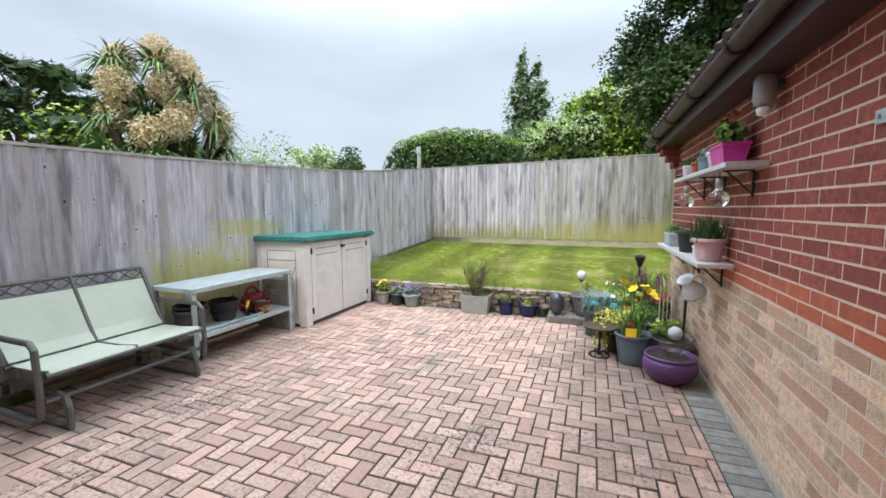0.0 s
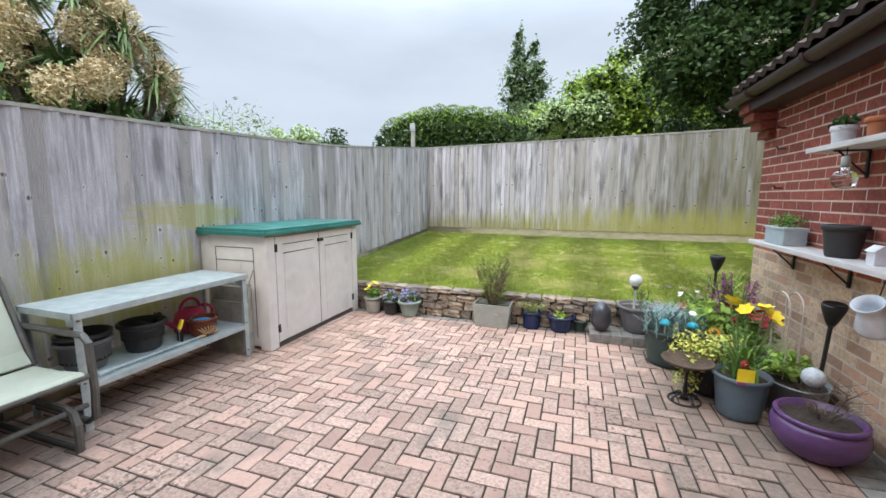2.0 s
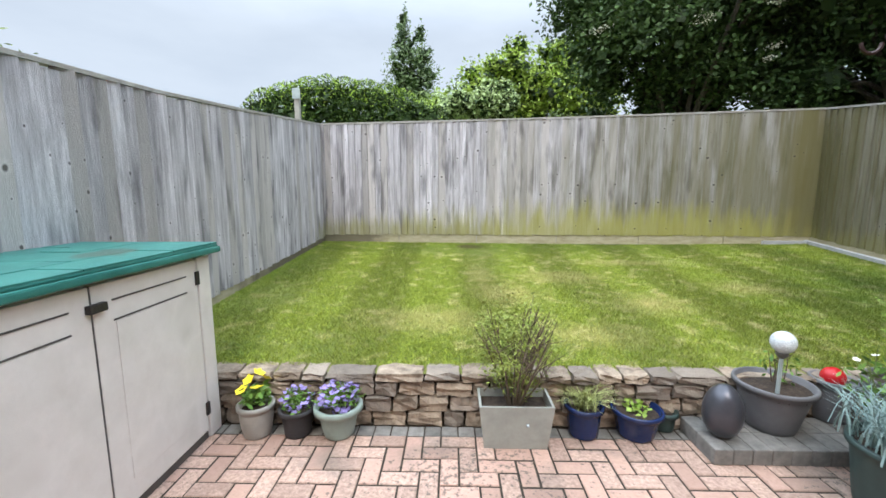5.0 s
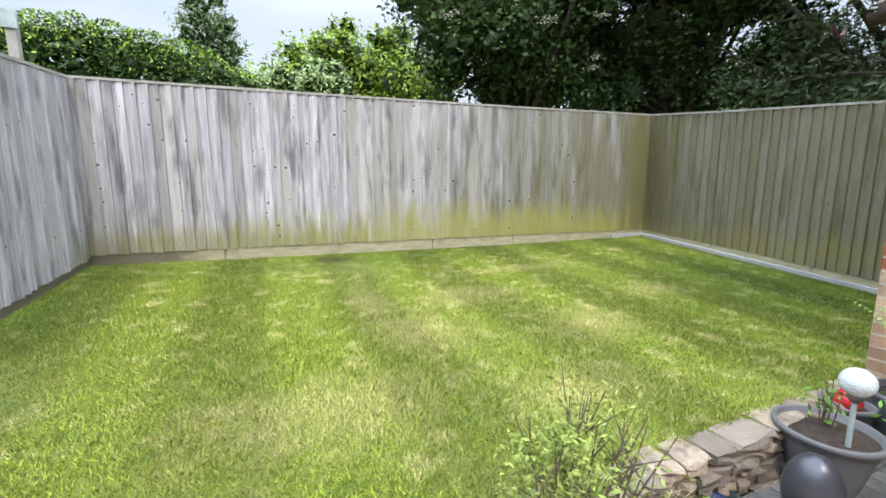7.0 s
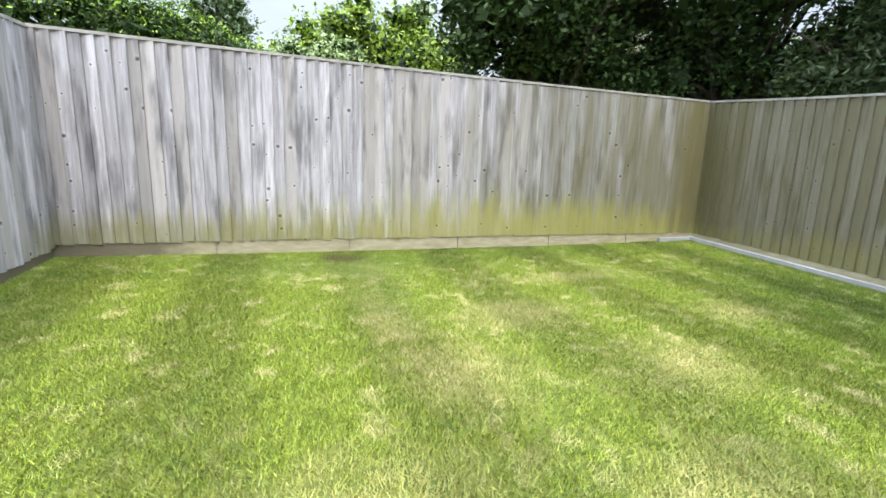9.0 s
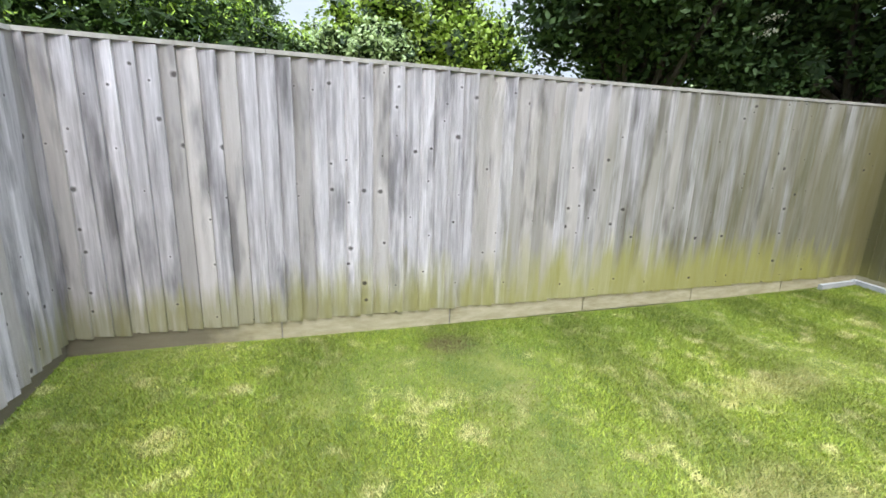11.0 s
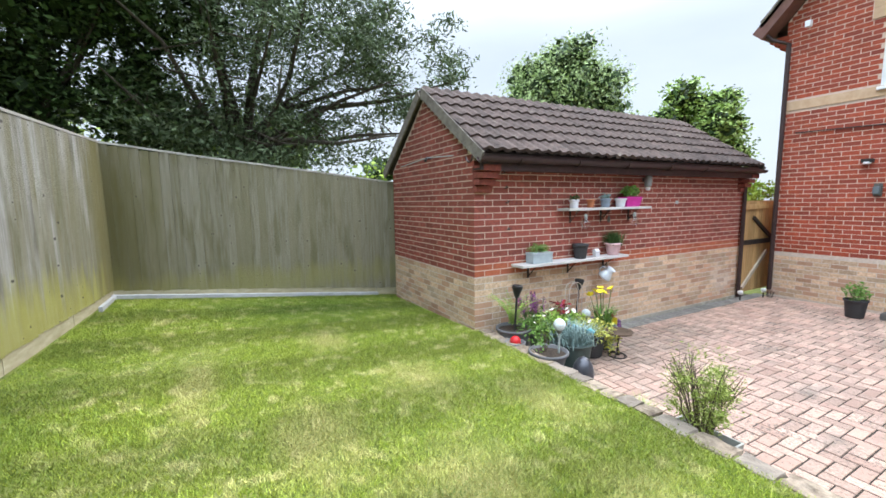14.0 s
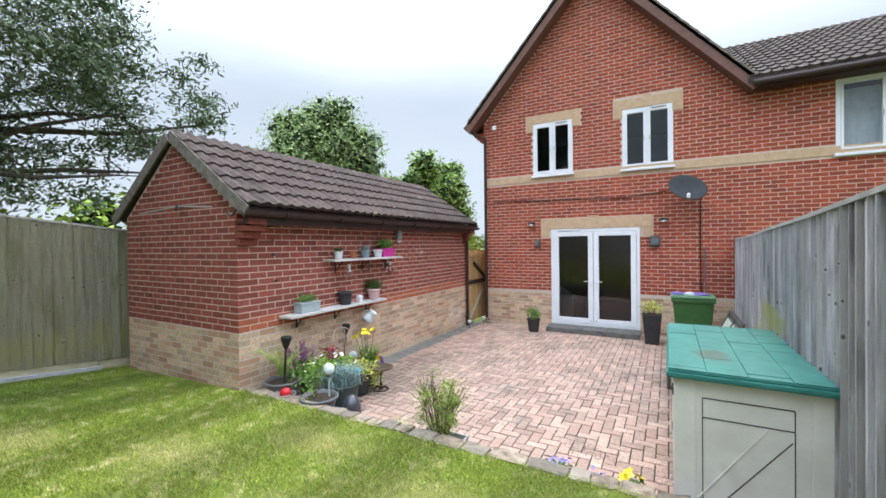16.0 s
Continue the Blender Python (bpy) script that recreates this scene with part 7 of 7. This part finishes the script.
T_CORD = leafmat("cordyline_leaf", (0.06, 0.11, 0.04), (0.15, 0.21, 0.08), 0.45, 0.35)
T_PLUME = leafmat("cream_plume", (0.42, 0.34, 0.20), (0.60, 0.51, 0.33), 0.8, 0.25)

# domed hedge behind the north-west corner
hedge = thing("domed_hedge", (-5.2, 14.2, 0.3), "clipped domed evergreen hedge with bright new tips", "hedge")
rg = np.random.default_rng(31)
hb = [((x, 14.2 + 0.18 * (x + 5.2), 1.6 + 0.18 * math.cos((x + 5.2) / 2.4)), (1.0, 1.15, 2.55 - 0.10 * (x + 5.2) ** 2)) for x in np.linspace(-6.95, -3.2, 9)]
hoff = np.array([-5.2, 14.2, 0.3])
put("foliage", mesh_np("foliage", leaf_cloud(blob_points(hb, 90000, rg, 0.12, 0.015) - hoff, 0.055, 1.9, -0.1, rg), 4), T_HEDGE, hedge)
# dark filling leaves: the hedge's inner shade as colour
put("inner_foliage", mesh_np("inner_foliage", leaf_cloud(blob_points([(b[0], np.array(b[1]) * 0.9) for b in hb], 6000, rg, 0.1, 0.02) - hoff, 0.26, 1.4, 0, rg), 4), L_INNER_SHADE, hedge)
pts = blob_points(hb, 34000, rg, 0.03, 0.015) - hoff
pts = pts[pts[:, 2] > 3.35 + 0.22 * rg.normal(size=len(pts))]
put("new_growth", mesh_np("new_growth", leaf_cloud(pts, 0.07, 2.8, -0.9, rg), 4), T_TIP, hedge)
part("stem", twigs(7, 1.2, 2.0, 0.05, 3, 0.8), M_BARK, hedge)
post = thing("fence_post", (-4.99, 10.55, 0.4), "weathered wooden post with a small sign behind the fence", "post")
part("post", boxes((-0.04, 0.04, -0.04, 0.04, -0.2, 2.72), bevel=0.006), M_CAP, post)
part("plate", boxes((-0.06, 0.06, -0.055, -0.045, 2.55, 2.72)), M_STEEL, post)

# feathery conifer, light shrubs
rg = np.random.default_rng(32)
cb = []
for cx, top in ((-5.3, 12.0), (-4.3, 11.0)):
    for k in range(14):
        u = k / 13
        cb.append(((cx + rg.normal() * 0.35 * (1 - u), 28.9 + rg.normal() * 0.4, 3.0 + (top - 3.0) * u), (2.5 * (1 - u) ** 0.85 + 0.16, 1.6 * (1 - u) + 0.15, 0.7)))
tree("conifer", -4.9, 28.9, 0, 9.0, 0.22, cb, 24000, 0.2, T_CONIFER, "tall feathery dark conifer behind the gardens", 22, 3.0, droop=0.6, rng=rg, core=1500)
rg = np.random.default_rng(33)
tree("shrub", -1.5, 18.3, 0.2, 2.2, 0.1, subblobs((-1.6, 18.3, 3.6), (1.5, 1.2, 1.7), 24, (0.55, 0.55, 0.5), rg), 15000, 0.11, T_MID, "rounded mid-green shrub behind the fence", 14, 1.8, rng=rg, cat="shrub", core=2500)
rg = np.random.default_rng(34)
tree("tree", 0.9, 20.5, 0.2, 3.5, 0.16, subblobs((0.6, 20.5, 4.8), (3.0, 1.8, 2.9), 64, (0.8, 0.8, 0.7), rg), 34000, 0.15, T_LIGHT, "sunlit yellow-green tree behind the fence", 16, 1.8, rng=rg, core=3000)
rg = np.random.default_rng(35)
tree("tree", -0.6, 23.0, 0.2, 3.5, 0.16, subblobs((-0.4, 24.0, 4.6), (4.8, 1.5, 2.5), 60, (0.9, 0.9, 0.8), rg), 22000, 0.16, T_MID, "row of mixed green trees far behind", 12, 1.8, rng=rg, core=2500)

# the large dark elder with creamy flower heads over the north-east corner
rg = np.random.default_rng(36)
eb = subblobs((2.9, 13.6, 5.0), (2.9, 1.9, 3.3), 85, (0.75, 0.7, 0.6), rg)
# unseen upper crown, added to shade the gable and the fence corner
eb += subblobs((3.6, 11.9, 7.8), (3.2, 2.2, 1.4), 42, (0.9, 0.9, 0.55), rg)
eld = tree("elder_tree", 3.0, 13.8, 0.2, 3.0, 0.2, eb, 125000, 0.115, T_DARK, "large dark green elder with creamy flower heads", 26, 1.9, rng=rg, core=7000)
fp = blob_points(eb, 2600, rg, 0.02, 0.1)
fp = fp[(fp[:, 1] < 13.0) & (fp[:, 2] > 3.6)][:55] - np.array([3.0, 13.8, 0.2])
fl = []
for p in fp:
    c = rg.normal(size=(60, 3)) * np.array([0.085, 0.085, 0.018])
    fl.append(leaf_cloud(p + c, 0.035, 1.2, 0, rg))
M_CREAM = paint("cream_flower", (0.66, 0.66, 0.52), 0.8)
for q in fl:
    put("flower_head", mesh_np("flower_head", q, 4), M_CREAM, eld)
rg = np.random.default_rng(37)
tree("tree", 6.3, 12.0, 0.2, 3.6, 0.2, subblobs((6.2, 11.6, 5.4), (2.6, 2.6, 3.6), 85, (0.8, 0.8, 0.65), rg), 70000, 0.12, T_DARK, "dark leafy tree behind the corner of the fences", 26, 2.2, rng=rg, core=5000)
# grey-green willow spreading over the east fence, with bare dark boughs
rg = np.random.default_rng(38)
wb2 = subblobs((7.0, 7.4, 5.3), (2.7, 3.0, 2.5), 80, (0.85, 0.85, 0.42), rg)
# extra high crown, mostly out of view, added to darken the east side
wb2 += subblobs((5.9, 8.6, 8.2), (3.0, 4.0, 1.8), 50, (1.0, 1.0, 0.5), rg)
wb2 += subblobs((5.3, 7.4, 6.2), (1.6, 2.9, 1.7), 46, (0.75, 0.8, 0.4), rg)
wil = tree("willow_tree", 7.2, 8.2, 0.1, 3.2, 0.24, wb2, 46000, 0.12, T_GREY, "grey-green spreading tree over the fence", 12, 3.6, rng=rg, droop=0.5)
for k in range(9):
    bb = bmesh.new()
    s = Vector((rg.uniform(-0.2, 0.2), rg.uniform(-0.2, 0.2), rg.uniform(2.0, 3.4)))
    q = Vector((-2.9 + rg.uniform(-0.4, 0.8), rg.uniform(-4.2, 2.2), rg.uniform(2.4, 5.2)))
    m1 = s.lerp(q, 0.35) + Vector((0, 0, rg.uniform(0.1, 0.6)))
    m2 = s.lerp(q, 0.7) + Vector((0, 0, rg.uniform(0.0, 0.5)))
    tube([s, m1, m2, q], [0.09, 0.065, 0.04, 0.012], 7, bb)
    for _ in range(5):
        o = m1.lerp(q, rg.uniform(0, 0.9))
        tube([o, o + Vector((rg.uniform(-0.7, 0.2), rg.uniform(-0.8, 0.8), rg.uniform(-0.2, 0.5)))], [0.02, 0.005], 5, bb)
    part("bough", bb, M_BARK, wil)

low = subblobs((6.3, 8.2, 3.2), (1.5, 3.2, 1.0), 44, (0.7, 0.8, 0.4), rg)
put("low_sprays", mesh_np("low_sprays", leaf_cloud(blob_points(low, 15000, rg, 0.9, 0.3) - np.array([7.2, 8.2, 0.1]), 0.13, 3.2, 0.4, rg), 4), T_GREY, wil)
sprays = subblobs((4.9, 5.2, 4.7), (1.3, 1.6, 1.5), 26, (0.5, 0.6, 0.25), rg)
put("sprays", mesh_np("sprays", leaf_cloud(blob_points(sprays, 7500, rg, 0.9, 0.3) - np.array([7.2, 8.2, 0.1]), 0.13, 3.8, 0.5, rg), 4), T_GREY, wil)
rg = np.random.default_rng(39)
tree("tree", 13.5, 9.0, 0, 2.5, 0.2, subblobs((13.5, 9.0, 2.8), (2.5, 7.0, 2.4), 60, (1.1, 1.2, 0.9), rg), 15000, 0.22, T_LIGHT, "bright green trees in the distance behind the fence", 14, 1.8, rng=rg, core=3500)
rg = np.random.default_rng(49)
tree("tree", 11.0, 14.0, 0, 2.5, 0.2, subblobs((11.0, 14.5, 3.6), (3.5, 2.5, 2.8), 50, (1.0, 1.0, 0.8), rg), 13000, 0.2, T_MID, "green trees in the distance behind the fence", 14, 1.8, rng=rg, core=3000)
# behind the garage
rg = np.random.default_rng(40)
tree("tree", 10.6, -4.8, 0, 4.0, 0.22, subblobs((10.6, -4.8, 6.0), (2.6, 2.6, 2.6), 80, (0.95, 0.95, 0.85), rg), 42000, 0.14, T_MID, "rounded grey-green tree behind the garage", 18, 2.4, rng=rg, core=4500)
rg = np.random.default_rng(41)
tree("tree", 5.4, -6.2, 0, 3.2, 0.18, subblobs((5.4, -6.2, 4.2), (1.9, 1.6, 2.0), 34, (0.65, 0.65, 0.55), rg), 20000, 0.13, leafmat("fresh_leaf", (0.15, 0.24, 0.06), (0.30, 0.40, 0.12)), "fresh green tree behind the side gate", 14, 1.8, rng=rg, core=3000)
rg = np.random.default_rng(42)
tree("shrub", 1.0, -1.6, 0, 1.2, 0.06, subblobs((1.1, -1.5, 1.75), (0.35, 0.7, 0.45), 10, (0.25, 0.3, 0.22), rg), 2600, 0.08, T_LIGHT, "light green climber behind the gate", 8, 1.6, rng=rg, cat="shrub")

# cordyline palm in flower behind the west fence
cord = thing("cordyline_palm", (-7.05, 5.05, 0), "many-headed cordyline palm with cream flower plumes", "palm")
rg = np.random.default_rng(43)
heads = []
tb = bmesh.new()
for px, py, pz in ((0.0, 0.0, 3.7), (-0.35, -0.55, 3.65), (-0.45, -0.35, 3.15), (0.35, 0.4, 3.35), (0.0, 0.15, 2.95), (0.45, 0.75, 2.85), (-0.25, -0.75, 2.75), (0.1, 0.5, 2.5), (0.3, 1.0, 2.45), (0.0, -0.3, 2.4), (0.3, 0.2, 2.3), (-0.2, -0.95, 2.3), (0.2, 0.8, 2.1), (0.35, -0.45, 2.2), (0.1, 0.2, 3.3), (-0.1, -0.2, 2.9)):
    py *= 0.78
    heads.append((px, py, pz))
    tube([(0, 0, 0), (px * 0.4, py * 0.4, pz * 0.55), (px, py, pz)], [0.13, 0.09, 0.06], 7, tb)
part("trunk", tb, M_BARK, cord)
lv, pl = [], []
for px, py, pz in heads:
    for _ in range(85):
        d = rg.normal(size=3)
        d[2] = abs(d[2]) * 0.8 - 0.25
        d /= np.linalg.norm(d)
        s = np.cross(d, [0, 0, 1.0])
        s = s / (np.linalg.norm(s) + 1e-6) * 0.018
        L = rg.uniform(0.4, 0.62)
        p0 = np.array([px, py, pz])
        p1 = p0 + d * L * 0.55
        p2 = p0 + d * L + np.array([0, 0, -0.14 - 0.22 * max(0, 0.5 - d[2])])
        lv += [p0 - s, p0 + s, p1 + s, p1 - s, p1 - s, p1 + s, p2 + s * 0.1, p2 - s * 0.1]
for px, py, pz in ((-0.3, -0.45, 3.72), (0.2, 0.25, 3.78), (-0.4, -0.35, 3.2), (0.35, 0.1, 2.95), (0.4, 0.55, 3.25), (-0.25, -0.7, 2.85), (0.35, 0.95, 2.75), (0.55, 0.75, 2.95), (0.2, -0.1, 3.35), (0.45, -0.15, 2.75), (0.0, 0.0, 3.95), (0.3, 0.35, 3.6), (-0.1, -0.75, 3.3), (0.3, -0.55, 2.6)):
    py *= 0.78
    c = rg.normal(size=(1500, 3))
    c /= np.linalg.norm(c, axis=1)[:, None]
    c = c * (rg.random((1500, 1)) ** 0.4) * np.array([0.26, 0.25, 0.26])
    pl.append(leaf_cloud(np.array([px, py, pz]) + c, 0.06, 3.6, 0.1, rg))
put("foliage", mesh_np("foliage", np.array(lv), 4), T_CORD, cord)
for q in pl:
    put("plume", mesh_np("plume", q, 4), T_PLUME, cord, "cream flower plume")
rg = np.random.default_rng(44)
bam = thing("feathery_shrub", (-7.6, 7.3, 0), "feathery pale green shrub showing over the fence", "shrub")
part("stem", twigs(26, 0.9, 3.0, 0.012, 11, 0.3, 2), M_STEM, bam)
put("foliage", mesh_np("foliage", leaf_cloud(np.concatenate([blob_points([((0, 0.3, 2.3), (1.0, 1.5, 0.75))], 3600, rg, 0.9, 0.3), blob_points([((0.3, -1.6, 2.0), (0.8, 1.2, 0.6))], 1500, rg, 0.9, 0.3)]), 0.10, 4.5, 0.3, rg), 4), leafmat("feathery_leaf", (0.17, 0.24, 0.10), (0.30, 0.36, 0.17)), bam)
rg = np.random.default_rng(45)
tree("shrub", -10.5, 5.0, 0, 1.6, 0.1, subblobs((-10.5, 5.2, 2.3), (1.0, 3.2, 0.95), 26, (0.6, 0.7, 0.5), rg), 9000, 0.10, T_LIGHT, "bright green shrubs over the fence", 10, 1.8, rng=rg, cat="shrub", core=2200)
rg = np.random.default_rng(46)
pb = [((-20.6 + rg.normal() * 0.8, 9.4 + rg.normal() * 2.0, 5.4 + rg.uniform(-1.4, 1.5)), (1.0, 1.3, 0.34)) for _ in range(26)]
tree("pine_tree", -20.5, 9.2, 0, 5.4, 0.25, pb, 15000, 0.2, T_PINE, "dark flat-topped pine in the distance", 26, 5.0, rng=rg, droop=-0.2, core=1600)
rg = np.random.default_rng(47)
tree("tree", -16.2, 20.0, 0, 3.4, 0.2, subblobs((-16.2, 20.0, 4.0), (1.3, 0.9, 1.2), 14, (0.5, 0.5, 0.4), rg), 3600, 0.15, T_MID, "small tree far behind the fence", 10, 1.8, rng=rg)
rg = np.random.default_rng(48)
tree("tree", -14.6, 21.2, 0, 3.2, 0.2, subblobs((-14.6, 21.2, 3.8), (1.2, 0.9, 1.0), 14, (0.5, 0.5, 0.4), rg), 3600, 0.15, T_DARK, "small dark tree far behind the fence", 10, 1.8, rng=rg)

# ---- pieces: bricks of the garage ----
west = brick_run(GY0, GY1, PLINTH + 0.006, EAVE_Z - 0.02)
LOW_Z = PLINTH + 0.006 + 2 * (BH + BJ) - 0.01     # two smoother orange courses over the plinth
near = [b for b in west if 2.0 < b[0] < 4.6 and 0.21 < b[1] - b[0] < 0.215 and LOW_Z < b[2] < 2.2]
near = near[:290]
near_set = set(near)
on_west = lambda u, z, o: (GX - o, u, z)
flip = lambda u, z, o: (GX - o, GY0 + GY1 - u, z)
joined_bricks("bricks", [(GY0 + GY1 - b[1], GY0 + GY1 - b[0], b[2]) for b in west if b not in near_set and b[2] > LOW_Z], flip, M_BRICK_J, garage)
joined_bricks("orange_bricks", [(GY0 + GY1 - b[1], GY0 + GY1 - b[0], b[2]) for b in west if b[2] < LOW_Z], flip, M_BRICK_LOW, garage)
bm = boxes((-0.0018, 0.006, 0, BL, 0, BH), bevel=0.001)
bme = bpy.data.meshes.new("brick")
bm.to_mesh(bme)
bm.free()
bme.materials.append(M_BRICK)
for u0, u1, z in near:
    ob = put("brick", bme, None, garage)
    ob.location = (GX + random.uniform(-0.0005, 0.0005), u0 + random.uniform(-0.001, 0.001), z + random.uniform(-0.001, 0.001))
joined_bricks("buff_bricks", [(GY0 + GY1 - b[1], GY0 + GY1 - b[0], b[2]) for b in brick_run(GY0, GY1, 0.05, PLINTH)], flip, M_BUFF, garage, 0.0018)
on_gable = lambda u, z, o: (-u, GY1 + o, z)
joined_bricks("buff_bricks", brick_run(-GXE, -GX, 0.05, PLINTH), on_gable, M_BUFF, garage, 0.0018)
gg = lambda z: (-GXE, -GX) if z < EAVE_Z else (-GXE + (GXE - RIDGE_X) * (z - EAVE_Z) / (RIDGE_Z - 0.06 - EAVE_Z), -GX - (RIDGE_X - GX) * (z - EAVE_Z) / (RIDGE_Z - 0.06 - EAVE_Z))
joined_bricks("bricks", brick_run(-GXE, -GX, PLINTH + 0.006, RIDGE_Z - 0.1, (), gg), on_gable, M_BRICK_J, garage)

# ---- pieces: herringbone pavers ----
PX0, PX1, PY0, PY1 = WX + 0.02, GX - 0.215, HY + 0.02, LY - 0.235
U = 0.1
pm = {}
for key, (w, d) in (("h", (0.2, 0.1)), ("v", (0.1, 0.2))):
    bm = boxes((0.005, w - 0.005, 0.005, d - 0.005, -0.05, 0.0), bevel=0.005)
    pm[key] = bpy.data.meshes.new("paver")
    bm.to_mesh(pm[key])
    bm.free()
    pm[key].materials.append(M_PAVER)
verts, faces, singles = [], [], 0
for i in range(-2, int((PX1 - PX0) / U) + 2):
    for j in range(-2, int((PY1 - PY0) / U) + 2):
        d4 = (i - j) % 4
        if d4 not in (0, 3):
            continue
        w, d = (2, 1) if d4 == 0 else (1, 2)
        x0, x1 = max(PX0, PX0 + i * U), min(PX1, PX0 + (i + w) * U)
        y0, y1 = max(PY0, PY0 + j * U), min(PY1, PY0 + (j + d) * U)
        if x1 - x0 < 0.03 or y1 - y0 < 0.03:
            continue
        dz = random.uniform(-0.004, 0.003)
        whole = abs((x1 - x0) - w * U) < 1e-6 and abs((y1 - y0) - d * U) < 1e-6
        if whole and singles < 300 and -3.6 < x0 < -0.9 and 2.9 < y0 < 5.2:
            ob = put("paver", pm["h" if w == 2 else "v"], None, patio)
            ob.location = (x0, y0, dz)
            ob.rotation_euler = (random.uniform(-0.006, 0.006), random.uniform(-0.006, 0.006), random.uniform(-0.008, 0.008))
            singles += 1
        else:
            b = len(verts)
            g, c = 0.005, 0.010
            verts += [(x0 + g, y0 + g, -0.02), (x1 - g, y0 + g, -0.02), (x1 - g, y1 - g, -0.02), (x0 + g, y1 - g, -0.02)]
            verts += [(x0 + g, y0 + g, dz - 0.004), (x1 - g, y0 + g, dz - 0.004), (x1 - g, y1 - g, dz - 0.004), (x0 + g, y1 - g, dz - 0.004)]
            verts += [(x0 + c, y0 + c, dz), (x1 - c, y0 + c, dz), (x1 - c, y1 - c, dz), (x0 + c, y1 - c, dz)]
            for k in range(2):
                faces += [(b + 4 * k + q, b + 4 * k + (q + 1) % 4, b + 4 * k + 4 + (q + 1) % 4, b + 4 * k + 4 + q) for q in range(4)]
            faces.append((b + 8, b + 9, b + 10, b + 11))
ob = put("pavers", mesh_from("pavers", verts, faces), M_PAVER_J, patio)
ob["kind"] = "stuff"
# grey edging blocks along the garage and the stone wall
verts, faces = [], []


def block(x0, x1, y0, y1):
    b = len(verts)
    g, c, dz = 0.003, 0.008, random.uniform(-0.004, 0.001)
    for z, q in ((-0.02, g), (dz - 0.005, g), (dz, c)):
        verts.extend([(x0 + q, y0 + q, z), (x1 - q, y0 + q, z), (x1 - q, y1 - q, z), (x0 + q, y1 - q, z)])
    for k in range(2):
        faces.extend([(b + 4 * k + q, b + 4 * k + (q + 1) % 4, b + 4 * k + 4 + (q + 1) % 4, b + 4 * k + 4 + q) for q in range(4)])
    faces.append((b + 8, b + 9, b + 10, b + 11))


y = PY0
while y < LY - 0.25:
    block(GX - 0.215, GX - 0.012, y, y + 0.1)
    y += 0.1
x = WX + 0.02
while x < GX - 0.25:
    block(x, x + 0.1, LY - 0.235, LY - 0.135)
    x += 0.1
ob = put("edging_blocks", mesh_from("edging_blocks", verts, faces), M_PAVER_GREY, patio)
ob["kind"] = "stuff"
setting(part("trim", boxes((GX - 0.014, GX - 0.004, GY0, GY1, -0.02, 0.045), bevel=0.003), M_SLAB, None), "mossy mortar fillet at the foot of the brick wall", "trim")
